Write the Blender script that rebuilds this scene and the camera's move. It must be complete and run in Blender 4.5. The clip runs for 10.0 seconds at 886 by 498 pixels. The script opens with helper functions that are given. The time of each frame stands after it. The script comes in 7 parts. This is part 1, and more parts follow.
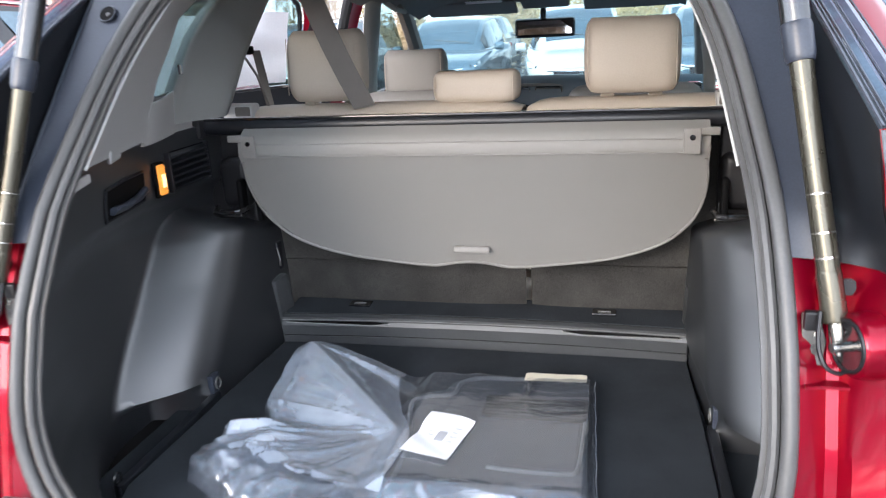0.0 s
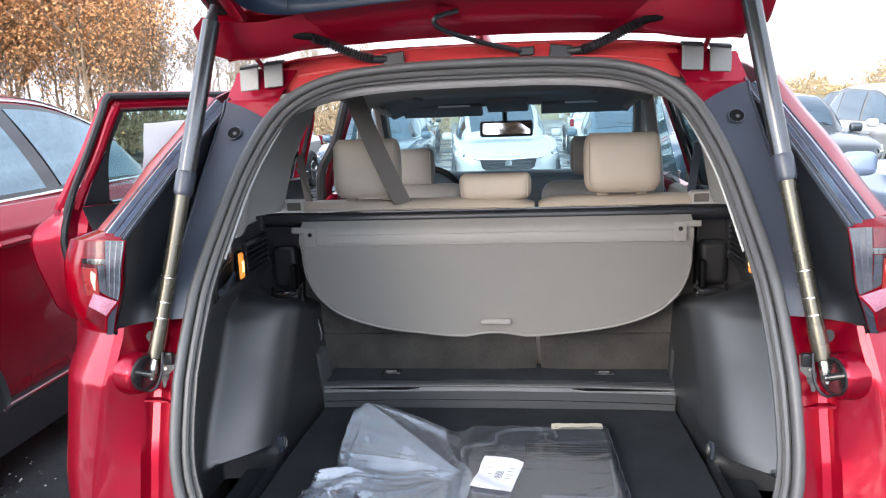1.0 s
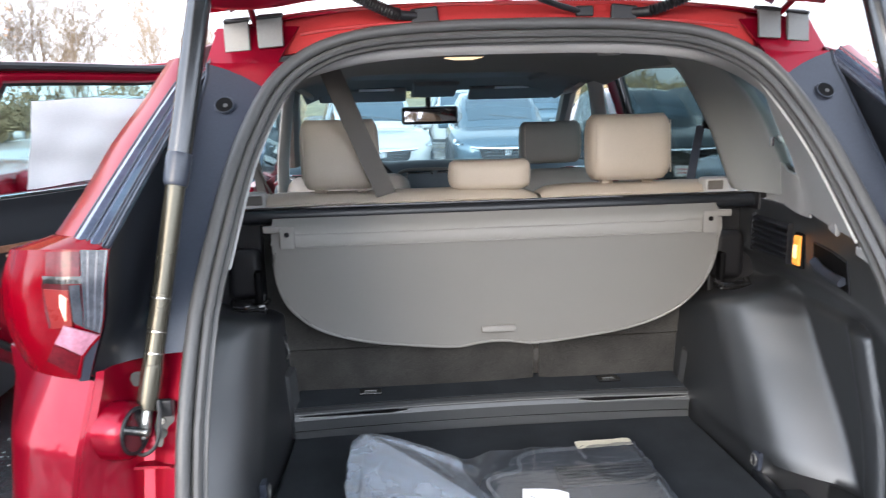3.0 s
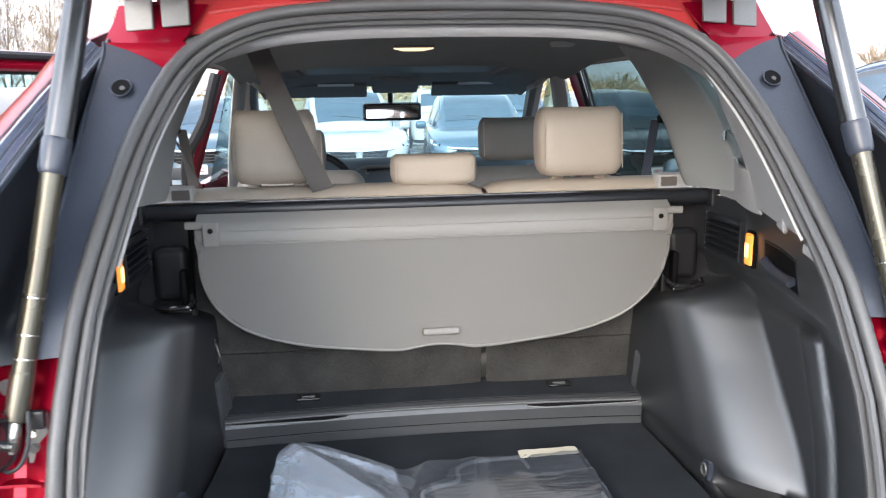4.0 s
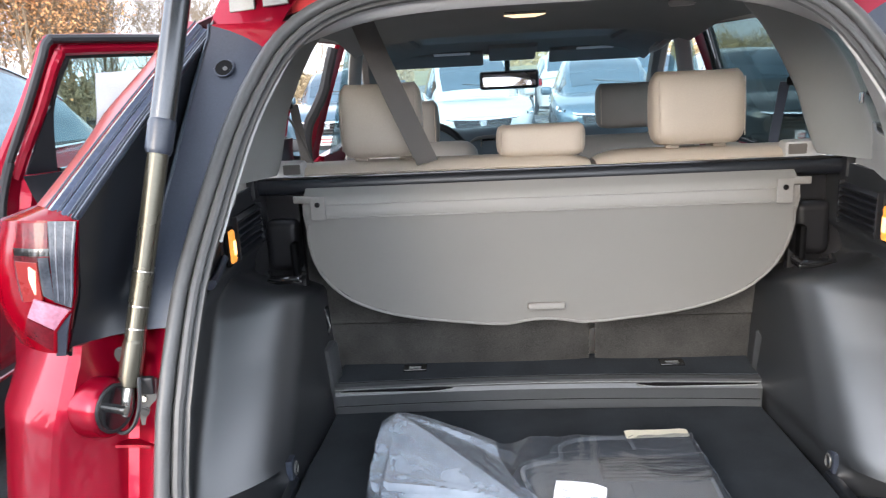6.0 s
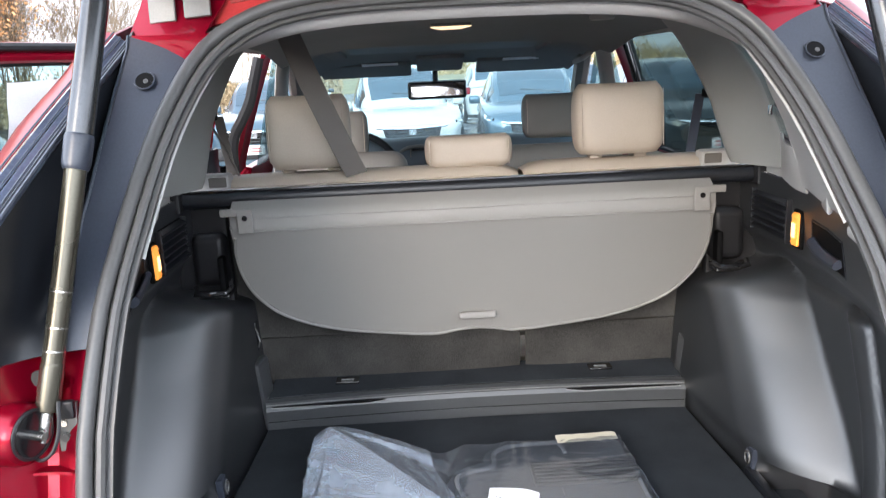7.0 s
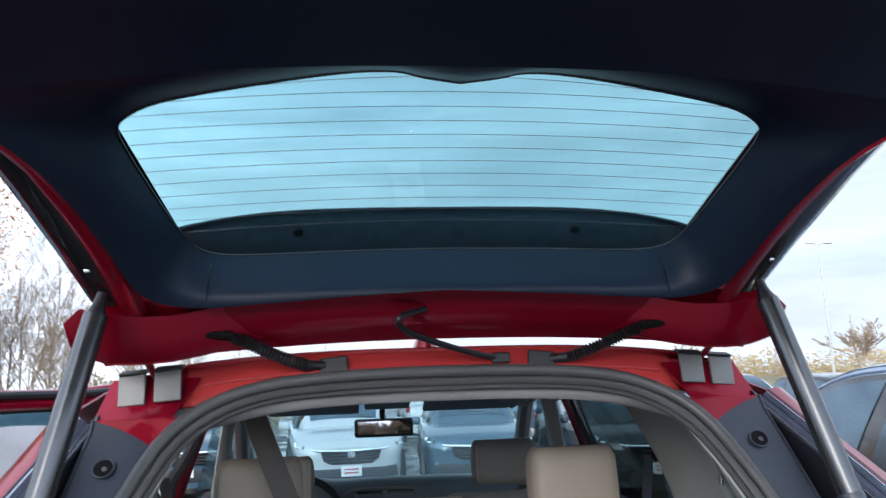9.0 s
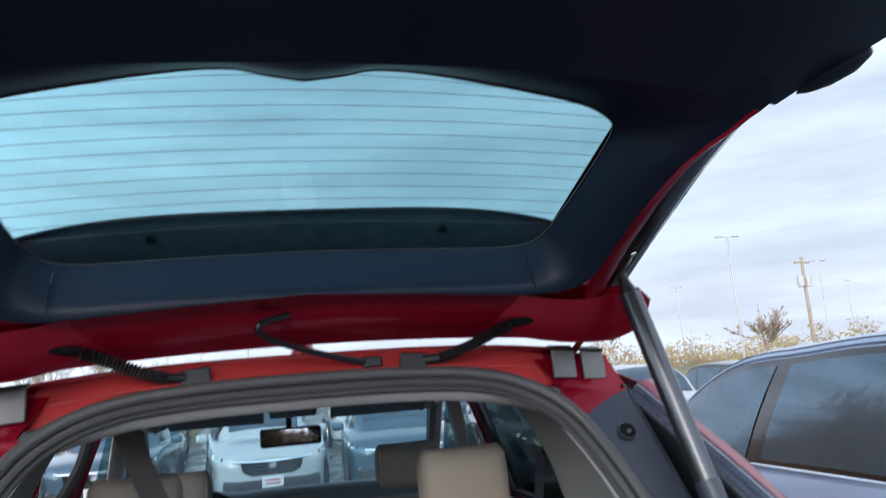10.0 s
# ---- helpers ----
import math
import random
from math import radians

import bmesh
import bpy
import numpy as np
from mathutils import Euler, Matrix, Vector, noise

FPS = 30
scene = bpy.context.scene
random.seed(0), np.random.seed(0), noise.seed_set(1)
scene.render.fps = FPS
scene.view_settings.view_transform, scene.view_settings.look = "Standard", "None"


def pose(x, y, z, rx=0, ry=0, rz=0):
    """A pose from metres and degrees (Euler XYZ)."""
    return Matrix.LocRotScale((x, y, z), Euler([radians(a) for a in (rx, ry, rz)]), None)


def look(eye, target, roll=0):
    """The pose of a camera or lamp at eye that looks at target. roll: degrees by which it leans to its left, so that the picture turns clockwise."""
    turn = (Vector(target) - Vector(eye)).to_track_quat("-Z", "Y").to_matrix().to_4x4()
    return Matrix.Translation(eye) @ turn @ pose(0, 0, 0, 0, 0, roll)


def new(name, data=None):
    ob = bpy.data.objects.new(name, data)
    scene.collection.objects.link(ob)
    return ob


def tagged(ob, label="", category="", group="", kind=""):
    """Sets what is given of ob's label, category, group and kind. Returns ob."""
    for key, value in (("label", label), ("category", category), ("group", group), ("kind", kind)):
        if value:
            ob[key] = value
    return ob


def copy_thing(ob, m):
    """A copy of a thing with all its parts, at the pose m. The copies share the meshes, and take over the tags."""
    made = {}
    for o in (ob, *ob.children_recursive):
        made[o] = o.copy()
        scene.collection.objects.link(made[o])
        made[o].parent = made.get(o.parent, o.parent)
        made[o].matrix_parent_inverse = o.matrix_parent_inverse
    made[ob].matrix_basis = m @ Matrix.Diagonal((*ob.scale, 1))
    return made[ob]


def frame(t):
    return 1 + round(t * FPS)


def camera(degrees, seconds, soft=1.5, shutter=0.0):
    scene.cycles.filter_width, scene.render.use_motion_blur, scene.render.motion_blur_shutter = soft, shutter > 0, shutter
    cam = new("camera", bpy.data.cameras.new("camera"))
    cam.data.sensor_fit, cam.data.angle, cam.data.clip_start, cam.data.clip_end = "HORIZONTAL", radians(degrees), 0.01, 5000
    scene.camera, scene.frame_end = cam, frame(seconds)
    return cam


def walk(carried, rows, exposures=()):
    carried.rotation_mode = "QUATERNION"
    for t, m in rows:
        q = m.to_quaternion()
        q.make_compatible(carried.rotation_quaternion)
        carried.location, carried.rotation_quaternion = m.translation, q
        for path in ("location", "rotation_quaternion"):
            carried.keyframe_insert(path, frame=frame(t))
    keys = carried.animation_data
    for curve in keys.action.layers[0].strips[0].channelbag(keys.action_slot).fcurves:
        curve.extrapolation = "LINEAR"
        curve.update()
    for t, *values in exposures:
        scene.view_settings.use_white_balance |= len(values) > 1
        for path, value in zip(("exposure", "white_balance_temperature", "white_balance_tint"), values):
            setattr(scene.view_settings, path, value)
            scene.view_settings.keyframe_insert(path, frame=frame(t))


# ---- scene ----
cam = camera(61.3, 10.0, soft=1.15, shutter=0.4)
PATH = [
    (0, (0.363, -0.796, 1.463), (-0.1, 1.059, 0.878), -3.1),
    (0.5, (0.221, -1.045, 1.501), (-0.091, 0.852, 0.949), -3.8),
    (1, (0.115, -1.179, 1.552), (-0.121, 0.77, 1.169), -2.2),
    (1.5, (0.019, -1.143, 1.509), (-0.179, 0.808, 1.117), -1.5),
    (2, (-0.118, -1.035, 1.516), (-0.301, 0.907, 1.071), -2.6),
    (2.5, (-0.217, -0.953, 1.522), (-0.29, 1.0, 1.094), -2.8),
    (3, (-0.273, -0.892, 1.517), (-0.117, 1.059, 1.106), -1.4),
    (3.2, (-0.276, -0.882, 1.51), (-0.07, 1.068, 1.116), -1.0),
    (4.3, (-0.103, -0.774, 1.482), (0.089, 1.17, 1.052), -0.9),
    (4.5, (-0.082, -0.758, 1.48), (0.04, 1.185, 1.021), -1.5),
    (5, (-0.099, -0.774, 1.489), (-0.268, 1.161, 1.012), -3.8),
    (5.2, (-0.105, -0.783, 1.481), (-0.326, 1.15, 1.017), -4.2),
    (6.3, (-0.108, -0.788, 1.498), (-0.18, 1.149, 1.005), -2.7),
    (6.5, (-0.098, -0.789, 1.499), (-0.119, 1.148, 0.999), -2.8),
    (7, (-0.104, -0.792, 1.501), (-0.062, 1.151, 1.033), -2.7),
    (7.5, (-0.117, -0.787, 1.538), (-0.052, 1.195, 1.281), -3.1),
    (7.6, (-0.12, -0.803, 1.545), (-0.049, 1.187, 1.367), -2.8),
    (7.7, (-0.115, -0.799, 1.548), (-0.041, 1.198, 1.462), -3.1),
    (8, (-0.124, -0.795, 1.601), (-0.009, 1.198, 1.731), -3.2),
    (8.2, (-0.124, -0.797, 1.616), (0.007, 1.182, 1.877), -3.2),
    (8.5, (-0.14, -0.81, 1.631), (0.027, 1.148, 2.002), -2.8),
    (9, (-0.146, -0.813, 1.619), (0.089, 1.142, 1.966), -2.0),
    (9.5, (-0.132, -0.824, 1.595), (0.248, 1.127, 1.815), -2.0),
    (10, (-0.044, -0.804, 1.617), (0.39, 1.118, 1.958), -4.6),
]
EXPOSURES = [(0.0, 1.60, 6680, 12), (0.5, 1.42, 6680, 12), (2.0, 1.40, 6650, 12), (3.2, 1.48, 6700, 11), (4.3, 1.66, 6750, 11), (7.7, 1.61, 6750, 11), (8.1, 1.52, 6600, 12), (8.5, 0.77, 6100, 8), (9.0, 0.52, 6180, 9), (9.5, 0.44, 6200, 10), (10.0, 0.27, 6200, 10)]
walk(cam, [(t, look(eye, target, roll)) for t, eye, target, roll in PATH], EXPOSURES)

# ---- world and sun ----
SUN_UP, SUN_TURN = 17.0, 206.0
world = bpy.data.worlds.new("sky")
scene.world = world
world.use_nodes = True
wn, wl = world.node_tree.nodes, world.node_tree.links
sky = wn.new("ShaderNodeTexSky")
sky.sky_type = "NISHITA"
sky.sun_disc = False
sky.sun_elevation, sky.sun_rotation = radians(SUN_UP), radians(SUN_TURN)
sky.air_density, sky.dust_density = 1.0, 0.8
wtc = wn.new("ShaderNodeTexCoord")
wmap = wn.new("ShaderNodeMapping")
wmap.inputs["Scale"].default_value = (1.0, 1.0, 4.5)
wmap.inputs["Location"].default_value = (2.3, 1.1, 0.4)
wno = wn.new("ShaderNodeTexNoise")
wno.inputs["Scale"].default_value, wno.inputs["Detail"].default_value, wno.inputs["Roughness"].default_value = 1.8, 4.0, 0.5
wramp = wn.new("ShaderNodeValToRGB")
wramp.color_ramp.elements[0].position, wramp.color_ramp.elements[1].position = 0.30, 0.60
wramp.color_ramp.elements[0].color = (0.62, 0.62, 0.62, 1)
wmix = wn.new("ShaderNodeMix")
wmix.data_type = "RGBA"
wmix.inputs[7].default_value = (8.4, 9.2, 10.6, 1)
bg = wn["Background"]
wl.new(wtc.outputs["Generated"], wmap.inputs["Vector"])
wl.new(wmap.outputs["Vector"], wno.inputs["Vector"])
wl.new(wno.outputs["Fac"], wramp.inputs["Fac"])
wsep, wrange, wcut = wn.new("ShaderNodeSeparateXYZ"), wn.new("ShaderNodeMapRange"), wn.new("ShaderNodeMath")
wrange.inputs["From Min"].default_value, wrange.inputs["From Max"].default_value = 0.30, 0.75
wrange.inputs["To Min"].default_value, wrange.inputs["To Max"].default_value = 1.0, 0.45
wcut.operation = "MULTIPLY"
wl.new(wtc.outputs["Generated"], wsep.inputs[0])
wl.new(wsep.outputs["Z"], wrange.inputs["Value"])
wl.new(wramp.outputs["Color"], wcut.inputs[0])
wl.new(wrange.outputs["Result"], wcut.inputs[1])
wl.new(wcut.outputs[0], wmix.inputs[0])
wl.new(sky.outputs["Color"], wmix.inputs[6])
# brighter towards the sun's side, greyer streaked cloud away from it
wside, wmap2, wno2, wstreak, wboth, wscale = wn.new("ShaderNodeMapRange"), wn.new("ShaderNodeMapping"), wn.new("ShaderNodeTexNoise"), wn.new("ShaderNodeMapRange"), wn.new("ShaderNodeMath"), wn.new("ShaderNodeVectorMath")
wside.inputs["From Min"].default_value, wside.inputs["From Max"].default_value = -1.0, 1.0
wside.inputs["To Min"].default_value, wside.inputs["To Max"].default_value = 2.15, 0.60
wmap2.inputs["Scale"].default_value = (1.0, 1.0, 7.0)
wno2.inputs["Scale"].default_value, wno2.inputs["Detail"].default_value, wno2.inputs["Roughness"].default_value = 2.6, 6.0, 0.55
wstreak.inputs["From Min"].default_value, wstreak.inputs["From Max"].default_value = 0.35, 0.62
wstreak.inputs["To Min"].default_value, wstreak.inputs["To Max"].default_value = 0.77, 1.05
wboth.operation, wscale.operation = "MULTIPLY", "SCALE"
wdot = wn.new("ShaderNodeVectorMath")
wdot.operation = "DOT_PRODUCT"
wdot.inputs[1].default_value = (0.438, 0.899, 0.0)
wl.new(wtc.outputs["Generated"], wdot.inputs[0])
wl.new(wdot.outputs["Value"], wside.inputs["Value"])
wl.new(wtc.outputs["Generated"], wmap2.inputs["Vector"])
wl.new(wmap2.outputs["Vector"], wno2.inputs["Vector"])
wl.new(wno2.outputs["Fac"], wstreak.inputs["Value"])
wl.new(wside.outputs["Result"], wboth.inputs[0])
wl.new(wstreak.outputs["Result"], wboth.inputs[1])
wl.new(wmix.outputs[2], wscale.inputs[0])
wl.new(wboth.outputs[0], wscale.inputs["Scale"])
wl.new(wscale.outputs[0], bg.inputs["Color"])
bg.inputs["Strength"].default_value = 0.15
sun = new("sun", bpy.data.lights.new("sun", "SUN"))
sun.data.energy, sun.data.angle, sun.data.color = 0.75, radians(25), (1.0, 0.86, 0.70)
sa, se = radians(SUN_TURN), radians(SUN_UP)
sun.matrix_basis = look((0, 0, 0), (-math.sin(sa) * math.cos(se), -math.cos(sa) * math.cos(se), -math.sin(se)))


# ---- materials ----
def mat(name, color, rough=0.5, metal=0.0, var=0.12, scale=6.0, fine=120.0, bump=0.0, coat=0.0, emit=0.0, spec=0.5, sheen=0.0, rvar=0.1):
    m = bpy.data.materials.new(name)
    m.use_nodes = True
    n, l = m.node_tree.nodes, m.node_tree.links
    b = n["Principled BSDF"]
    tc = n.new("ShaderNodeTexCoord")
    n1, n2 = n.new("ShaderNodeTexNoise"), n.new("ShaderNodeTexNoise")
    n1.inputs["Scale"].default_value, n1.inputs["Detail"].default_value = scale, 4.0
    n2.inputs["Scale"].default_value, n2.inputs["Detail"].default_value = fine, 3.0
    l.new(tc.outputs["Object"], n1.inputs["Vector"])
    l.new(tc.outputs["Object"], n2.inputs["Vector"])
    add = n.new("ShaderNodeMath")
    add.operation = "ADD"
    l.new(n1.outputs["Fac"], add.inputs[0])
    l.new(n2.outputs["Fac"], add.inputs[1])
    mr = n.new("ShaderNodeMapRange")
    mr.inputs["From Min"].default_value, mr.inputs["From Max"].default_value = 0.7, 1.3
    mr.inputs["To Min"].default_value, mr.inputs["To Max"].default_value = 1 - var, 1 + var
    l.new(add.outputs[0], mr.inputs["Value"])
    mul = n.new("ShaderNodeVectorMath")
    mul.operation = "SCALE"
    mul.inputs[0].default_value = color
    l.new(mr.outputs["Result"], mul.inputs["Scale"])
    l.new(mul.outputs[0], b.inputs["Base Color"])
    rr = n.new("ShaderNodeMapRange")
    rr.inputs["To Min"].default_value, rr.inputs["To Max"].default_value = max(0.01, rough - rvar), min(1, rough + rvar)
    l.new(n1.outputs["Fac"], rr.inputs["Value"])
    l.new(rr.outputs["Result"], b.inputs["Roughness"])
    b.inputs["Metallic"].default_value = metal
    b.inputs["Coat Weight"].default_value = coat
    b.inputs["Coat Roughness"].default_value = 0.03
    b.inputs["Specular IOR Level"].default_value = spec
    b.inputs["Sheen Weight"].default_value = sheen
    if bump:
        bn = n.new("ShaderNodeBump")
        bn.inputs["Strength"].default_value, bn.inputs["Distance"].default_value = bump, 0.002
        l.new(n2.outputs["Fac"], bn.inputs["Height"])
        l.new(bn.outputs["Normal"], b.inputs["Normal"])
    if emit:
        b.inputs["Emission Color"].default_value = (*color, 1)
        b.inputs["Emission Strength"].default_value = emit
    return m


def glass(name, tint, haze=0.0, gloss=0.9):
    m = bpy.data.materials.new(name)
    m.use_nodes = True
    n, l = m.node_tree.nodes, m.node_tree.links
    n.remove(n["Principled BSDF"])
    tr, gl, fr, mx = n.new("ShaderNodeBsdfTransparent"), n.new("ShaderNodeBsdfGlossy"), n.new("ShaderNodeLayerWeight"), n.new("ShaderNodeMixShader")
    pw, ma = n.new("ShaderNodeMath"), n.new("ShaderNodeMath")
    pw.operation, ma.operation = "POWER", "MULTIPLY_ADD"
    pw.inputs[1].default_value, ma.inputs[1].default_value, ma.inputs[2].default_value = 5.0, gloss, 0.03
    tr.inputs["Color"].default_value = (*tint, 1)
    gl.inputs["Roughness"].default_value = 0.015
    l.new(fr.outputs["Facing"], pw.inputs[0])
    l.new(pw.outputs[0], ma.inputs[0])
    l.new(ma.outputs[0], mx.inputs[0])
    l.new(tr.outputs[0], mx.inputs[1])
    l.new(gl.outputs[0], mx.inputs[2])
    out = mx.outputs[0]
    if haze:
        # pale teal layer mixed in to imitate glare on the windscreen
        veil, mh = n.new("ShaderNodeBsdfTranslucent"), n.new("ShaderNodeMixShader")
        veil.inputs["Color"].default_value = (0.72, 0.88, 0.92, 1)
        mh.inputs[0].default_value = haze
        l.new(out, mh.inputs[1])
        l.new(veil.outputs[0], mh.inputs[2])
        out = mh.outputs[0]
    l.new(out, n["Material Output"].inputs["Surface"])
    return m


RED = mat("red_metallic_paint", (0.29, 0.0008, 0.017), 0.32, 0.60, 0.07, 3, 900, 0.0, 0.42, spec=0.3, rvar=0.05)
# the body red again, turned orange for the warm sun on the gutter
SUNLITRED = mat("sunlit_orange_red_paint", (0.47, 0.042, 0.042), 0.34, 0.0, 0.10, 5, 300, 0.03, 0.7, spec=0.4, rvar=0.08)
BLACK = mat("black_grained_plastic", (0.012, 0.0135, 0.017), 0.36, 0, 0.15, 5, 420, 0.06, spec=0.5)
# black trim plastic lightened for the light the ledge and its posts catch
LEDGE = mat("lit_black_ledge_plastic", (0.058, 0.061, 0.064), 0.38, 0, 0.12, 5, 300, 0.06, spec=0.6)
HOUSING = mat("black_cargo_side_plastic", (0.017, 0.019, 0.022), 0.41, 0, 0.15, 5, 420, 0.05, spec=0.85)
HOUSING.node_tree.nodes["Principled BSDF"].inputs["IOR"].default_value = 1.75
BLACKSAT = mat("satin_black_plastic", (0.036, 0.043, 0.060), 0.30, 0, 0.15, 4, 300, 0.04)
GLOSSBLACK = mat("gloss_black_plastic", (0.012, 0.012, 0.013), 0.12, 0, 0.1, 4, 100, 0.0, 0.6, rvar=0.04)
GATETRIM = mat("dark_tailgate_trim", (0.009, 0.018, 0.036), 0.38, 0, 0.15, 3, 500, 0.06, spec=0.28)
# the grey trim plastic, darkened for the shade on the belt pillars
SHADEDTRIM = mat("shaded_grey_trim", (0.25, 0.25, 0.24), 0.65, 0, 0.05, 5, 500, 0.08)
GREYTRIM = mat("grey_trim_plastic", (0.41, 0.40, 0.385), 0.6, 0, 0.05, 5, 500, 0.08)
HEADLINER = mat("grey_headliner_cloth", (0.22, 0.23, 0.235), 0.95, 0, 0.06, 5, 700, 0.25, spec=0.1)
BELT = mat("grey_belt_webbing", (0.125, 0.112, 0.10), 0.75, 0, 0.1, 20, 900, 0.2)
LEATHER = mat("beige_leather", (0.43, 0.365, 0.295), 0.55, 0, 0.05, 6, 350, 0.12)
# the seat leather, darkened and greyed for the shade in the front cabin
SHADEDLEATHER = mat("shaded_leather", (0.20, 0.185, 0.17), 0.55, 0, 0.05, 6, 350, 0.12)
COVERCLOTH = mat("grey_cover_vinyl", (0.226, 0.216, 0.203), 0.56, 0, 0.035, 4, 650, 0.10)
COVERPLASTIC = mat("grey_cover_plastic", (0.215, 0.205, 0.192), 0.45, 0, 0.05, 8, 300, 0.05)
CARPET = mat("black_cargo_carpet", (0.030, 0.034, 0.039), 0.95, 0, 0.35, 8, 600, 0.5, spec=0.2)
SEATCARPET = mat("dark_seatback_carpet", (0.046, 0.044, 0.041), 0.95, 0, 0.45, 10, 380, 0.5, spec=0.2)
RUBBER = mat("dark_grey_rubber", (0.085, 0.084, 0.083), 0.36, 0, 0.1, 7, 250, 0.05)
STEEL = mat("brushed_steel", (0.58, 0.57, 0.54), 0.22, 1, 0.06, 12, 200, 0.02)
BRASSY = mat("worn_strut_steel", (0.105, 0.097, 0.075), 0.28, 0.7, 0.08, 10, 300, 0.02)
BOOT = mat("black_boot_rubber", (0.012, 0.012, 0.014), 0.45, 0, 0.1, 9, 250, 0.05)
STRUT = mat("satin_strut_tube", (0.085, 0.088, 0.092), 0.20, 0.8, 0.06, 12, 200, 0.01)
# near-black plastic; also painted where the screw and handle recesses lie in shade
DEEP = mat("black_plastic_and_hole_shade", (0.002, 0.002, 0.0025), 0.7, 0, 0.2, 6, 300, 0.05, spec=0.15)
CHROME = mat("chrome", (0.75, 0.76, 0.78), 0.08, 1, 0.04, 6, 80, rvar=0.03)
HINGEGREY = mat("grey_hinge_plate", (0.14, 0.14, 0.135), 0.42, 0.4, 0.08, 10, 300, 0.05)
LAMP = mat("lit_cargo_lamp", (1.0, 0.36, 0.06), 0.4, 0, 0.05, 30, 100, emit=0.24)
LAMPCORE = mat("lamp_core", (1.0, 0.62, 0.25), 0.4, 0, 0.05, 30, 100, emit=0.9)
DOME = mat("lit_dome_lamp", (1.0, 0.74, 0.46), 0.4, 0, 0.05, 30, 100, emit=0.5)
TAILRED = mat("red_lamp_lens", (0.19, 0.0006, 0.007), 0.12, 0, 0.1, 20, 200, 0.0, 0.0, spec=0.22, rvar=0.04)
TAILCLEAR = mat("clear_lamp_lens", (0.040, 0.045, 0.058), 0.16, 0.0, 0.3, 60, 300, 0.0, 0.1, rvar=0.06)
LENSRIB = mat("grey_lens_rib", (0.085, 0.095, 0.12), 0.25, 0.1, 0.2, 30, 120, rvar=0.05)
# black spoiler plastic, its colour raised blue-grey for glare on the glass
SPOILER = mat("glare_lightened_spoiler", (0.14, 0.16, 0.20), 0.25, 0, 0.2, 4, 60, 0.0, 0.4)
TAILSMOKE = mat("smoked_red_lamp_lens", (0.075, 0.010, 0.014), 0.15, 0.0, 0.4, 60, 300, 0.0, 0.5, rvar=0.06)
# pink that paints a reflection on the lower lamp face
TAILPINK = mat("pink_lamp_reflection", (0.50, 0.22, 0.30), 0.18, 0.2, 0.25, 40, 200, 0.0, 0.5, rvar=0.06)
TAILTINT = mat("pale_red_lamp_lens", (0.12, 0.006, 0.012), 0.12, 0.0, 0.3, 40, 200, 0.0, 0.15, spec=0.3, rvar=0.06)
TAILDARK = mat("smoked_lamp_strip", (0.12, 0.15, 0.22), 0.16, 0.4, 0.2, 30, 200, 0.0, 1.0, rvar=0.05)
TAILGLOW = mat("lit_tail_lamp", (0.16, 0.003, 0.005), 0.3, 0, 0.05, 30, 100, emit=0.05)
TAILGLOW.node_tree.nodes["Principled BSDF"].inputs["Emission Color"].default_value = (1.0, 0.10, 0.05, 1)
TAILCORE = mat("lit_tail_core", (1.0, 0.50, 0.36), 0.3, 0, 0.3, 40, 200, emit=0.55)
WHITEPAPER = mat("white_paper", (0.84, 0.84, 0.85), 0.85, 0, 0.04, 8, 200, 0.1)
CREAM = mat("cream_label", (0.70, 0.64, 0.50), 0.8, 0, 0.06, 30, 200, 0.1)
INK = mat("grey_print", (0.34, 0.34, 0.36), 0.8)
MATEDGE = mat("grey_mat_binding", (0.17, 0.18, 0.195), 0.7, 0, 0.12, 20, 400, 0.3)
MATBLACK = mat("charcoal_floor_mat", (0.058, 0.064, 0.075), 0.75, 0, 0.2, 10, 400, 0.4)
GATEGLASS = glass("tinted_rear_glass", (0.615, 0.80, 0.815))
SIDEGLASS = glass("tinted_side_glass", (0.62, 0.74, 0.75))
PRIVACY = glass("privacy_glass", (0.36, 0.43, 0.43), 0.0, 0.35)
WINDSCREEN = glass("windscreen_glass", (0.80, 0.93, 0.95), 0.02)
MIRROR = mat("mirror_glass", (0.5, 0.5, 0.52), 0.03, 1, 0.01, rvar=0.01)
DASH = mat("dark_dashboard_plastic", (0.085, 0.108, 0.130), 0.5, 0, 0.15, 6, 300, 0.1, spec=0.3)
TYRE = mat("tyre_rubber", (0.018, 0.018, 0.019), 0.8, 0, 0.2, 12, 200, 0.2)
CLAD = mat("charcoal_cladding", (0.016, 0.017, 0.019), 0.55, 0, 0.15, 6, 300, 0.1)
DARKGLASS = mat("dark_car_glass", (0.085, 0.13, 0.165), 0.03, 0.6, 0.1, 3, 50, spec=0.8, rvar=0.02)
HEADLAMP = mat("headlamp_lens", (0.55, 0.57, 0.58), 0.10, 0.7, 0.25, 30, 120, 0.0, 1.0, rvar=0.05)
PLATE = mat("white_plate", (0.72, 0.70, 0.70), 0.4)
PLATEINK = mat("red_print", (0.45, 0.08, 0.08), 0.5)
WHITEPAINT = mat("white_car_paint", (0.46, 0.47, 0.47), 0.3, 0, 0.03, 3, 300, 0.0, 1.0, rvar=0.05)
BLUEPAINT = mat("blue_car_paint", (0.05, 0.10, 0.14), 0.3, 0.4, 0.05, 3, 600, 0.0, 1.0, rvar=0.05)
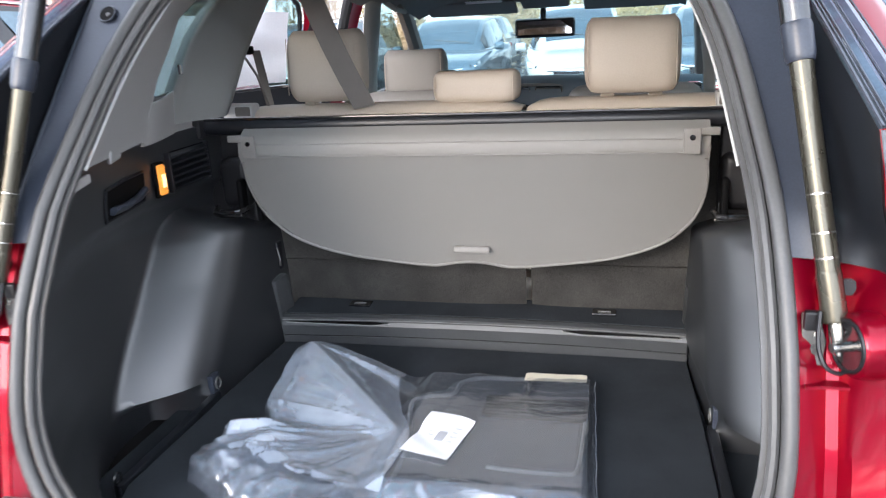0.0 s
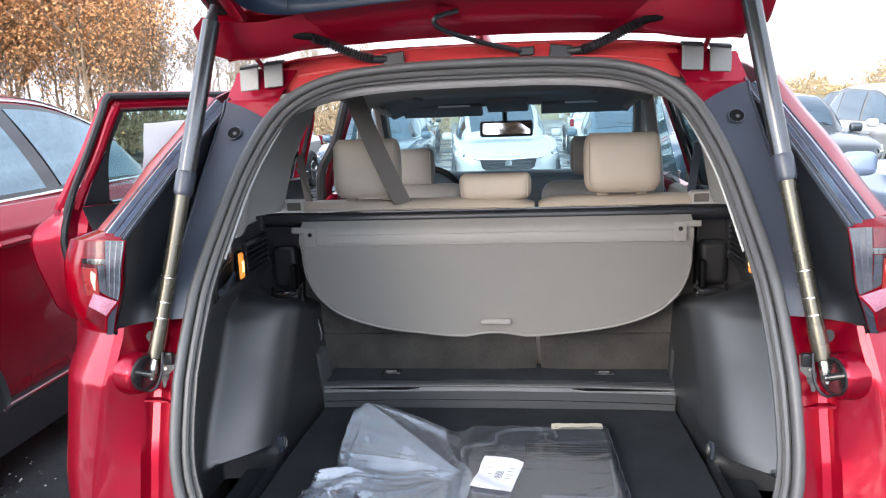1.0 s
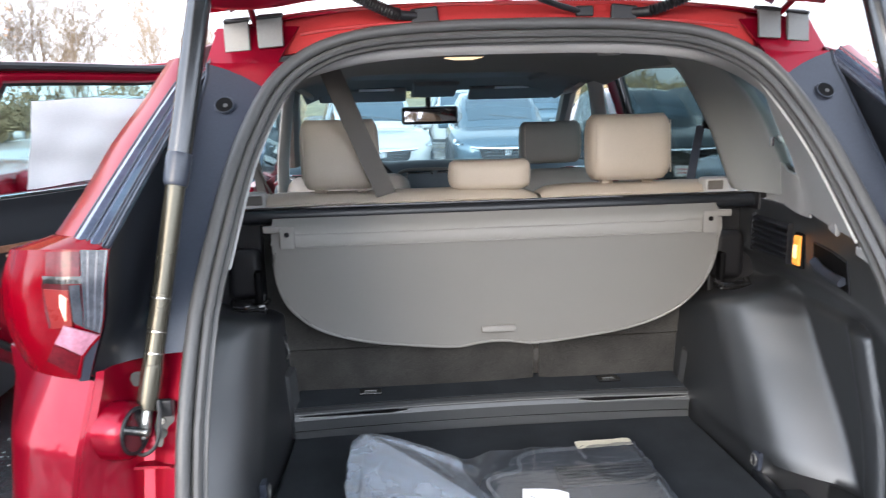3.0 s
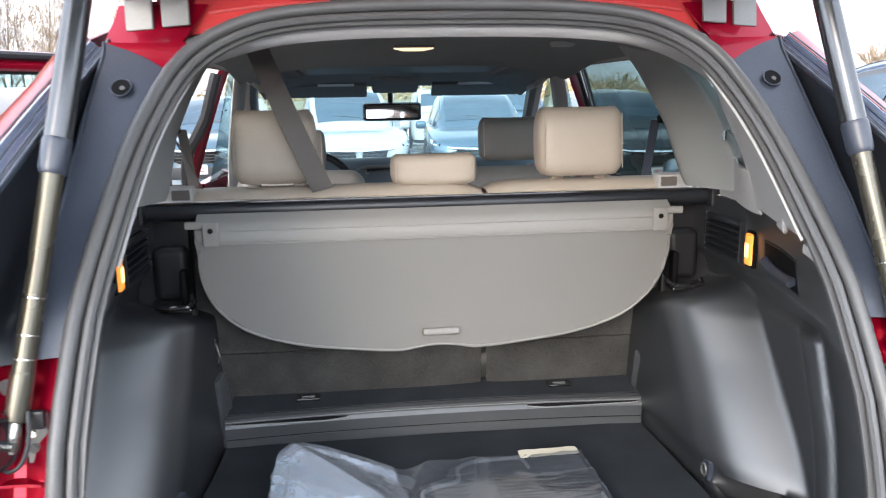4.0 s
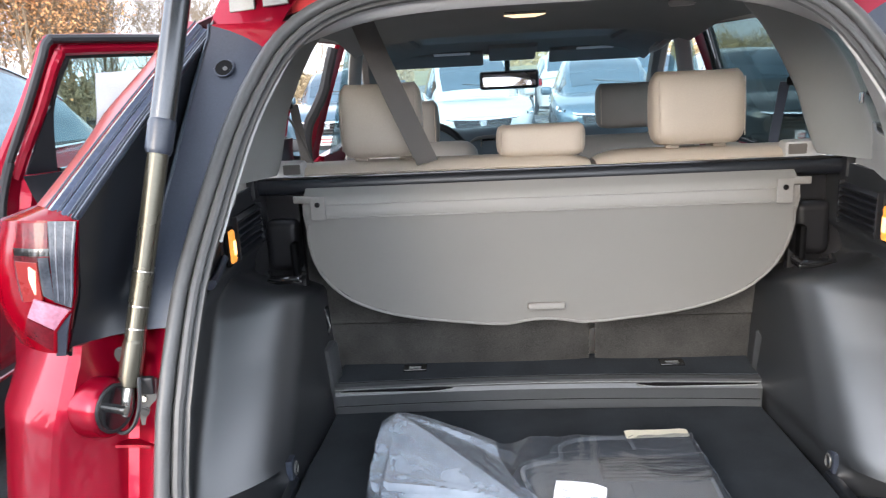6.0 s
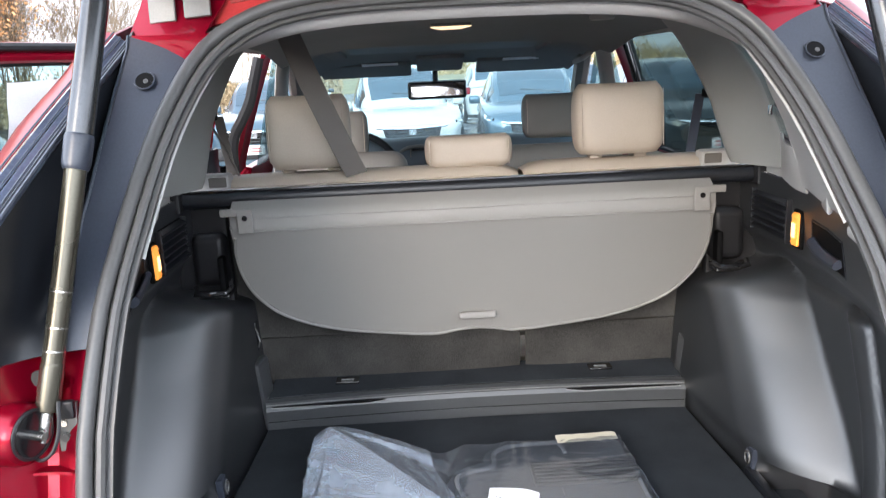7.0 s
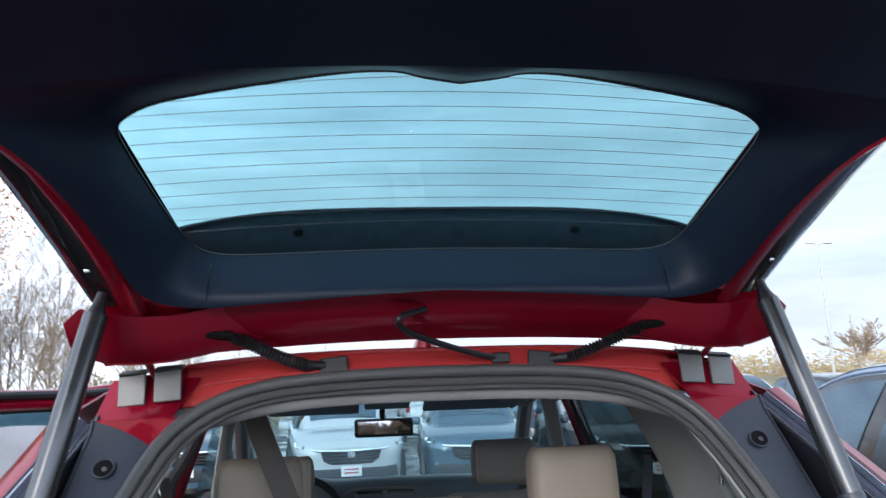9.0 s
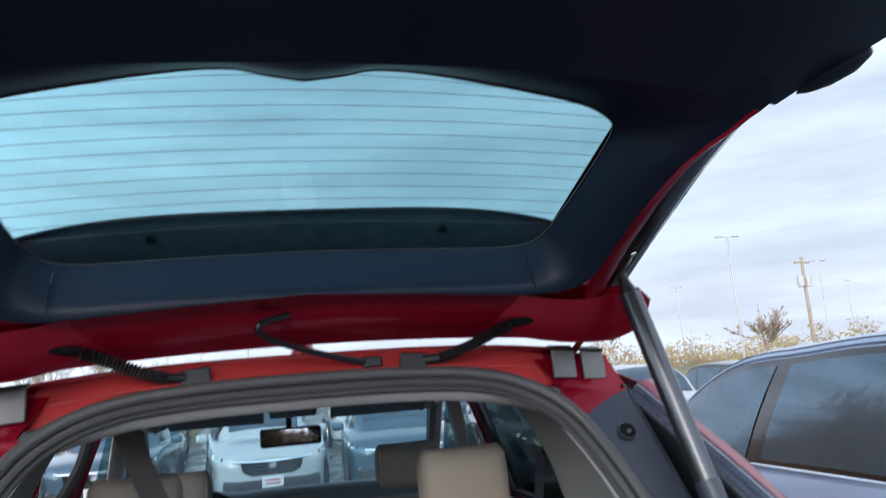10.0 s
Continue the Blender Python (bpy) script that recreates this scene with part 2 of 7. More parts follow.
DARKPAINT = mat("dark_grey_car_paint", (0.030, 0.042, 0.050), 0.3, 0.4, 0.05, 3, 600, 0.0, 1.0, rvar=0.05)
SILVERPAINT = mat("silver_blue_car_paint", (0.30, 0.38, 0.50), 0.34, 0.4, 0.04, 3, 600, 0.0, 1.0, rvar=0.05)
MAROON = mat("crimson_car_paint", (0.37, 0.0012, 0.020), 0.26, 0.5, 0.06, 3, 700, 0.0, 0.9, spec=0.3, rvar=0.05)
# dark car glass lightened in colour for the bright sky it reflects
SKYGLASS = mat("sky_reflecting_car_glass", (0.21, 0.285, 0.33), 0.03, 0.75, 0.1, 3, 50, spec=0.8, rvar=0.02)
BARK = mat("grey_brown_bark", (0.33, 0.245, 0.165), 0.9, 0, 0.35, 4, 40, 0.4)
LEAVES = mat("rusty_autumn_leaves", (0.72, 0.37, 0.16), 0.8, 0, 0.45, 1.2, 8, 0)
BRUSH = mat("tan_brush", (0.33, 0.24, 0.135), 0.9, 0, 0.45, 0.9, 6, 0)
POLE = mat("pale_galvanised_pole", (0.55, 0.54, 0.50), 0.55, 0.3, 0.1, 3, 60, 0)
WOODPOLE = mat("weathered_wood_pole", (0.42, 0.34, 0.25), 0.85, 0, 0.2, 3, 60, 0.2)


def bag_material(name, least, most, gloss=0.26, wrinkle=0.3):
    m = bpy.data.materials.new(name)
    m.use_nodes = True
    n, l = m.node_tree.nodes, m.node_tree.links
    n.remove(n["Principled BSDF"])
    tc, no = n.new("ShaderNodeTexCoord"), n.new("ShaderNodeTexNoise")
    no.inputs["Scale"].default_value, no.inputs["Detail"].default_value = 9.0, 5.0
    l.new(tc.outputs["Object"], no.inputs["Vector"])
    tr, gl, di, fr = n.new("ShaderNodeBsdfTransparent"), n.new("ShaderNodeBsdfGlossy"), n.new("ShaderNodeBsdfDiffuse"), n.new("ShaderNodeLayerWeight")
    tr.inputs["Color"].default_value = (0.90, 0.92, 0.95, 1)
    gl.inputs["Roughness"].default_value = 0.13
    di.inputs["Color"].default_value = (0.74, 0.85, 1.0, 1)
    fr.inputs["Blend"].default_value = gloss
    rp = n.new("ShaderNodeMapRange")
    rp.inputs["From Min"].default_value, rp.inputs["From Max"].default_value = 0.35, 0.75
    rp.inputs["To Min"].default_value, rp.inputs["To Max"].default_value = least, most
    l.new(no.outputs["Fac"], rp.inputs["Value"])
    # fine stretched wrinkles
    wm, wr, wb = n.new("ShaderNodeMapping"), n.new("ShaderNodeTexNoise"), n.new("ShaderNodeBump")
    wm.inputs["Scale"].default_value, wm.inputs["Rotation"].default_value = (9.0, 34.0, 20.0), (0.0, 0.0, 0.5)
    wr.inputs["Scale"].default_value, wr.inputs["Detail"].default_value, wr.inputs["Distortion"].default_value = 1.0, 4.0, 0.8
    wb.inputs["Strength"].default_value, wb.inputs["Distance"].default_value = wrinkle, 0.005
    l.new(tc.outputs["Object"], wm.inputs["Vector"])
    l.new(wm.outputs["Vector"], wr.inputs["Vector"])
    l.new(wr.outputs["Fac"], wb.inputs["Height"])
    l.new(wb.outputs["Normal"], gl.inputs["Normal"])
    m1, m2 = n.new("ShaderNodeMixShader"), n.new("ShaderNodeMixShader")
    l.new(rp.outputs["Result"], m1.inputs[0])
    l.new(tr.outputs[0], m1.inputs[1])
    l.new(di.outputs[0], m1.inputs[2])
    shine = n.new("ShaderNodeMath")
    shine.operation = "MULTIPLY_ADD"
    shine.inputs[1].default_value, shine.inputs[2].default_value = 0.85, 0.07
    l.new(fr.outputs["Facing"], shine.inputs[0])
    l.new(shine.outputs[0], m2.inputs[0])
    l.new(m1.outputs[0], m2.inputs[1])
    l.new(gl.outputs[0], m2.inputs[2])
    l.new(m2.outputs[0], n["Material Output"].inputs["Surface"])
    return m


BAGFILM = bag_material("clear_plastic_film", 0.05, 0.12, 0.30, 0.25)
MOUTHFILM = bag_material("crumpled_plastic_film", 0.12, 0.30, 0.40, 0.5)
FLAPFILM = bag_material("milky_plastic_film", 0.24, 0.46, 0.42, 0.4)


def asphalt_material():
    m = mat("wet_dark_asphalt", (0.045, 0.046, 0.048), 0.6, 0, 0.35, 0.8, 60, 0.5)
    n, l = m.node_tree.nodes, m.node_tree.links
    b = n["Principled BSDF"]
    tc, no, rp = n.new("ShaderNodeTexCoord"), n.new("ShaderNodeTexNoise"), n.new("ShaderNodeMapRange")
    no.inputs["Scale"].default_value, no.inputs["Detail"].default_value = 0.9, 5.0
    l.new(tc.outputs["Object"], no.inputs["Vector"])
    rp.inputs["From Min"].default_value, rp.inputs["From Max"].default_value = 0.45, 0.6
    rp.inputs["To Min"].default_value, rp.inputs["To Max"].default_value = 0.12, 0.75
    l.new(no.outputs["Fac"], rp.inputs["Value"])
    l.new(rp.outputs["Result"], b.inputs["Roughness"])
    return m


ASPHALT = asphalt_material()
GRASS = mat("dry_winter_grass", (0.22, 0.19, 0.10), 0.95, 0, 0.4, 0.5, 12, 0.3)


# ---- mesh helpers ----
def part(name, bm, material, parent=None, label="", smooth=40):
    bmesh.ops.recalc_face_normals(bm, faces=bm.faces[:])
    me = bpy.data.meshes.new(name)
    bm.to_mesh(me)
    bm.free()
    me.materials.append(material)
    me.shade_smooth()
    me.set_sharp_from_angle(angle=radians(smooth))
    ob = new(name, me)
    if parent:
        ob.parent = parent
        if parent.data is None:
            ob.matrix_parent_inverse = parent.matrix_basis.inverted()
    if label:
        ob["label"] = label
    if 6 < len(me.polygons) < 260 and smooth > 10:
        wnm = ob.modifiers.new("even_normals", "WEIGHTED_NORMAL")
        wnm.keep_sharp = True
    return ob


def thing(name, at, label, category, group="", kind=""):
    ob = new(name)
    ob.matrix_basis = Matrix.Translation(at)
    ob.empty_display_size = 0.1
    return tagged(ob, label, category, group, kind)


def grid(rows, closed_u=False, closed_v=False, thick=0.0, bm=None):
    """A surface through rows of points, thickened if asked."""
    bm = bm or bmesh.new()
    vs = [[bm.verts.new(p) for p in r] for r in rows]
    nr, nc = len(vs), len(vs[0])
    fs = []
    for i in range(nr if closed_v else nr - 1):
        for j in range(nc if closed_u else nc - 1):
            a, b, c, d = vs[i][j], vs[i][(j + 1) % nc], vs[(i + 1) % nr][(j + 1) % nc], vs[(i + 1) % nr][j]
            fs.append(bm.faces.new((a, b, c, d)))
    if thick:
        bmesh.ops.recalc_face_normals(bm, faces=fs)
        bmesh.ops.solidify(bm, geom=fs, thickness=thick)
    return bm


def tube(pts, r, n=10, closed=False, bm=None, caps=True, flat=1.0):
    """A tube along pts; r is one radius or one for each point."""
    bm = bm or bmesh.new()
    pts = [Vector(p) for p in pts]
    rs = r if isinstance(r, (list, tuple)) else [r] * len(pts)
    rings, ref = [], None
    for i, p in enumerate(pts):
        a = pts[i - 1] if (i or closed) else p
        b = pts[(i + 1) % len(pts)] if (i + 1 < len(pts) or closed) else p
        d = (b - a).normalized()
        if ref is None:
            ref = d.orthogonal().normalized()
        ref = (ref - d * ref.dot(d)).normalized()
        o = d.cross(ref)
        rings.append([bm.verts.new(p + rs[i] * (math.cos(k * math.tau / n) * ref + flat * math.sin(k * math.tau / n) * o)) for k in range(n)])
    for i in range(len(rings) if closed else len(rings) - 1):
        A, B = rings[i], rings[(i + 1) % len(rings)]
        for k in range(n):
            bm.faces.new((A[k], A[(k + 1) % n], B[(k + 1) % n], B[k]))
    if caps and not closed:
        bm.faces.new(rings[0][::-1])
        bm.faces.new(rings[-1])
    return bm


def rbox(c, s, bev=0.006, m=None, bm=None, seg=2):
    """A box with rounded edges, at centre c with sizes s, turned by the matrix m about its centre."""
    b = bmesh.new()
    bmesh.ops.create_cube(b, size=1, matrix=Matrix.Diagonal((*s, 1)))
    if bev:
        bmesh.ops.bevel(b, geom=b.edges[:], offset=min(bev, min(s) * 0.48), segments=seg, affect="EDGES", profile=0.5)
    b.transform(Matrix.Translation(c) @ (m or Matrix()))
    if bm is None:
        return b
    return join(bm, b)


def join(bm, other):
    me = bpy.data.meshes.new("tmp")
    other.to_mesh(me)
    other.free()
    bm.from_mesh(me)
    bpy.data.meshes.remove(me)
    return bm


def prism(pts, depth, bev=0.0, seg=2):
    """A flat outline of 3D points, given depth (a vector), with its front edge rounded."""
    bm = bmesh.new()
    f = bm.faces.new([bm.verts.new(p) for p in pts])
    ex = bmesh.ops.extrude_face_region(bm, geom=[f])
    bmesh.ops.translate(bm, verts=[v for v in ex["geom"] if isinstance(v, bmesh.types.BMVert)], vec=depth)
    bmesh.ops.recalc_face_normals(bm, faces=bm.faces[:])
    if bev:
        bmesh.ops.bevel(bm, geom=bm.edges[:], offset=bev, segments=seg, affect="EDGES", profile=0.5)
    return bm


def disc(c, axis, r, h, n=20, bm=None, bev=0.0):
    c, a = Vector(c), Vector(axis).normalized()
    b = bmesh.new()
    bmesh.ops.create_cone(b, cap_ends=True, segments=n, radius1=r, radius2=r, depth=h)
    if bev:
        bmesh.ops.bevel(b, geom=[e for e in b.edges if len(e.link_faces) == 2 and e.calc_face_angle() > 1], offset=bev, segments=2, affect="EDGES")
    b.transform(Matrix.Translation(c) @ a.to_track_quat("Z", "Y").to_matrix().to_4x4())
    return join(bm, b) if bm else b


def ease(a, b, x):
    t = min(1, max(0, (x - a) / (b - a)))
    return t * t * (3 - 2 * t)


def lerp_table(table, x):
    return float(np.interp(x, [p[0] for p in table], [p[1] for p in table]))


def smooth_line(pts, n):
    """n points spread along a smooth curve through pts."""
    P = [Vector(p) for p in pts]
    P = [2 * P[0] - P[1]] + P + [2 * P[-1] - P[-2]]
    out = []
    m = len(P) - 3
    for k in range(n):
        t = k * m / (n - 1)
        i = min(int(t), m - 1)
        f = t - i
        a, b, c, d = P[i], P[i + 1], P[i + 2], P[i + 3]
        out.append(0.5 * (2 * b + (c - a) * f + (2 * a - 5 * b + 4 * c - d) * f * f + (3 * b - a - 3 * c + d) * f ** 3))
    return out


# ---- the red suv: the rear opening ----
REAR_Y = [(0.3, -0.02), (0.60, 0.02), (0.9, 0.09), (1.05, 0.14), (1.2, 0.22), (1.5, 0.438), (1.62, 0.515), (1.8, 0.60)]


def rear_y(z):
    return lerp_table(REAR_Y, z)


OPENING = [(0.0, 1.640), (0.10, 1.639), (0.20, 1.635), (0.29, 1.626), (0.36, 1.609), (0.42, 1.578), (0.463, 1.535), (0.497, 1.47), (0.522, 1.40), (0.543, 1.31),
           (0.560, 1.22), (0.570, 1.12), (0.575, 1.0), (0.574, 0.91), (0.562, 0.835), (0.532, 0.768), (0.478, 0.712), (0.40, 0.672), (0.28, 0.652), (0.12, 0.645), (0.0, 0.644)]


def opening_loop(grow=0.0, back=0.0, n=44):
    half = smooth_line([(x, rear_y(z), z) for x, z in OPENING], n)
    loop = half + [Vector((-p.x, p.y, p.z)) for p in half[-2:0:-1]]
    out = []
    for p in loop:
        q = p + Vector((p.x, 0, p.z - 1.12)).normalized() * grow
        out.append(Vector((q.x, rear_y(q.z) + back, q.z)))
    return out


FLOOR_Z = 0.65
suv = thing("red_suv", (0, 2.2, 0), "crimson red suv with its tailgate raised and a rear door open", "car")
seal = part("weather_seal", tube(opening_loop(-0.004, -0.012), 0.0108, 10, True), RUBBER, suv, "dark grey rubber weather seal round the opening")
part("seal_lip", tube(opening_loop(-0.022, -0.004), 0.0072, 8, True), RUBBER, seal)
part("seal_flange", grid([opening_loop(-0.006, 0.002), opening_loop(-0.036, 0.004)], closed_u=True, thick=0.006), RUBBER, seal)

def mirrored(pts, s):
    return [(s * p[0], p[1], p[2]) for p in pts]


def soft_min(a, b, k):
    h = max(k - abs(a - b), 0.0) / k
    return min(a, b) - h * h * k / 4


SEAL_X = [(p[1], p[0]) for p in OPENING[5:18]][::-1]


def wall_x(y, z):
    """Half width of the cargo side wall: it flares from the seal out to the wheel house wall."""
    far = lerp_table([(0.60, 0.700), (1.03, 0.706), (1.075, 0.690), (1.105, 0.657), (1.25, 0.655)], z)
    near, y0 = lerp_table(SEAL_X, z) - 0.016, rear_y(z) + 0.012
    u = min(1.0, max(0.0, (y - y0) / 0.45))
    return far - (far - near) * (1 - u) ** (1.9 - 0.6 * ease(1.0, 1.12, z))


def wheel_house(y, z):
    """How far the wheel housing stands into the cargo bay: a sloped rear face, an inner face and a domed top."""
    foot = lerp_table([(0.60, 0.355), (0.69, 0.425), (0.75, 0.475), (0.825, 0.540), (0.907, 0.610), (0.99, 0.680), (1.03, 0.730), (1.06, 0.80)], z)
    edge = lerp_table([(0.60, 0.520), (0.66, 0.560), (0.71, 0.598), (0.81, 0.668), (0.90, 0.738), (1.0, 0.795), (1.06, 0.83)], z)
    run = (y - foot) / (edge - foot)
    ramp = 0.148 * (run + 0.10 * math.sin(math.pi * min(1.0, max(0.0, run))))
    inner = 0.144 + 0.020 * ease(0.62, 0.93, y) + 0.006 * ease(0.95, 0.72, z)
    top = (1.052 - 0.035 * ease(0.80, 0.98, y) - z) * 3.1
    h = soft_min(soft_min(ramp, inner, 0.045), top, 0.035)
    h = -soft_min(-h, 0.0, 0.012)
    return h * (1 - ease(0.690, 0.676, z) * ease(0.585, 0.560, y))


def side_panel(y, z):
    """The raised panel behind the wheel house on one side."""
    rear = lerp_table([(0.60, 0.290), (0.763, 0.335), (0.864, 0.372), (0.932, 0.408), (1.014, 0.445), (1.04, 0.50)], z)
    return (0.012 * ease(rear, rear + 0.012, y) + 0.016 * math.exp(-((y - rear - 0.045) / 0.028) ** 2)) * ease(1.035, 1.015, z) * ease(0.68, 0.72, z)


Z_ROWS = [0.60 + 0.012 * k for k in range(27)] + [0.922 + 0.0062 * k for k in range(24)] + [1.072 + 0.0115 * k for k in range(16)]
for s in (1, -1):
    # side trim with the wheel housing, from the floor to the pillar trim
    rows = []
    for z in Z_ROWS:
        row = []
        for j in range(130):
            y = max(0.10 + (1.02 - 0.10) * j / 129, rear_y(z) + 0.012 + 0.0001 * j)
            row.append((s * (wall_x(y, z) - wheel_house(y, z) - (side_panel(y, z) if s > 0 else 0.0)), y, z))
        rows.append(row)
    part("cargo_side_trim", grid(rows, thick=0.004 * s), HOUSING, suv, "black grained plastic cargo side trim over the wheel housing", 60)
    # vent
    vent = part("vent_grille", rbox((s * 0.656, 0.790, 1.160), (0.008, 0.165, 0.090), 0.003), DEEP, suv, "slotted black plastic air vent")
    for k in range(6):
        part("vent_slat", rbox((s * 0.648, 0.790, 1.124 + 0.0145 * k), (0.016, 0.160, 0.0080), 0.002, pose(0, 0, 0, 0, -s * 25)), BLACK, vent)
    for y in (0.707, 0.873):
        part("vent_side", rbox((s * 0.648, y, 1.160), (0.014, 0.006, 0.094), 0.002), BLACK, vent)
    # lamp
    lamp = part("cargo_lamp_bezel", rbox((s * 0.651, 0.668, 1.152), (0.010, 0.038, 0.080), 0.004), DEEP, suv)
    part("cargo_lamp", rbox((s * 0.645, 0.668, 1.152), (0.010, 0.026, 0.069), 0.005), LAMP, lamp, "glowing amber cargo lamp lens")
    part("lamp_filament", rbox((s * 0.6395, 0.669, 1.150), (0.003, 0.013, 0.030), 0.001), LAMPCORE, lamp)
    for k in range(5):
        part("lens_rib", rbox((s * 0.6398, 0.668, 1.126 + 0.013 * k), (0.002, 0.023, 0.0012), 0.0004), LAMP, lamp)
    # grab recess
    def on_wall(y, z, out):
        return (s * (wall_x(y, z) - out), y, z)
    # flat patch on the wall, its black stands for the recess's shade
    rec = part("handle_recess", grid([[on_wall(y, 1.118 + 0.066 * k / 4, 0.003) for y in [0.425 + 0.016 * j for j in range(12)]] for k in range(5)], thick=0.002), DEEP, suv, "flat black patch for the shade in the release handle recess")
    rim = [(0.425, 1.118), (0.51, 1.117), (0.601, 1.120), (0.603, 1.15), (0.600, 1.184), (0.51, 1.186), (0.425, 1.182), (0.423, 1.15)]
    part("recess_rim", tube([on_wall(y, z, 0.003) for y, z in rim], 0.0032, 6, True), BLACK, rec)
    part("release_lever", tube([on_wall(y, z, 0.012) for y, z in ((0.44, 1.138), (0.50, 1.134), (0.56, 1.137), (0.59, 1.146))], 0.011, 8, flat=0.7), BLACKSAT, rec)
    # tie-down eye
    tie = part("tie_down", rbox((s * 0.552, 0.605, 0.685), (0.016, 0.034, 0.046), 0.005), BLACKSAT, suv, "folding tie-down hook in the trim")
    part("hook", tube([(s * 0.541, 0.605 + 0.011 * math.cos(a), 0.685 + 0.014 * math.sin(a)) for a in [k * math.tau / 10 for k in range(10)]], 0.0024, 6, True), HINGEGREY, tie)
    part("side_bolster_cover", rbox((s * 0.640, 0.975, 1.085), (0.13, 0.03, 0.30), 0.010), BOOT, suv, "black cover beside the seat back")
    # latch bracket on the side in front of the housing
    br = part("seat_latch_bracket", rbox((s * 0.618, 0.955, 1.085), (0.085, 0.05, 0.13), 0.022, seg=4), BOOT, suv)
    part("bracket_side", rbox((s * 0.582, 0.905, 1.06), (0.016, 0.03, 0.085), 0.006), DEEP, br)
    part("latch_loop", tube(mirrored([(0.555, 0.875, 1.036), (0.565, 0.845, 1.030), (0.60, 0.838, 1.028), (0.63, 0.845, 1.03), (0.64, 0.88, 1.035)], s), 0.0065, 8), GLOSSBLACK, br)
    part("latch_plate", rbox((s * 0.598, 0.866, 1.022), (0.085, 0.05, 0.010), 0.004), GLOSSBLACK, br)
    # catch of the folding seat back
    sc = part("seat_striker", tube(mirrored([(0.545, 0.985, 0.905), (0.533, 0.965, 0.895), (0.527, 0.960, 0.870), (0.535, 0.975, 0.850)], s), 0.0026, 8), HINGEGREY, suv, "grey metal seat-back striker")
    part("striker_cover", rbox((s * 0.545, 0.985, 0.875), (0.020, 0.03, 0.080), 0.006), BLACK, sc)

# grey upper trim: rear pillar with the quarter window let in, seat-belt pillar, header
TRIM_C = [(1.24, 0.620, 0.58), (1.31, 0.606, 0.598), (1.375, 0.588, 0.612), (1.44, 0.574, 0.656), (1.50, 0.568, 0.698), (1.545, 0.525, 0.745), (1.59, 0.440, 0.775), (1.62, 0.330, 0.715)]
PILLAR_W = [(1.235, 0.668, 0.745), (1.325, 0.661, 0.785), (1.44, 0.650, 0.875), (1.50, 0.636, 0.935), (1.56, 0.598, 0.985), (1.63, 0.53, 1.03)]
PILLAR_I = [(1.235, 0.622, 0.900), (1.286, 0.605, 0.925), (1.40, 0.604, 1.03), (1.48, 0.576, 1.07), (1.55, 0.540, 1.09), (1.63, 0.475, 1.11)]


def at_height(table, z):
    return Vector((lerp_table([(r[0], r[1]) for r in table], z), lerp_table([(r[0], r[2]) for r in table], z), z))


loop = [p for p in opening_loop(-0.027, 0.012, 70) if p.z > 1.236]
line = [p for p in loop if p.x >= 0][::-1] + [p for p in loop if p.x < 0][::-1]
inner = []
for p in line:
    top = Vector((p.x * 1.01, p.y + 0.024, p.z - 0.027))
    c = at_height(TRIM_C, min(p.z, 1.62))
    c.x = math.copysign(c.x, p.x)
    c.z = p.z
    inner.append(c.lerp(top, ease(1.50, 1.605, p.z)))
rows = []
for f, lift in ((0.0, -0.010), (0.05, -0.005), (0.14, -0.001), (0.3, 0.002), (0.5, 0.003), (0.72, 0.002), (0.9, 0.0), (1.0, -0.004)):
    rows.append([a.lerp(b, f) - Vector((math.copysign(lift, a.x) * ease(1.60, 1.50, a.z), 0.2 * lift, lift * ease(1.50, 1.60, a.z))) for a, b in zip(line, inner)])
part("opening_trim", grid(rows, thick=0.004), GREYTRIM, suv, "warm grey plastic trim round the inside of the opening", 50)
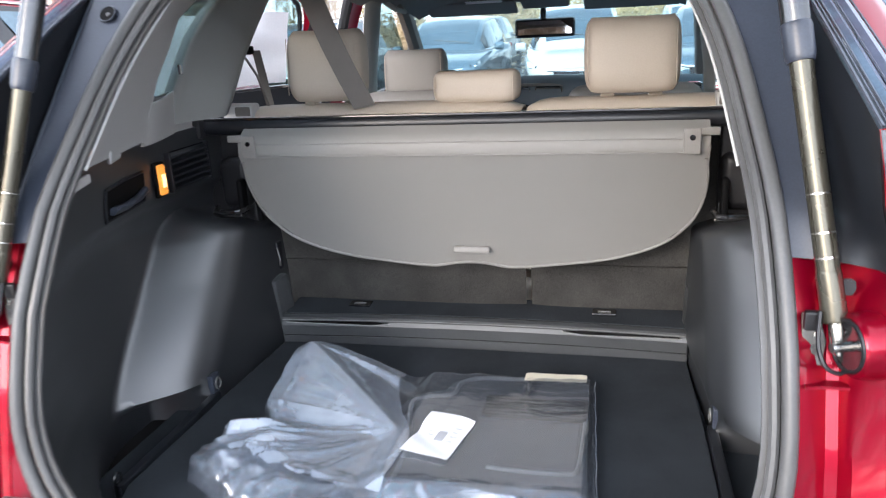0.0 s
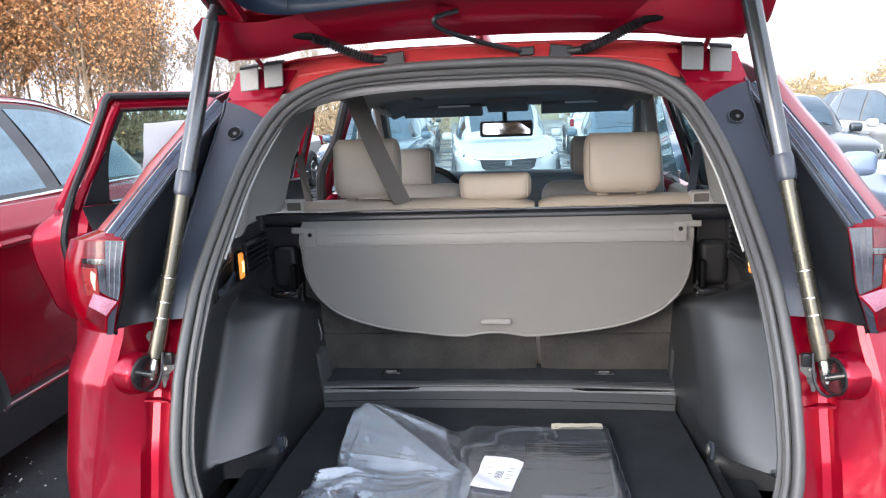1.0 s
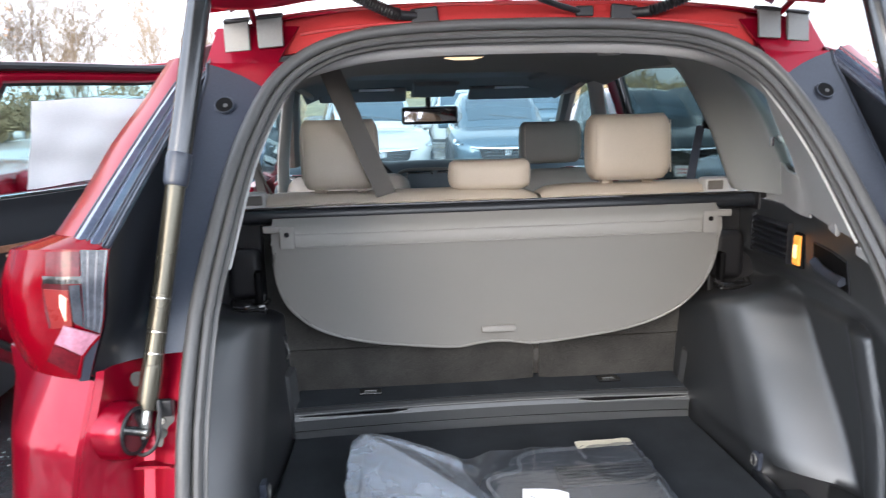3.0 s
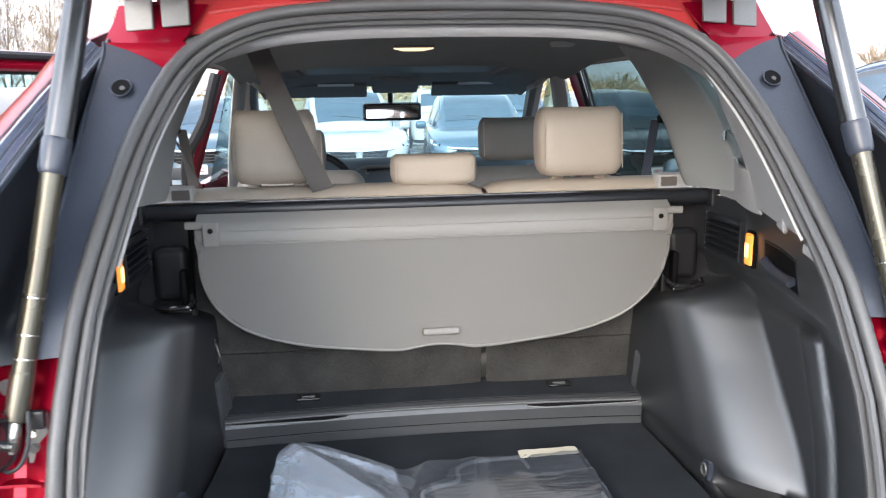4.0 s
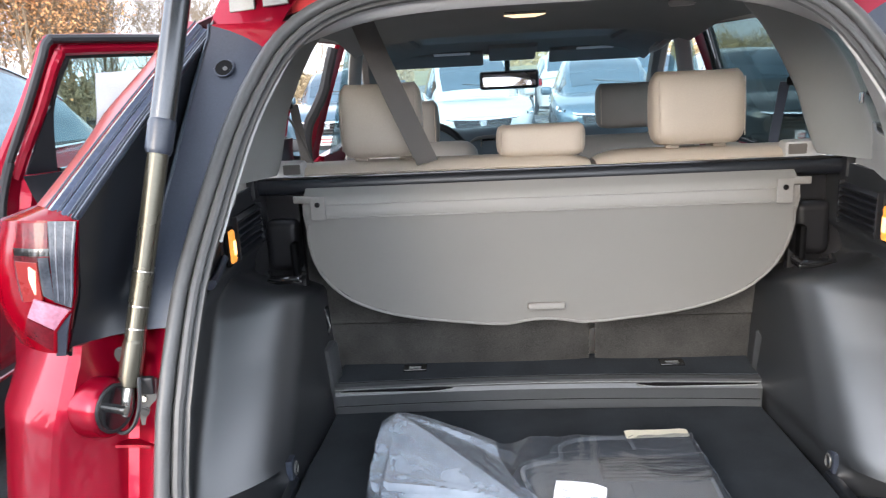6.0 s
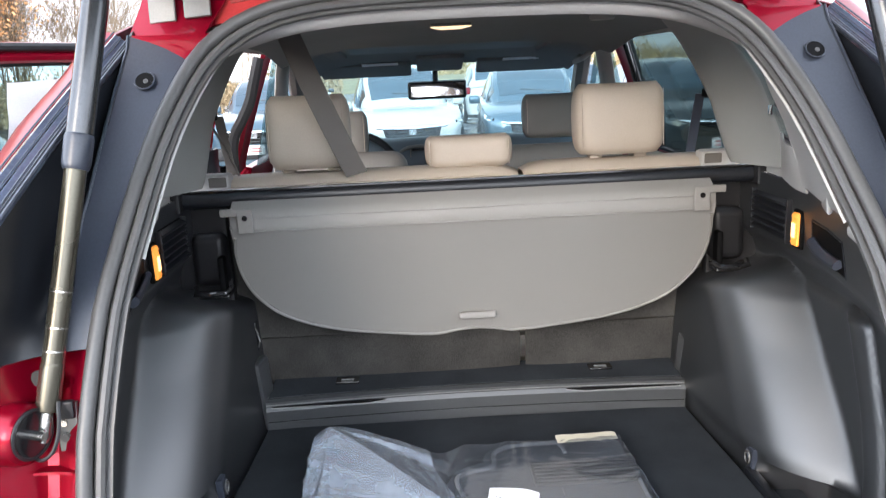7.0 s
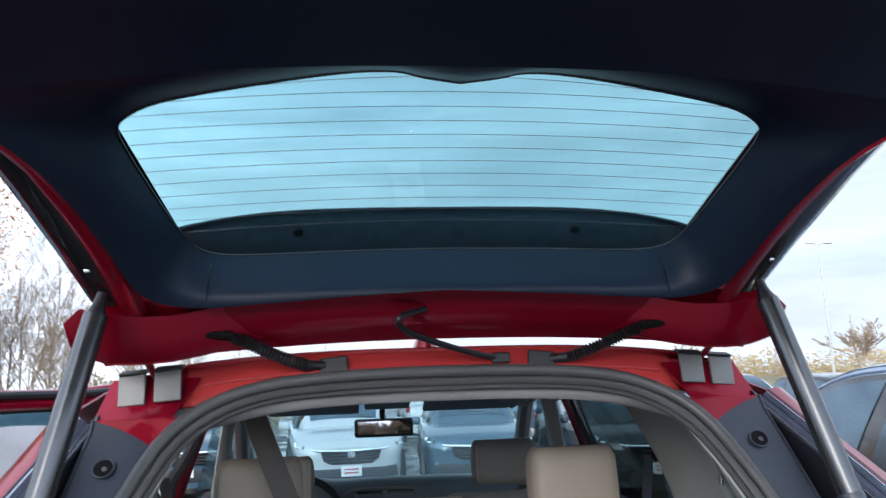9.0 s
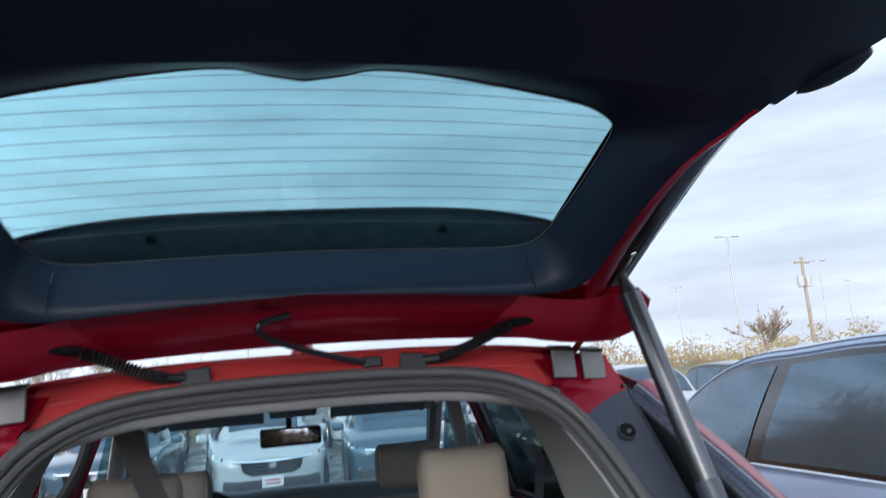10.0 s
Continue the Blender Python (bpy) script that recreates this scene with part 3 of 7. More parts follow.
for s in (1, -1):
    # trim under the quarter window
    rows = []
    for k in range(9):
        z = 1.243 + 0.097 * k / 8
        c = at_height(TRIM_C, z)
        rows.append([(s * (c.x - 0.004 + (0.668 - c.x + 0.004) * ease(0, 0.9, j / 12)), c.y - 0.008 + (0.862 - c.y) * j / 12, z - 0.010 * (1 - j / 12) * (k / 8)) for j in range(13)])
    tr = part("rear_pillar_trim", grid(rows, thick=0.004), GREYTRIM, suv, "warm grey plastic trim under the quarter window")
    part("cover_rest", prism(mirrored([(0.560, 0.385, 1.240), (0.588, 0.455, 1.240), (0.586, 0.455, 1.278), (0.562, 0.395, 1.274)], s), (-s * 0.012, -0.002, 0), 0.005, 3), GREYTRIM, tr)
    part("trim_tongue", prism(mirrored([(0.530, 0.246, 1.236), (0.549, 0.325, 1.236), (0.549, 0.325, 1.220), (0.534, 0.252, 1.214)], s), (s * 0.010, 0, 0), 0.003), GREYTRIM, tr)
    # quarter window between the two trims
    zw = [1.332 + (1.56 - 1.332) * k / 8 for k in range(9)]
    rows = [[Vector((s * (p.x + 0.006), p.y, p.z)) for p in (at_height(TRIM_C, z), at_height(TRIM_C, z).lerp(at_height(PILLAR_W, z), 0.5) + Vector((0.004, 0, 0)), at_height(PILLAR_W, z))] for z in zw]
    q = part("quarter_window", grid(rows, thick=0.004), SIDEGLASS, suv)
    q.visible_shadow = False
    part("window_rubber", tube([r[0] for r in rows] + [r[2] for r in rows[::-1]], 0.006, 6, True), GLOSSBLACK, q)
    # belt pillar, a wide cover whose rear face rounds forward
    rows = []
    for k in range(21):
        z = 1.262 + (1.63 - 1.262) * k / 20
        W, I = at_height(PILLAR_W, z), at_height(PILLAR_I, z)
        pts = [W + Vector((0.022, -0.002, 0)), W, W.lerp(I, 0.25) + Vector((0.004, -0.008, 0)), W.lerp(I, 0.5) + Vector((0.004, -0.012, 0)), W.lerp(I, 0.8) + Vector((0.0, -0.012, 0)), I + Vector((0.0, -0.004, 0)), I + Vector((0.004, 0.014, 0)), I + Vector((0.022, 0.06, 0)), I + Vector((0.07, 0.11, 0))]
        rows.append([(s * p.x, p.y, p.z) for p in smooth_line(pts, 25)])
    bp = part("belt_pillar_trim", grid(rows, thick=0.004), SHADEDTRIM, suv, "grey plastic seat-belt pillar cover", 60)
    part("belt_guide", rbox((s * 0.620, 1.105, 1.412), (0.022, 0.030, 0.022), 0.005), DEEP, bp)
    part("pillar_clip", rbox((s * 0.640, 0.800, 1.385), (0.006, 0.012, 0.022), 0.002), CHROME, bp)

# sill and floor
bm = bmesh.new()
rows = []
for y, z in ((0.025, 0.635), (0.04, 0.652), (0.075, 0.658), (0.115, 0.654), (0.13, 0.63)):
    rows.append([(-0.50 + j * 0.05, y + 0.05 * (abs(-0.50 + j * 0.05) / 0.5) ** 4, z) for j in range(21)])
part("sill_plate", grid(rows, thick=0.006), BLACK, suv, "black plastic loading sill plate")
part("cargo_floor_tub", rbox((0, 0.56, 0.60), (1.28, 0.95, 0.05), 0.004), CARPET, suv)
# floor board, a loose carpeted panel
bm = prism([(x, y, FLOOR_Z - 0.012) for x, y in ((-0.50, 0.135), (-0.40, 0.120), (0.40, 0.120), (0.50, 0.135), (0.538, 0.25), (0.533, 0.60), (0.52, 0.925), (-0.52, 0.925), (-0.533, 0.60), (-0.538, 0.25))], (0, 0, 0.014), 0.003)
tagged(part("cargo_floor_board", bm, CARPET), "black carpeted cargo floor board lying in the bay", "floor board")
for s in (1, -1):
    edge_strip = part("floor_edge_strip", prism(mirrored([(0.541, 0.235, 0.612), (0.541, 0.235, 0.658), (0.536, 0.605, 0.664), (0.536, 0.605, 0.612)], s), (s * 0.020, 0.004, 0), 0.004), BLACK, suv, "black plastic side of the floor pocket")
    part("strip_hook", tube([(s * 0.553, 0.246 + 0.010 * math.cos(q), 0.668 + 0.012 * math.sin(q)) for q in [k * math.tau / 10 for k in range(10)]], 0.0024, 6, True), GLOSSBLACK, edge_strip)
    part("pocket_wall", grid([mirrored([(0.545, 0.165, z), (0.600, 0.225, z), (0.640, 0.262, z), (0.665, 0.30, z)], s) for z in (0.605, 0.645, 0.668)], thick=0.004), BLACK, suv)

# ledge in front of the seat backs
def ledge_y(x):
    return 0.945 - 0.022 * (abs(x) / 0.52) ** 2


ledge = part("cargo_ledge", grid([[(x, ledge_y(x) + dy, z) for x in [-0.52 + 0.04 * k for k in range(27)]] for dy, z in
             ((-0.004, 0.646), (-0.004, 0.666), (0.006, 0.669), (0.006, 0.673), (-0.004, 0.676), (-0.006, 0.700), (-0.002, 0.708), (0.006, 0.712), (0.006, 0.716), (-0.004, 0.7165), (-0.004, 0.721), (0.006, 0.724), (0.030, 0.7245), (0.09, 0.727))], thick=-0.004), LEDGE, suv, "black plastic ledge before the seat backs, greyed for the light on it", 30)
part("ledge_cap", tube([(x, ledge_y(x) - 0.004, 0.7195) for x in [-0.518 + 0.037 * k for k in range(29)]], 0.0036, 8), LEDGE, ledge)
part("ledge_carpet", grid([[(x, ledge_y(x) + 0.012 + 0.11 * k / 3, 0.7265 + 0.003 * k) for x in [-0.515 + 0.0515 * j for j in range(21)]] for k in range(4)], thick=-0.003), CARPET, ledge, "dark carpeted strip on the ledge")
# pale lines that paint the highlights along the ledge and slot edges
LEDGEGLINT = mat("pale_ledge_glint", (0.20, 0.20, 0.195), 0.5, 0, 0.1, 8, 200, 0.03)
XL = [-0.518 + 0.037 * k for k in range(29)]
part("ledge_glint", tube([(x, ledge_y(x) - 0.0065, 0.7222) for x in XL], 0.0014, 6), LEDGEGLINT, ledge)
part("ledge_glint", tube([(x, ledge_y(x) - 0.0080, 0.7168) for x in XL], 0.0013, 6), LEDGEGLINT, ledge)
part("ledge_groove", tube([(x, ledge_y(x) + 0.0075, 0.7268) for x in XL], 0.0020, 6), GLOSSBLACK, ledge)
part("ledge_groove", tube([(x, ledge_y(x) - 0.003, 0.6710) for x in XL], 0.0028, 6), GLOSSBLACK, ledge)
for s in (1, -1):
    part("ledge_slot", prism(mirrored([(0.505, ledge_y(0.505) - 0.008, 0.7135), (0.26, ledge_y(0.26) - 0.008, 0.7140), (0.225, ledge_y(0.225) - 0.008, 0.710), (0.26, ledge_y(0.26) - 0.008, 0.7035), (0.505, ledge_y(0.5) - 0.008, 0.7105)], s), (0, 0.006, 0)), GLOSSBLACK, ledge)
    part("slot_glint", tube(mirrored([(0.508, ledge_y(0.505) - 0.009, 0.7095), (0.27, ledge_y(0.26) - 0.009, 0.7025), (0.225, ledge_y(0.225) - 0.009, 0.7085)], s), 0.0015, 6), LEDGEGLINT, ledge)
    part("ledge_end_post", rbox((s * 0.528, 0.955, 0.735), (0.026, 0.060, 0.190), 0.010, pose(0, 0, 0, 8, 0, s * 14)), LEDGE, suv, "end post of the ledge, greyed for the light on it")
    anchor = part("anchor_cover", rbox((s * 0.325, 1.004, 0.734), (0.060, 0.036, 0.008), 0.002), GLOSSBLACK, suv, "small chromed child-seat anchor in the ledge")
    part("anchor_bar", tube([(s * 0.325 - 0.016, 1.002, 0.738), (s * 0.325 + 0.016, 1.002, 0.738)], 0.0022, 8), HINGEGREY, anchor)
    part("anchor_bar", tube([(s * 0.325 - 0.016, 0.993, 0.737), (s * 0.325 + 0.016, 0.993, 0.737)], 0.0018, 8), HINGEGREY, anchor)

# ---- rear seats ----
SPLIT = 0.131


def seat_back(x0, x1, name):
    """The carpeted rear of a seat back with its leather top and front."""
    w = x1 - x0
    rows = []
    prof = [(1.045, 0.70), (1.030, 0.74), (1.022, 0.852), (1.014, 0.858), (1.018, 0.864), (1.00, 1.10), (0.985, 1.225), (0.99, 1.236)]
    n = 22
    rows = [[(x0 + 0.003 + (w - 0.006) * j / n, y + 0.010 * (abs(2 * j / n - 1) ** 6), z) for j in range(n + 1)] for y, z in prof]
    b = part(name, grid(rows, thick=-0.02), SEATCARPET, suv, "folding rear seat back with dark carpeted rear and beige leather top")
    prof = [(0.990, 1.232), (0.985, 1.250), (0.997, 1.264), (1.03, 1.270), (1.09, 1.268), (1.13, 1.250), (1.15, 1.20), (1.17, 1.10), (1.25, 0.75)]
    rows = [[(x0 + 0.002 + (w - 0.004) * j / n, y, z - 0.018 * (abs(2 * j / n - 1) ** 10)) for j in range(n + 1)] for y, z in prof]
    part("leather_cover", grid(rows, thick=0.004), LEATHER, b, "beige leather seat cover")
    part("seat_piping", tube([(x0 + 0.01 + (w - 0.02) * j / n, 0.987, 1.236 + 0.002 * math.sin(j * 1.7)) for j in range(n + 1)], 0.0032, 6), LEATHER, b)
    return b


back_wide = seat_back(-0.655, SPLIT - 0.004, "rear_seat_back")
back_narrow = seat_back(SPLIT + 0.004, 0.665, "rear_seat_back")
for s, owner in ((1, back_narrow), (-1, back_wide)):
    bez = part("latch_bezel", rbox((s * 0.605, 1.0, 1.262), (0.085, 0.05, 0.040), 0.008), GREYTRIM, owner, "grey plastic seat release bezel")
    part("latch_slot", rbox((s * 0.590, 0.976, 1.264), (0.042, 0.006, 0.024), 0.003), BELT, bez)


def headrest(x0, x1, z0, z1, y0, y1, owner, tilt=6, posts=True, material=None):
    """A padded headrest with seams and two posts."""
    c = Vector(((x0 + x1) / 2, (y0 + y1) / 2, (z0 + z1) / 2))
    w, d, h = x1 - x0, y1 - y0, z1 - z0
    rows = []
    n = 40
    for k in range(13):
        f = k / 12
        edge = 1 - (abs(2 * f - 1) ** 7) * 0.12
        wide = w / 2 * edge * (0.965 + 0.035 * math.sin(f * math.pi))
        deep = d / 2 * (1 - (abs(2 * f - 1) ** 5) * 0.35)
        ring = []
        for j in range(n):
            a = j * math.tau / n
            ca, sa_ = math.cos(a), math.sin(a)
            e = 0.34
            ring.append((c.x + wide * math.copysign(abs(ca) ** e, ca), c.y + deep * math.copysign(abs(sa_) ** 0.55, sa_), c.z + h * (f - 0.5) + 0.004 * ca * ca))
        rows.append(ring)
    bm = grid(rows, closed_u=True)
    for ring, flip in ((rows[0], 1), (rows[-1], 0)):
        bm.verts.ensure_lookup_table()
        vs = bm.verts[:n] if flip else bm.verts[-n:]
        bm.faces.new(vs)
    t = Matrix.Translation(c) @ pose(0, 0, 0, -tilt) @ Matrix.Translation(-c)
    bm.transform(t)
    h_ob = part("headrest", bm, material or LEATHER, owner, "padded leather headrest", 70)
    part("seam", tube([t @ Vector((c.x - w * 0.445, c.y - d * 0.485, c.z + h * (0.40 - 0.8 * k / 10))) for k in range(11)], 0.0012, 5), LEATHER, h_ob)
    part("seam", tube([t @ Vector((c.x + w * 0.445, c.y - d * 0.485, c.z + h * (0.40 - 0.8 * k / 10))) for k in range(11)], 0.0012, 5), LEATHER, h_ob)
    if posts:
        for px in (-0.055, 0.055):
            part("headrest_post", tube([(c.x + px, c.y, z0 - 0.03), (c.x + px, c.y, z0 + 0.03)], 0.0065, 8), CHROME, h_ob)
            part("post_guide", rbox((c.x + px, c.y, z0 - 0.004), (0.032, 0.028, 0.012), 0.004), LEATHER, h_ob)
    return h_ob


headrest(0.270, 0.490, 1.276, 1.445, 1.005, 1.115, back_narrow)
headrest(-0.478, -0.276, 1.276, 1.450, 1.005, 1.115, back_wide)
headrest(-0.098, 0.117, 1.262, 1.338, 1.01, 1.11, back_wide, 3, False)
part("seat_base", rbox((0, 1.45, 0.56), (1.34, 0.55, 0.30), 0.05), LEATHER, back_wide)

# ceiling belt for the middle seat
belt = []
for f in [k / 10 for k in range(11)]:
    c = Vector((-0.399, 0.985, 1.603)).lerp(Vector((-0.263, 0.988, 1.267)), f)
    c.y -= 0.022 * math.sin(math.pi * f)
    belt.append([c + Vector((dx, 0.012 * dx / 0.024, 0.2 * dx)) for dx in (-0.024, 0, 0.024)])
part("ceiling_belt", grid(belt, thick=0.0018), BELT, suv, "grey ceiling-mounted seat belt strap")
part("side_belt_wire", tube([(-0.640, 1.08, 1.43), (-0.600, 1.10, 1.345), (-0.555, 1.06, 1.262)], 0.0035, 6), BELT, suv, "thin grey belt strap seen edge on")
part("belt_anchor", rbox((-0.640, 1.08, 1.435), (0.014, 0.03, 0.026), 0.005), BOOT, suv)
part("ceiling_belt_guide", rbox((-0.42, 0.98, 1.602), (0.09, 0.07, 0.018), 0.008), GREYTRIM, suv)
for s in (1, -1):
    part("side_belt", grid([[(s * (0.612 - 0.02 * f) + dx, 1.135 + 0.03 * f, 1.41 - 0.22 * f) for dx in (-0.012, 0.012)] for f in (0, 0.5, 1)], thick=0.0018), BLACKSAT if s > 0 else BELT, suv)

# ---- cargo cover ----
cover = thing("cargo_cover", (0, 0.89, 1.2), "grey vinyl retractable cargo cover hanging down from its black roller", "cargo cover")
part("roller_housing", tube([(-0.655, 0.892, 1.238), (0.665, 0.892, 1.238)], 0.021, 16), BLACK, cover, "black roller housing")
part("roller_cap_strip", rbox((0.005, 0.880, 1.2570), (1.30, 0.010, 0.006), 0.002), GLOSSBLACK, cover)
for s in (1, -1):
    e = part("roller_end", rbox((s * 0.668, 0.880, 1.238), (0.046, 0.052, 0.050), 0.008), BOOT, cover, "black plastic roller end cap")
    for k in (-1, 0):
        part("release_mark", rbox((s * 0.668 + k * 0.011 + 0.005, 0.853, 1.243), (0.007, 0.002, 0.003), 0.0), WHITEPAPER, e)


def sheet_y(z):
    return lerp_table([(0.88, 0.935), (1.0, 0.895), (1.12, 0.845), (1.18, 0.818), (1.214, 0.824), (1.236, 0.860)], z)


HALF = [(0.0, 0.886), (0.036, 0.8835), (0.078, 0.876), (0.104, 0.8745), (0.177, 0.880), (0.332, 0.903), (0.443, 0.943), (0.505, 0.999), (0.530, 1.058), (0.535, 1.118), (0.528, 1.16)]


cols = []
xs = sorted({round(x, 4) for x, z in HALF} | {round(0.02 * k, 3) for k in range(27)})
xs = [-x for x in xs[:0:-1]] + xs
for x in xs:
    ax = abs(x)
    low = lerp_table([(p[0], p[1]) for p in HALF[:10]], ax)
    cols.append([(x + 0.004, sheet_y(z) + 0.0025 * math.sin(9 * x + 1) * (1.2 - z), z) for z in [low + (1.236 - low) * k / 26 for k in range(27)]])
panel = part("cover_sheet", grid(cols, thick=0.004), COVERCLOTH, cover, "smooth grey vinyl sheet with a scalloped hem", 70)
hem = [(x, z) for x, z in HALF]
hem = [(-x, z) for x, z in hem[:0:-1]] + hem
part("hem", tube([(p.x + 0.004, sheet_y(p.z) - 0.002, p.z) for p in smooth_line([(x, 0, z) for x, z in hem], 90)], 0.0032, 6), COVERPLASTIC, panel)
part("stiffener", rbox((0.004, 0.8165, 1.174), (1.03, 0.003, 0.003), 0.001), COVERCLOTH, panel)
part("stiffener", rbox((0.004, 0.8195, 1.203), (1.03, 0.003, 0.002), 0.001), COVERCLOTH, panel)
part("pull_handle", rbox((0.0085, sheet_y(0.924) - 0.008, 0.924), (0.090, 0.014, 0.018), 0.006, pose(0, 0, 0, -18)), COVERPLASTIC, cover, "grey moulded pull handle")
for s in (1, -1):
    bk = part("hook_bracket", rbox((s * 0.497 + 0.004, 0.802, 1.200), (0.034, 0.006, 0.054), 0.004), COVERPLASTIC, cover, "grey plastic corner hook bracket")
    part("bracket_tab", rbox((s * 0.531 + 0.004, 0.806, 1.220), (0.040, 0.008, 0.017), 0.004), COVERPLASTIC, bk)
    part("bracket_hole", disc((s * 0.497 + 0.004, 0.7985, 1.208), (0, 1, 0), 0.0058, 0.003, 12), GLOSSBLACK, bk)

# ---- headliner and front cabin ----
def roof_in(y):
    return lerp_table([(0.50, 1.600), (0.60, 1.612), (0.72, 1.640), (0.82, 1.642), (0.95, 1.637), (1.2, 1.632), (1.5, 1.630), (1.56, 1.626), (1.93, 1.586), (1.97, 1.584), (2.00, 1.600), (2.04, 1.606), (2.55, 1.580), (2.95, 1.525)], y)


rows = []
for y in [0.55 + 0.02 * k for k in range(121)]:
    hw = lerp_table([(0.5, 0.47), (1.0, 0.54), (2.0, 0.59), (2.95, 0.63)], y)
    rows.append([(hw * u, y, roof_in(y) - 0.055 * abs(u) ** 5) for u in [-1 + 0.1 * j for j in range(21)]])
liner = part("headliner", grid(rows, thick=-0.006), HEADLINER, suv, "grey cloth headliner", 60)
part("sunroof_shade", rbox((0.0, 2.28, 1.594), (0.80, 0.50, 0.012), 0.005, pose(0, 0, 0, -3)), DASH, liner, "dark sunroof blind")
for s in (1, -1):
    part("sunroof_side", rbox((s * 0.44, 2.26, 1.586), (0.07, 0.54, 0.030), 0.012, pose(0, 0, 0, -3)), HEADLINER, liner)
dm = part("dome_lamp", rbox((0.0, 1.525, 1.626), (0.12, 0.07, 0.008), 0.003), HEADLINER, suv)
part("dome_lens", prism([(-0.062, 1.497, 1.6215), (-0.03, 1.497, 1.6145), (0.03, 1.497, 1.6145), (0.062, 1.497, 1.6215), (0.03, 1.497, 1.624), (-0.03, 1.497, 1.624)], (0, 0.05, 0), 0.002), DOME, dm, "glowing warm dome lamp lens")
part("ceiling_socket", disc((0.40, 1.30, 1.618), (0, 0, 1), 0.035, 0.016, 20, None, 0.004), GREYTRIM, suv)
for s in (1, -1):
    part("sun_visor", rbox((0.02 + s * 0.37, 2.88, 1.512), (0.43, 0.13, 0.028), 0.010, pose(0, 0, 0, -25)), HEADLINER, suv, "grey fabric sun visor folded up")
    part("visor_label", rbox((0.05 + s * 0.33, 2.822, 1.527), (0.17, 0.05, 0.002), 0.0, pose(0, 0, 0, -25)), WHITEPAPER, suv)
    part("grab_handle", tube(mirrored([(0.60, 2.30, 1.545), (0.565, 2.33, 1.515), (0.560, 2.45, 1.505), (0.60, 2.49, 1.535)], s), 0.011, 8), GREYTRIM, suv)
part("overhead_console", rbox((0.0, 2.80, 1.535), (0.22, 0.26, 0.035), 0.012, pose(0, 0, 0, -12)), HEADLINER, suv)
mir = part("rear_view_mirror", rbox((-0.014, 2.985, 1.402), (0.290, 0.03, 0.090), 0.014, seg=3), GLOSSBLACK, suv, "black rear-view mirror")
part("mirror_glass", rbox((-0.014, 2.968, 1.403), (0.256, 0.004, 0.062), 0, pose(0, 0, 0, -2.6, 0, 2.0)), MIRROR, mir, "", 5)
part("mirror_stem", tube([(-0.021, 2.99, 1.42), (-0.021, 2.98, 1.475), (-0.021, 2.96, 1.51)], 0.014, 8), GLOSSBLACK, mir)
# windscreen and frame
ws = part("windscreen", prism([(-0.70, 2.90, 1.545), (0.70, 2.90, 1.545), (0.74, 3.70, 1.07), (-0.74, 3.70, 1.07)], (0, -0.003, -0.004)), WINDSCREEN, suv)
ws.visible_shadow = False
rows = [[(-0.72 + 0.06 * j, y + 0.10 * abs(-0.72 + 0.06 * j) ** 2, z - 0.05 * abs(-0.72 + 0.06 * j) ** 2 + 0.022 * ease(0.14, 0.0, abs(-0.39 + 0.72 - 0.06 * j))) for j in range(25)] for y, z in ((2.53, 0.84), (2.56, 1.05), (2.572, 1.135), (2.592, 1.160), (2.625, 1.172), (2.72, 1.169), (2.87, 1.154), (3.2, 1.10), (3.72, 1.04))]
dash = part("dashboard", grid(rows, thick=-0.03), DASH, suv, "dark dashboard with chrome-rimmed air vents")
part("dash_trim", tube(smooth_line([(-0.30, 2.552, 1.04), (-0.235, 2.550, 1.115), (-0.17, 2.560, 1.163), (-0.06, 2.562, 1.168), (0.05, 2.562, 1.166), (0.13, 2.562, 1.150), (0.30, 2.562, 1.118), (0.66, 2.60, 1.10)], 40), 0.009, 6), HINGEGREY, dash, "slim silver trim line")
for x in (-0.098, 0.042, 0.62, -0.66):
    v = part("dash_vent", rbox((x, 2.564, 1.142), (0.120, 0.03, 0.040), 0.012), GLOSSBLACK, dash)
    for k in range(3):
        part("vent_fin", rbox((x, 2.547, 1.131 + 0.011 * k), (0.105, 0.004, 0.003), 0.001), CHROME if k == 1 else CLAD, v)
    part("vent_rim", tube([(x + dx, 2.546, 1.142 + dz) for dx, dz in ((-0.058, -0.013), (-0.050, -0.019), (0.050, -0.019), (0.058, -0.013), (0.058, 0.013), (0.050, 0.019), (-0.050, 0.019), (-0.058, 0.013))], 0.0032, 6, True), CHROME, v, "chrome vent rim")
part("start_button", disc((-0.196, 2.530, 1.018), (0, 1, 0), 0.018, 0.012, 20, None, 0.003), TAILRED, dash, "round red start button")
part("dash_screen", rbox((-0.06, 2.535, 1.02), (0.26, 0.02, 0.13), 0.008), GLOSSBLACK, dash)
wheel_c = Vector((-0.39, 2.36, 1.075))
wm = Matrix.Translation(wheel_c) @ pose(0, 0, 0, 65)
st = part("steering_wheel", tube([wm @ Vector((0.185 * math.cos(a), 0.185 * math.sin(a), 0)) for a in [k * math.tau / 32 for k in range(32)]], 0.016, 10, True), BLACK, suv, "dark leather steering wheel")
hub = rbox((0, 0, 0), (0.15, 0.12, 0.05), 0.025)
hub.transform(wm)
part("wheel_hub", hub, DASH, st)
for a in (0, math.pi, -math.pi / 2):
    part("wheel_spoke", tube([wm @ Vector((0.05 * math.cos(a), 0.05 * math.sin(a), 0)), wm @ Vector((0.18 * math.cos(a), 0.18 * math.sin(a), 0))], 0.017, 8), DASH, st)
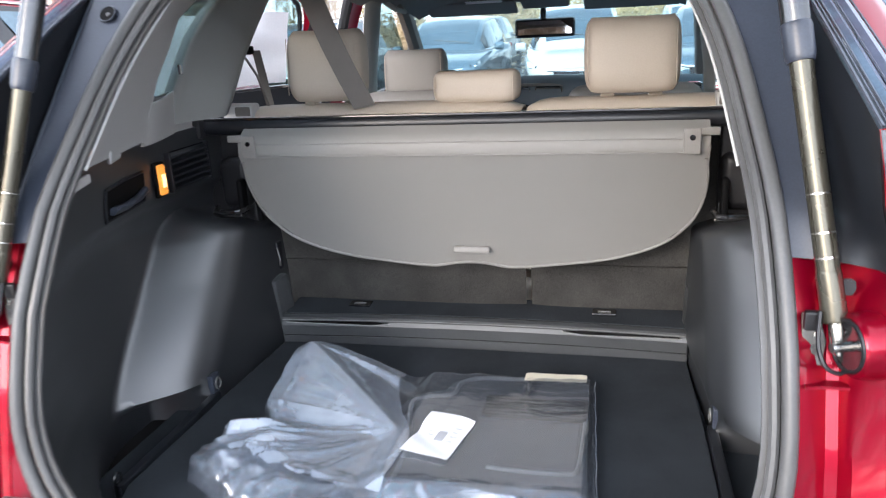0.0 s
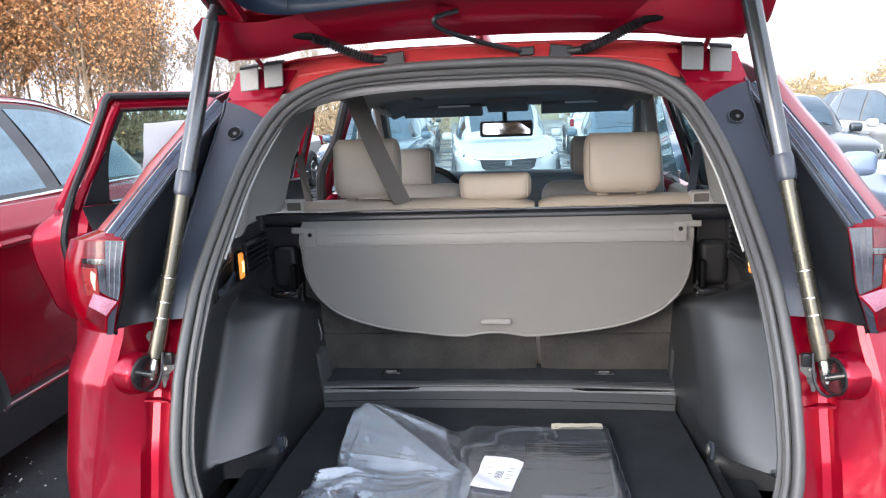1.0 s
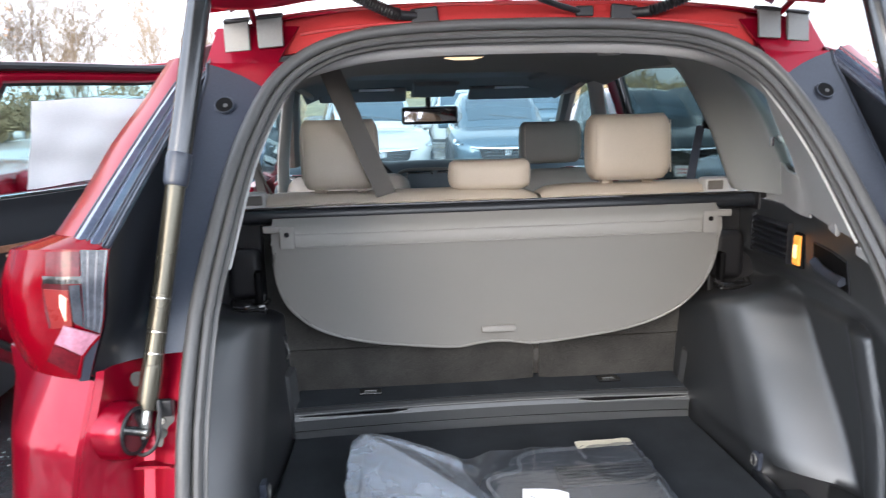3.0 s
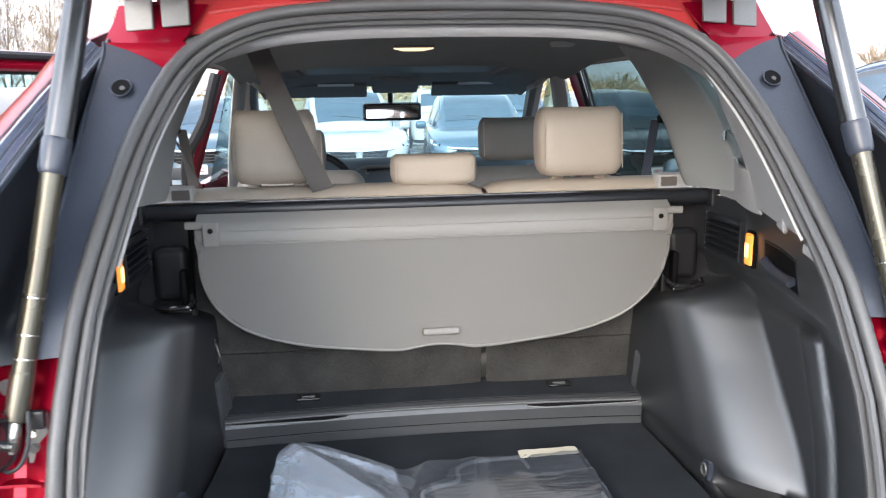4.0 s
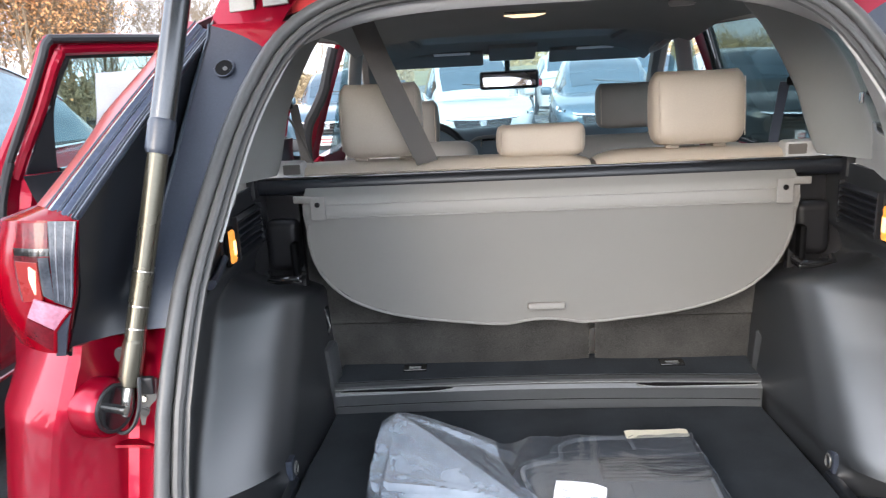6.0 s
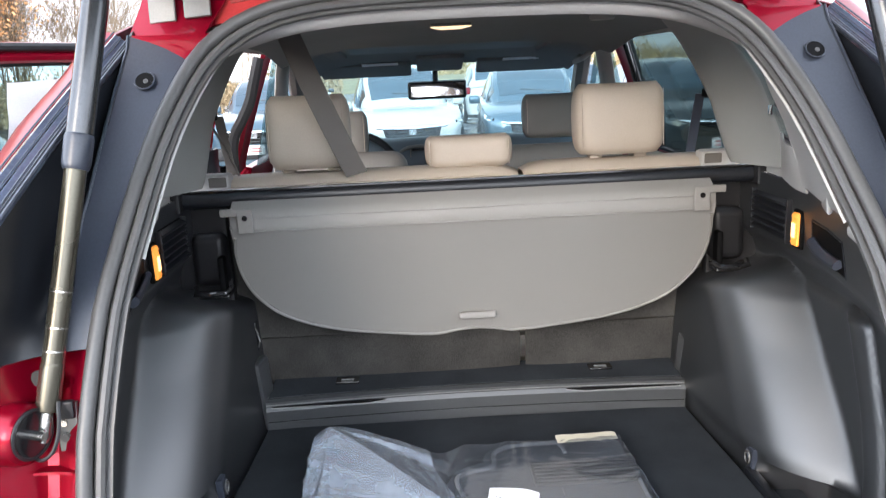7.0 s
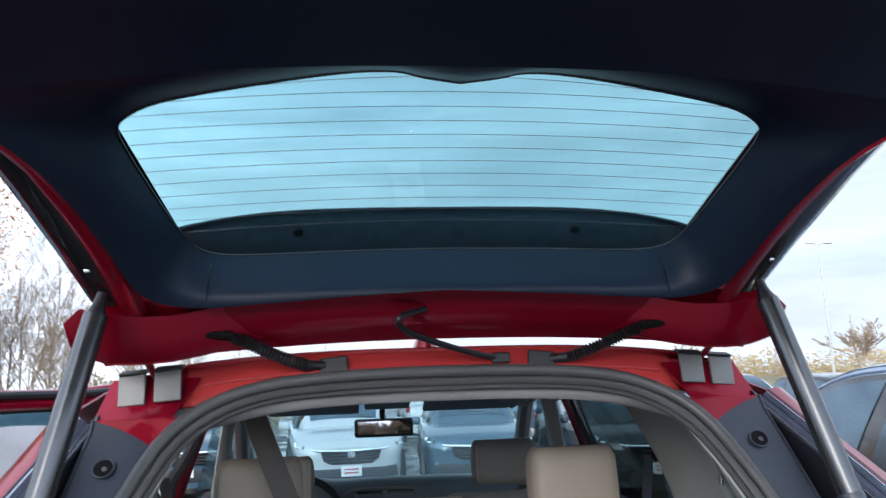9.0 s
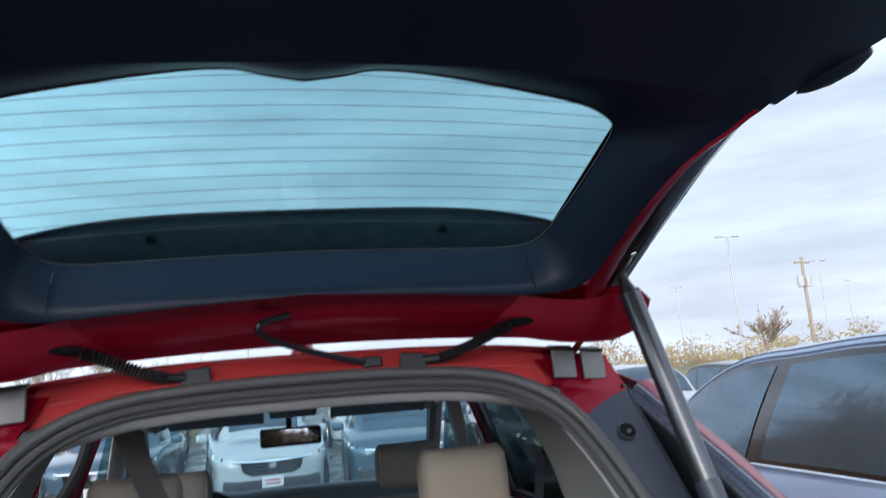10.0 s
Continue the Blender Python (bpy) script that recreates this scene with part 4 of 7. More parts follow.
for s in (1, -1):
    fs = part("front_seat", rbox((s * 0.40, 2.02, 0.93), (0.48, 0.15, 0.56), 0.06, pose(0, 0, 0, -10), seg=4), SHADEDLEATHER, suv, "leather front seat, darkened for the cabin's shade")
    headrest(0.285 if s > 0 else -0.555, 0.535 if s > 0 else -0.306, 1.225 if s > 0 else 1.18, 1.388 if s > 0 else 1.356, 2.05, 2.16, fs, 4, False, SHADEDLEATHER)
    part("seat_cushion", rbox((s * 0.40, 2.25, 0.66), (0.50, 0.50, 0.16), 0.05), SHADEDLEATHER, fs)

# ---- rear body: jambs, lamps, black pillar panels ----
def light_edge(z):
    """Inner edge of the tail lamp: half width and y."""
    return lerp_table([(1.14, 0.685), (1.225, 0.653), (1.322, 0.639), (1.44, 0.603), (1.56, 0.566)], z), lerp_table([(1.14, 0.122), (1.225, 0.122), (1.322, 0.121), (1.44, 0.295), (1.56, 0.485)], z)


for s in (1, -1):
    # panel between seal and lamp
    zs = [1.150 + (1.575 - 1.150) * k / 20 for k in range(21)]
    seal_half = [(p[1], p[0]) for p in OPENING[:14]][::-1]
    rows_a, rows_b = [], []

    def on_panel(f, z):
        """A point of the pillar panel: f from the seal out."""
        xi = lerp_table(seal_half, z) + 0.002
        xr = xi + (light_edge(z)[0] - xi) * lerp_table([(1.15, 0.42), (1.35, 0.62), (1.5, 0.92), (1.575, 1.0)], z)
        return (s * (xi + (xr - xi) * f), rear_y(z) - 0.004 - 0.012 * f * f, z)
    for z in zs:
        xi = lerp_table(seal_half, z) + 0.002
        xe, ye = light_edge(z)
        xr = xi + (xe - xi) * lerp_table([(1.15, 0.42), (1.35, 0.62), (1.5, 0.92), (1.575, 1.0)], z)
        yi = rear_y(z)
        rows_a.append([on_panel(j / 4, z - 0.045 * (1 - j / 4) * ease(1.44, 1.575, z)) for j in range(5)])
        rows_b.append([(s * (xr + (xe - xr) * j / 6), yi - 0.016 + (0.060 * math.sin(math.pi * j / 6) if 0 < j < 6 else 0.0) * ease(1.15, 1.24, z) * ease(1.575, 1.53, z) + (ye - yi + 0.016) * (j / 6) ** 1.5, z) for j in range(7)])
    pn = part("pillar_panel", grid(rows_a, thick=0.004), BLACKSAT, suv, "satin black plastic pillar panel with a round plug")
    part("pillar_corner", grid([[Vector(on_panel(j / 4, 1.575 - (0.045 * (1 - j / 4) + 0.010) * (1 - k / 4))) + Vector((0, 0.004, -0.001)) for j in range(5)] for k in range(5)], thick=-0.002), RED, suv, "red painted corner over the pillar panel")
    part("pillar_channel", grid(rows_b, thick=0.004), BLACK, suv)
    part("panel_edge", tube([r[-1] for r in rows_a], 0.0026, 6), BLACKSAT, pn)
    hole, way = Vector((s * 0.534, 0.4285, 1.504)), Vector((0, -0.82, 0.58))
    up = Vector((0, 0.58, 0.82))

    def round_hole(r, n=20):
        return [hole + r * (math.cos(k * math.tau / n) * Vector((1, 0, 0)) + math.sin(k * math.tau / n) * up) for k in range(n)]
    # no hole is cut: the black disc paints its shade
    part("screw_recess", disc(hole + way * 0.0005, way, 0.0150, 0.002, 20), DEEP, pn, "flat black disc for the shade in the screw hole")
    part("screw_collar", tube([p + way * 0.001 for p in round_hole(0.0155)], 0.0014, 6, True), BLACKSAT, pn)
    part("screw", disc(hole + way * 0.002 + Vector((0.002, 0, -0.002)), way, 0.0050, 0.003, 12, None, 0.001), RUBBER, pn)
    part("screw_ring", tube([p + way * 0.0018 + Vector((0.002, 0, -0.002)) for p in round_hole(0.0085)], 0.0009, 6, True), BLACKSAT, pn)
    # tail lamp
    LR = [[(0.639, 0.121, 1.322), (0.70, 0.112, 1.326), (0.765, 0.150, 1.320), (0.812, 0.215, 1.310), (0.836, 0.278, 1.30)],
          [(0.646, 0.112, 1.275), (0.70, 0.102, 1.276), (0.775, 0.140, 1.272), (0.828, 0.210, 1.264), (0.852, 0.280, 1.256)],
          [(0.653, 0.108, 1.225), (0.70, 0.098, 1.226), (0.775, 0.135, 1.222), (0.832, 0.210, 1.218), (0.856, 0.280, 1.214)],
          [(0.668, 0.110, 1.185), (0.705, 0.104, 1.185), (0.775, 0.142, 1.184), (0.830, 0.215, 1.181), (0.856, 0.285, 1.180)],
          [(0.685, 0.122, 1.142), (0.72, 0.125, 1.142), (0.78, 0.165, 1.142), (0.825, 0.23, 1.142), (0.85, 0.29, 1.142)]]
    fine = [smooth_line(r, 17) for r in LR]
    fine = [list(c) for c in zip(*[smooth_line(c, 17) for c in zip(*fine)])]

    def L(a, b, out=0.0):
        """A point of the lamp face: a from its inner edge out, b from the top down."""
        i, j = min(15, int(b * 16)), min(15, int(a * 16))
        u, v = a * 16 - j, b * 16 - i
        p = fine[i][j].lerp(fine[i][j + 1], u).lerp(fine[i + 1][j].lerp(fine[i + 1][j + 1], u), v)
        return (s * p.x, p.y - out, p.z)
    lamp = part("tail_lamp", grid([[L(a / 16, b / 16) for a in range(17)] for b in range(17)], thick=0.01), TAILRED, suv, "red and clear plastic tail lamp with a lit element", 50)
    part("lamp_cap", grid([[L(k / 8, 0) for k in range(9)], [(s * p.x, p.y, p.z) for p in smooth_line([(0.640, 0.128, 1.326), (0.690, 0.141, 1.337), (0.738, 0.192, 1.333), (0.800, 0.268, 1.309)], 9)]], thick=0.004), TAILRED, lamp)
    def facet(corners, out, n=6):
        """A piece of the lamp face between four (a, b) corners: top inner, top outer, low outer, low inner."""
        (p, q, r, t) = [Vector((c[0], c[1], 0)) for c in corners]
        pts = [[p.lerp(q, j / n).lerp(t.lerp(r, j / n), i / n) for j in range(n + 1)] for i in range(n + 1)]
        return grid([[L(v.x, v.y, out) for v in row] for row in pts], thick=0.003)
    part("clear_lens", facet(((0, 0.0), (0.136, 0.0), (0.12, 0.52), (0, 0.58)), 0.005), TAILCLEAR, lamp, "clear ribbed lamp lens")
    part("clear_lens", facet(((0.141, 0.23), (0.2, 0.23), (0.192, 0.47), (0.125, 0.52)), 0.005), TAILCLEAR, lamp, "clear ribbed lamp lens")
    part("tinted_lens", facet(((0.141, 0.01), (0.32, 0.01), (0.32, 0.16), (0.141, 0.17)), 0.005), TAILTINT, lamp, "pale red upper lens")
    part("lens_slot", facet(((0.08, 0.175), (0.336, 0.165), (0.336, 0.215), (0.08, 0.225)), 0.0055), GLOSSBLACK, lamp)
    part("lamp_cavity", facet(((0.205, 0.225), (0.344, 0.22), (0.328, 0.52), (0.195, 0.46)), 0.004), TAILSMOKE, lamp)
    part("lamp_reflection", facet(((0, 0.595), (0.24, 0.49), (0.296, 0.64), (0.104, 0.765)), 0.006), TAILPINK, lamp, "lamp facet coloured as a pale pink reflection")
    part("low_lens", facet(((0.104, 0.775), (0.304, 0.655), (0.352, 0.82), (0.104, 0.97)), 0.005), TAILTINT, lamp, "pale red lower lens")
    part("lens_edge", tube([L(0.0, 0.60, 0.007), L(0.052, 0.685, 0.007), L(0.104, 0.77, 0.007), L(0.104, 0.87, 0.007), L(0.104, 0.97, 0.007)], 0.0030, 6), TAILRED, lamp)
    for k in range(9):
        part("lens_rib", tube([L(0.006 + 0.015 * k * (1 - 0.1 * b / 12), b / 12 * (0.57 - 0.07 * k / 8), 0.0075) for b in range(13)], 0.0007 if k % 3 else 0.0014, 4), LENSRIB, lamp)
    part("lit_element", facet(((0.205, 0.26), (0.33, 0.25), (0.31, 0.52), (0.195, 0.50)), 0.0062), TAILGLOW, lamp, "lit red-orange lamp element")
    part("lit_core", facet(((0.214, 0.31), (0.246, 0.28), (0.252, 0.36), (0.228, 0.46)), 0.0090), TAILCORE, lamp, "bright core of the lit lamp")
    part("lamp_base", grid([[L(0.104 * f, 0.61 + 0.39 * k / 4 + (0.16 * f) * (1 - k / 4), 0.004) for f in (0, 0.33, 0.66, 1.0)] for k in range(5)], thick=0.004), BLACKSAT, lamp, "black lower corner of the lamp")
    # lamp strip up the pillar, three bands
    lo_in, hi_in = Vector((0.639, 0.121, 1.322)), Vector((0.566, 0.485, 1.56))
    lo_out, hi_out = Vector((0.690, 0.139, 1.336)), Vector((0.598, 0.500, 1.582))
    cols = [(0.0, TAILCLEAR), (0.30, TAILDARK), (0.62, TAILDARK), (1.0, None)]
    for k in range(3):
        a, b = cols[k][0], cols[k + 1][0] - 0.03
        rows = []
        for i in range(9):
            f = i / 8
            L, R = lo_in.lerp(hi_in, f), lo_out.lerp(hi_out, f)
            bulge = Vector((0.0, -0.004, 0.003)) * math.sin(math.pi * f)
            rows.append([tuple(Vector((s * p.x, p.y, p.z))) for p in (L.lerp(R, a) + bulge, L.lerp(R, (a + b) / 2) + bulge + Vector((0.002, -0.004, 0.002)), L.lerp(R, b) + bulge)])
        part("lamp_strip", grid(rows, thick=0.006), cols[k][1], lamp)
    for a, r in ((0.05, 0.0022), (0.16, 0.0010), (0.26, 0.0014), (0.60, 0.0010), (0.95, 0.0014)):
        part("strip_rib", tube([(s * p.x, p.y - 0.005, p.z + 0.003) for p in [lo_in.lerp(hi_in, f).lerp(lo_out.lerp(hi_out, f), a) + Vector((0.0, -0.004, 0.003)) * math.sin(math.pi * f) for f in [i / 10 for i in range(11)]]], r, 5), LENSRIB, lamp)
    # rear jamb, red, from the seal to the edge of the quarter panel
    def corner_edge(z):
        return lerp_table([(0.30, 0.68), (0.60, 0.700), (0.75, 0.724), (0.86, 0.722), (1.02, 0.700), (1.142, 0.678)], z), lerp_table([(0.30, -0.02), (0.45, -0.02), (0.60, 0.018), (0.75, 0.036), (0.86, 0.055), (1.02, 0.082), (1.05, 0.086), (1.142, 0.124)], z)
    zs = [0.60 + 0.55 * k / 22 for k in range(23)]
    rows = []
    for z in zs:
        xi = lerp_table([(p[1], p[0]) for p in OPENING[6:18]][::-1], z) if z > 0.68 else 0.42 + 0.06 * (z - 0.6) / 0.08
        xi = max(xi, 0.50) + 0.004
        yi = rear_y(z)
        ex, ey = corner_edge(z)
        rows.append([(s * x, y, z) for x, y in ((xi, yi + 0.004), (xi + 0.012, yi + 0.008), (0.600, yi + 0.012), (0.618, yi + 0.026), (0.636, yi + 0.024), (0.648, yi + 0.004), (0.5 * (0.648 + ex), 0.5 * (yi + 0.004 + ey)), (ex - 0.008, ey + 0.004), (ex, ey))])
    part("rear_jamb", grid(rows, thick=0.004), RED, suv, "red painted body jamb beside the opening", 30)
    part("jamb_seam", tube([r[-2] for r in rows], 0.0016, 5), DEEP, suv)
    part("jamb_step", grid([mirrored([(0.590, 0.118, 1.004), (0.612, 0.122, 1.004), (0.640, 0.118, 1.006)], s), mirrored([(0.590, 0.145, 1.000), (0.612, 0.155, 1.000), (0.640, 0.145, 1.002)], s)], thick=0.004), RED, suv)
    # quarter panel and bumper corner
    zq = [0.30, 0.45, 0.60, 0.75, 0.86, 0.95, 1.02, 1.035, 1.05, 1.09, 1.142]
    rows = []
    for z in zq:
        ex, ey = corner_edge(z)
        ox, oy = lerp_table([(0.3, 0.79), (0.6, 0.80), (0.85, 0.815), (1.06, 0.812), (1.142, 0.786)], z), lerp_table([(0.3, 0.06), (0.6, 0.075), (0.85, 0.105), (0.95, 0.128), (1.05, 0.150), (1.142, 0.205)], z)
        rows.append([(s * x, y, z) for x, y in ((ex, ey), (ex + 0.006, ey - 0.003), (ex + 0.35 * (ox - ex), ey + 0.27 * (oy - ey) - 0.006), (ex + 0.72 * (ox - ex), ey + 0.64 * (oy - ey) - 0.006), (ox, oy), (ox + 0.014, oy + 0.022),
                                                (0.868, 0.290), (0.900, 0.48), (0.915, 0.62))])
    part("quarter_panel", grid(rows, thick=0.004), RED, suv, "red rear quarter and bumper corner", 24)
    part("quarter_seam", tube(mirrored([(0.680, 0.119, 1.141), (0.735, 0.156, 1.141), (0.786, 0.201, 1.141), (0.805, 0.226, 1.141)], s), 0.003, 6), DEEP, suv)
    # strut seat and striker buffer
    cup = part("strut_housing", tube(mirrored([(0.720, 0.150, 1.052), (0.690, 0.137, 1.056), (0.655, 0.126, 1.060), (0.638, 0.121, 1.061), (0.633, 0.1195, 1.061)], s), [0.034, 0.041, 0.042, 0.040, 0.035], 28), RED, suv, "red pressed housing of the strut ball")
    part("strut_recess", tube(mirrored([(0.642, 0.1225, 1.061), (0.6315, 0.119, 1.061)], s), [0.032, 0.032], 28), GLOSSBLACK, cup, "gloss black ball recess")
    mid, axis = Vector((s * 0.6315, 0.119, 1.061)), Vector((-s * 0.95, -0.31, 0)).normalized()
    side_way = axis.cross(Vector((0, 0, 1))).normalized()
    part("recess_rim", tube([mid + 0.032 * (math.cos(q) * side_way + math.sin(q) * Vector((0, 0, 1))) for q in [k * math.tau / 28 for k in range(28)]], 0.0026, 6, True), BOOT, cup)
    part("ball_stud", tube(mirrored([(0.634, 0.120, 1.060), (0.612, 0.112, 1.060)], s), [0.007, 0.006], 12), STEEL, cup)
    br = part("strut_bracket", prism(mirrored([(0.586, 0.160, 1.088), (0.606, 0.160, 1.088), (0.616, 0.156, 1.052), (0.612, 0.150, 1.022), (0.586, 0.150, 1.024)], s), (0, -0.008, 0), 0.002), HINGEGREY, suv, "bare metal strut bracket with a bolt")
    part("bracket_slot", rbox((s * 0.598, 0.150, 1.080), (0.022, 0.012, 0.026), 0.004), BOOT, br)
    part("bolt", disc((s * 0.603, 0.146, 1.042), (0, 1, 0), 0.0075, 0.008, 12, None, 0.002), RUBBER, br)
    part("bolt", disc((s * 0.603, 0.146, 1.062), (0, 1, 0), 0.0045, 0.006, 12, None, 0.001), STEEL, br)
    buf = part("stop_buffer", rbox((s * 0.560, 0.035, 0.735), (0.075, 0.02, 0.07), 0.006), HINGEGREY, suv, "grey plate with a round rubber stop")
    part("rubber_stop", disc((s * 0.560, 0.018, 0.735), (0, 1, 0), 0.022, 0.02, 20, None, 0.005), BLACK, buf)
    part("grommet", disc((s * 0.640, 0.172, 1.118), (0, -1, 0.2), 0.011, 0.006, 16, None, 0.002), BOOT, suv)

# roof edge over the opening and roof skin
def roof_out(y, u):
    return lerp_table([(0.50, 1.672), (0.7, 1.680), (1.2, 1.692), (1.9, 1.692), (2.5, 1.655), (2.9, 1.575)], y) - 0.045 * abs(u) ** 3


rows = []
for y, dz in ((0.508, -0.062), (0.515, -0.030), (0.535, -0.012), (0.548, 0.0)):
    rows.append([(0.545 * u, y + 0.03 * abs(u) ** 4 * (1 if dz > -0.04 else 0.3), roof_out(0.55, u * 0.9) + dz - (0.015 * abs(u) ** 4 if dz < -0.02 else 0)) for u in [-1 + 0.05 * j for j in range(41)]])
part("roof_gutter", grid([r[4:37] for r in rows], thick=0.004), SUNLITRED, suv, "red roof gutter above the opening, coloured orange for the sun on it")
part("gutter_end", grid([r[:5] for r in rows], thick=0.004), RED, suv)
part("gutter_end", grid([r[36:] for r in rows], thick=0.004), RED, suv)
part("gutter_bead", tube([(x, y - 0.002, z + 0.002) for x, y, z in rows[-1][3:38]], 0.004, 6), SUNLITRED, suv)
part("gutter_step", tube([(x, y - 0.003, z) for x, y, z in rows[1][5:36]], 0.0035, 6), SUNLITRED, suv)
rows = []
for k in range(24):
    y = 0.548 + (2.90 - 0.548) * k / 23
    hw = lerp_table([(0.5, 0.56), (1.0, 0.61), (2.0, 0.63), (2.9, 0.62)], y)
    rows.append([(hw * u, y, roof_out(y, u)) for u in [-1 + 0.1 * j for j in range(21)]])
part("roof", grid(rows, thick=-0.004), RED, suv, "red painted roof", 60)
part("shark_fin", grid([[(0.03 * w * math.cos(a), 0.70 + l * 0.11 * (1 + 0.9 * math.sin(a)), 1.672 + h) for a in [k * math.tau / 14 for k in range(14)]] for w, l, h in ((1, 0.9, 0), (0.75, 0.75, 0.03), (0.35, 0.4, 0.058), (0.05, 0.15, 0.066))], closed_u=True), RED, suv, "red shark-fin aerial")
for s in (1, -1):
    # upper quarter: from lamp strip to roof and forward
    rows = []
    for k in range(12):
        f = k / 11
        A = Vector((0.690, 0.139, 1.336)).lerp(Vector((0.598, 0.500, 1.582)), f) + Vector((0.0, -0.004, 0.003)) * math.sin(math.pi * f)
        B = at_height([(1.331, 0.738, 0.190), (1.386, 0.720, 0.275), (1.453, 0.697, 0.350), (1.509, 0.675, 0.440), (1.585, 0.645, 0.530)], 1.331 + 0.254 * f)
        C = Vector((0.875, 0.62, 1.25)).lerp(Vector((0.628, 0.95, 1.65)), f) + Vector((-0.035, 0.0, -0.004)) * math.sin(math.pi * f)
        rows.append([(s * p.x, p.y, p.z) for p in (A, A.lerp(B, 0.5) + Vector((0.003, -0.003, 0.004)), B, B.lerp(C, 0.12) + Vector((0.004, 0.0, -0.012)), B.lerp(C, 0.5), C)])
    part("upper_quarter", grid(rows, thick=0.004), RED, suv, "red upper rear quarter panel", 50)
    part("shoulder", grid([mirrored([(0.738, 0.192, 1.331), (0.800, 0.30, 1.300), (0.850, 0.45, 1.265), (0.875, 0.62, 1.25)], s), mirrored([(0.800, 0.268, 1.307), (0.838, 0.33, 1.285), (0.866, 0.45, 1.255), (0.882, 0.62, 1.24)], s), mirrored([(0.836, 0.278, 1.298), (0.870, 0.36, 1.24), (0.895, 0.45, 1.20), (0.905, 0.62, 1.19)], s), mirrored([(0.85, 0.29, 1.142), (0.880, 0.38, 1.142), (0.90, 0.48, 1.142), (0.915, 0.62, 1.142)], s)], thick=0.004), RED, suv)
    # corner between gutter and pillar panel
    rows = []
    for k in range(6):
        f = k / 5
        xi = 0.470 - 0.06 * f
        z = 1.550 + 0.085 * f
        rows.append([(s * (xi + (0.578 - 0.02 * f - xi) * j / 5), rear_y(z) - 0.010 + 0.018 * (j / 5) ** 2 + 0.01 * f, z - (0.018 - 0.018 * f) * (1 - j / 5) + 0.004) for j in range(6)])
    part("roof_corner", grid(rows, thick=0.004), RED, suv)
    # hinges
    for x in (0.459, 0.518):
        h = part("hinge_plate", rbox((s * x, 0.502 + 0.10 * (x - 0.459), 1.627 - 0.10 * (x - 0.459)), (0.046, 0.007, 0.054), 0.003, pose(0, 0, 0, -12, s * 4, s * 6)), HINGEGREY, suv, "grey hinge cover plate")
        part("hinge_edge", rbox((s * x, 0.512 + 0.10 * (x - 0.459), 1.656 - 0.10 * (x - 0.459)), (0.046, 0.022, 0.006), 0.002, pose(0, 0, 0, 15, s * 4)), BOOT, h)
    part("hinge_arm", tube(mirrored([(0.488, 0.54, 1.640), (0.486, 0.47, 1.668), (0.482, 0.44, 1.695)], s), 0.006, 8), RED, suv)
    # doors, sills and pillars on the sides
    part("rocker_panel", rbox((s * 0.86, 2.0, 0.34), (0.12, 2.1, 0.18), 0.03), CLAD, suv)
    part("front_fender", grid([[(s * (0.92 - 0.25 * ease(3.9, 4.45, y)), y, z) for y in (3.0, 3.4, 3.8, 4.1, 4.3, 4.42)] for z in (0.35, 0.6, 0.85, 1.0)], thick=0.005), RED, suv)
    part("b_pillar", grid([[(s * x, y, z) for x, y in ((0.70 - 0.07 * f, 2.18), (0.67 - 0.07 * f, 2.22), (0.67 - 0.07 * f, 2.30), (0.70 - 0.07 * f, 2.34))] for f, z in ((0, 0.5), (0.02, 1.0), (0.2, 1.25), (0.7, 1.5), (1.0, 1.62))], thick=0.005), GREYTRIM, suv, "grey inner door pillar")
    rows = []
    for z, x in ((0.40, 0.845), (0.9, 0.862), (1.16, 0.862), (1.30, 0.818), (1.45, 0.765), (1.57, 0.718), (1.64, 0.680)):
        rows.append([(s * (x + dx), y, z) for dx, y in ((-0.024, 2.21), (-0.008, 2.20), (0.0, 2.225), (0.0, 2.30), (-0.02, 2.335))])
    part("door_seal", tube(smooth_line(mirrored([(0.712, 2.190, 1.575), (0.735, 2.186, 1.50), (0.762, 2.182, 1.41), (0.800, 2.180, 1.34), (0.838, 2.180, 1.27), (0.850, 2.180, 1.15), (0.848, 2.180, 0.80)], s), 24), 0.021, 8), BOOT, suv, "black rubber door seal")
    part("b_pillar_skin", grid(rows, thick=0.005), RED, suv, "red painted door pillar")
    part("cant_rail", grid([[(s * x, y, z) for y in (0.93, 1.3, 1.8, 2.3, 2.75)] for x, z in ((0.60, 1.655), (0.645, 1.64), (0.672, 1.605), (0.662, 1.580), (0.60, 1.590))], thick=0.004), RED, suv)
    part("a_pillar", tube(mirrored([(0.66, 2.70, 1.585), (0.70, 2.95, 1.50), (0.75, 3.35, 1.27), (0.79, 3.72, 1.02)], s), 0.040, 8), BELT, suv)
    part("roof_rail", tube(mirrored([(0.60, 0.90, 1.60), (0.605, 1.6, 1.615), (0.625, 2.3, 1.605), (0.66, 2.72, 1.575)], s), 0.038, 8), GREYTRIM, suv)
    part("door_sill_trim", rbox((s * 0.70, 2.72, 0.98), (0.06, 0.85, 0.34), 0.03), DASH, suv)
    part("front_door", grid([[(s * (0.90 - 0.05 * ease(0.8, 1.15, z)), y, z) for y in (2.36, 2.7, 3.05)] for z in (0.42, 0.6, 0.8, 1.0, 1.14)], thick=0.03), RED, suv)
    fw = part("front_window", prism(mirrored([(0.80, 2.38, 1.14), (0.80, 3.40, 1.12), (0.71, 2.72, 1.56), (0.69, 2.38, 1.59)], s), (0.004 * s, 0, 0)), SIDEGLASS, suv)
    fw.visible_shadow = False
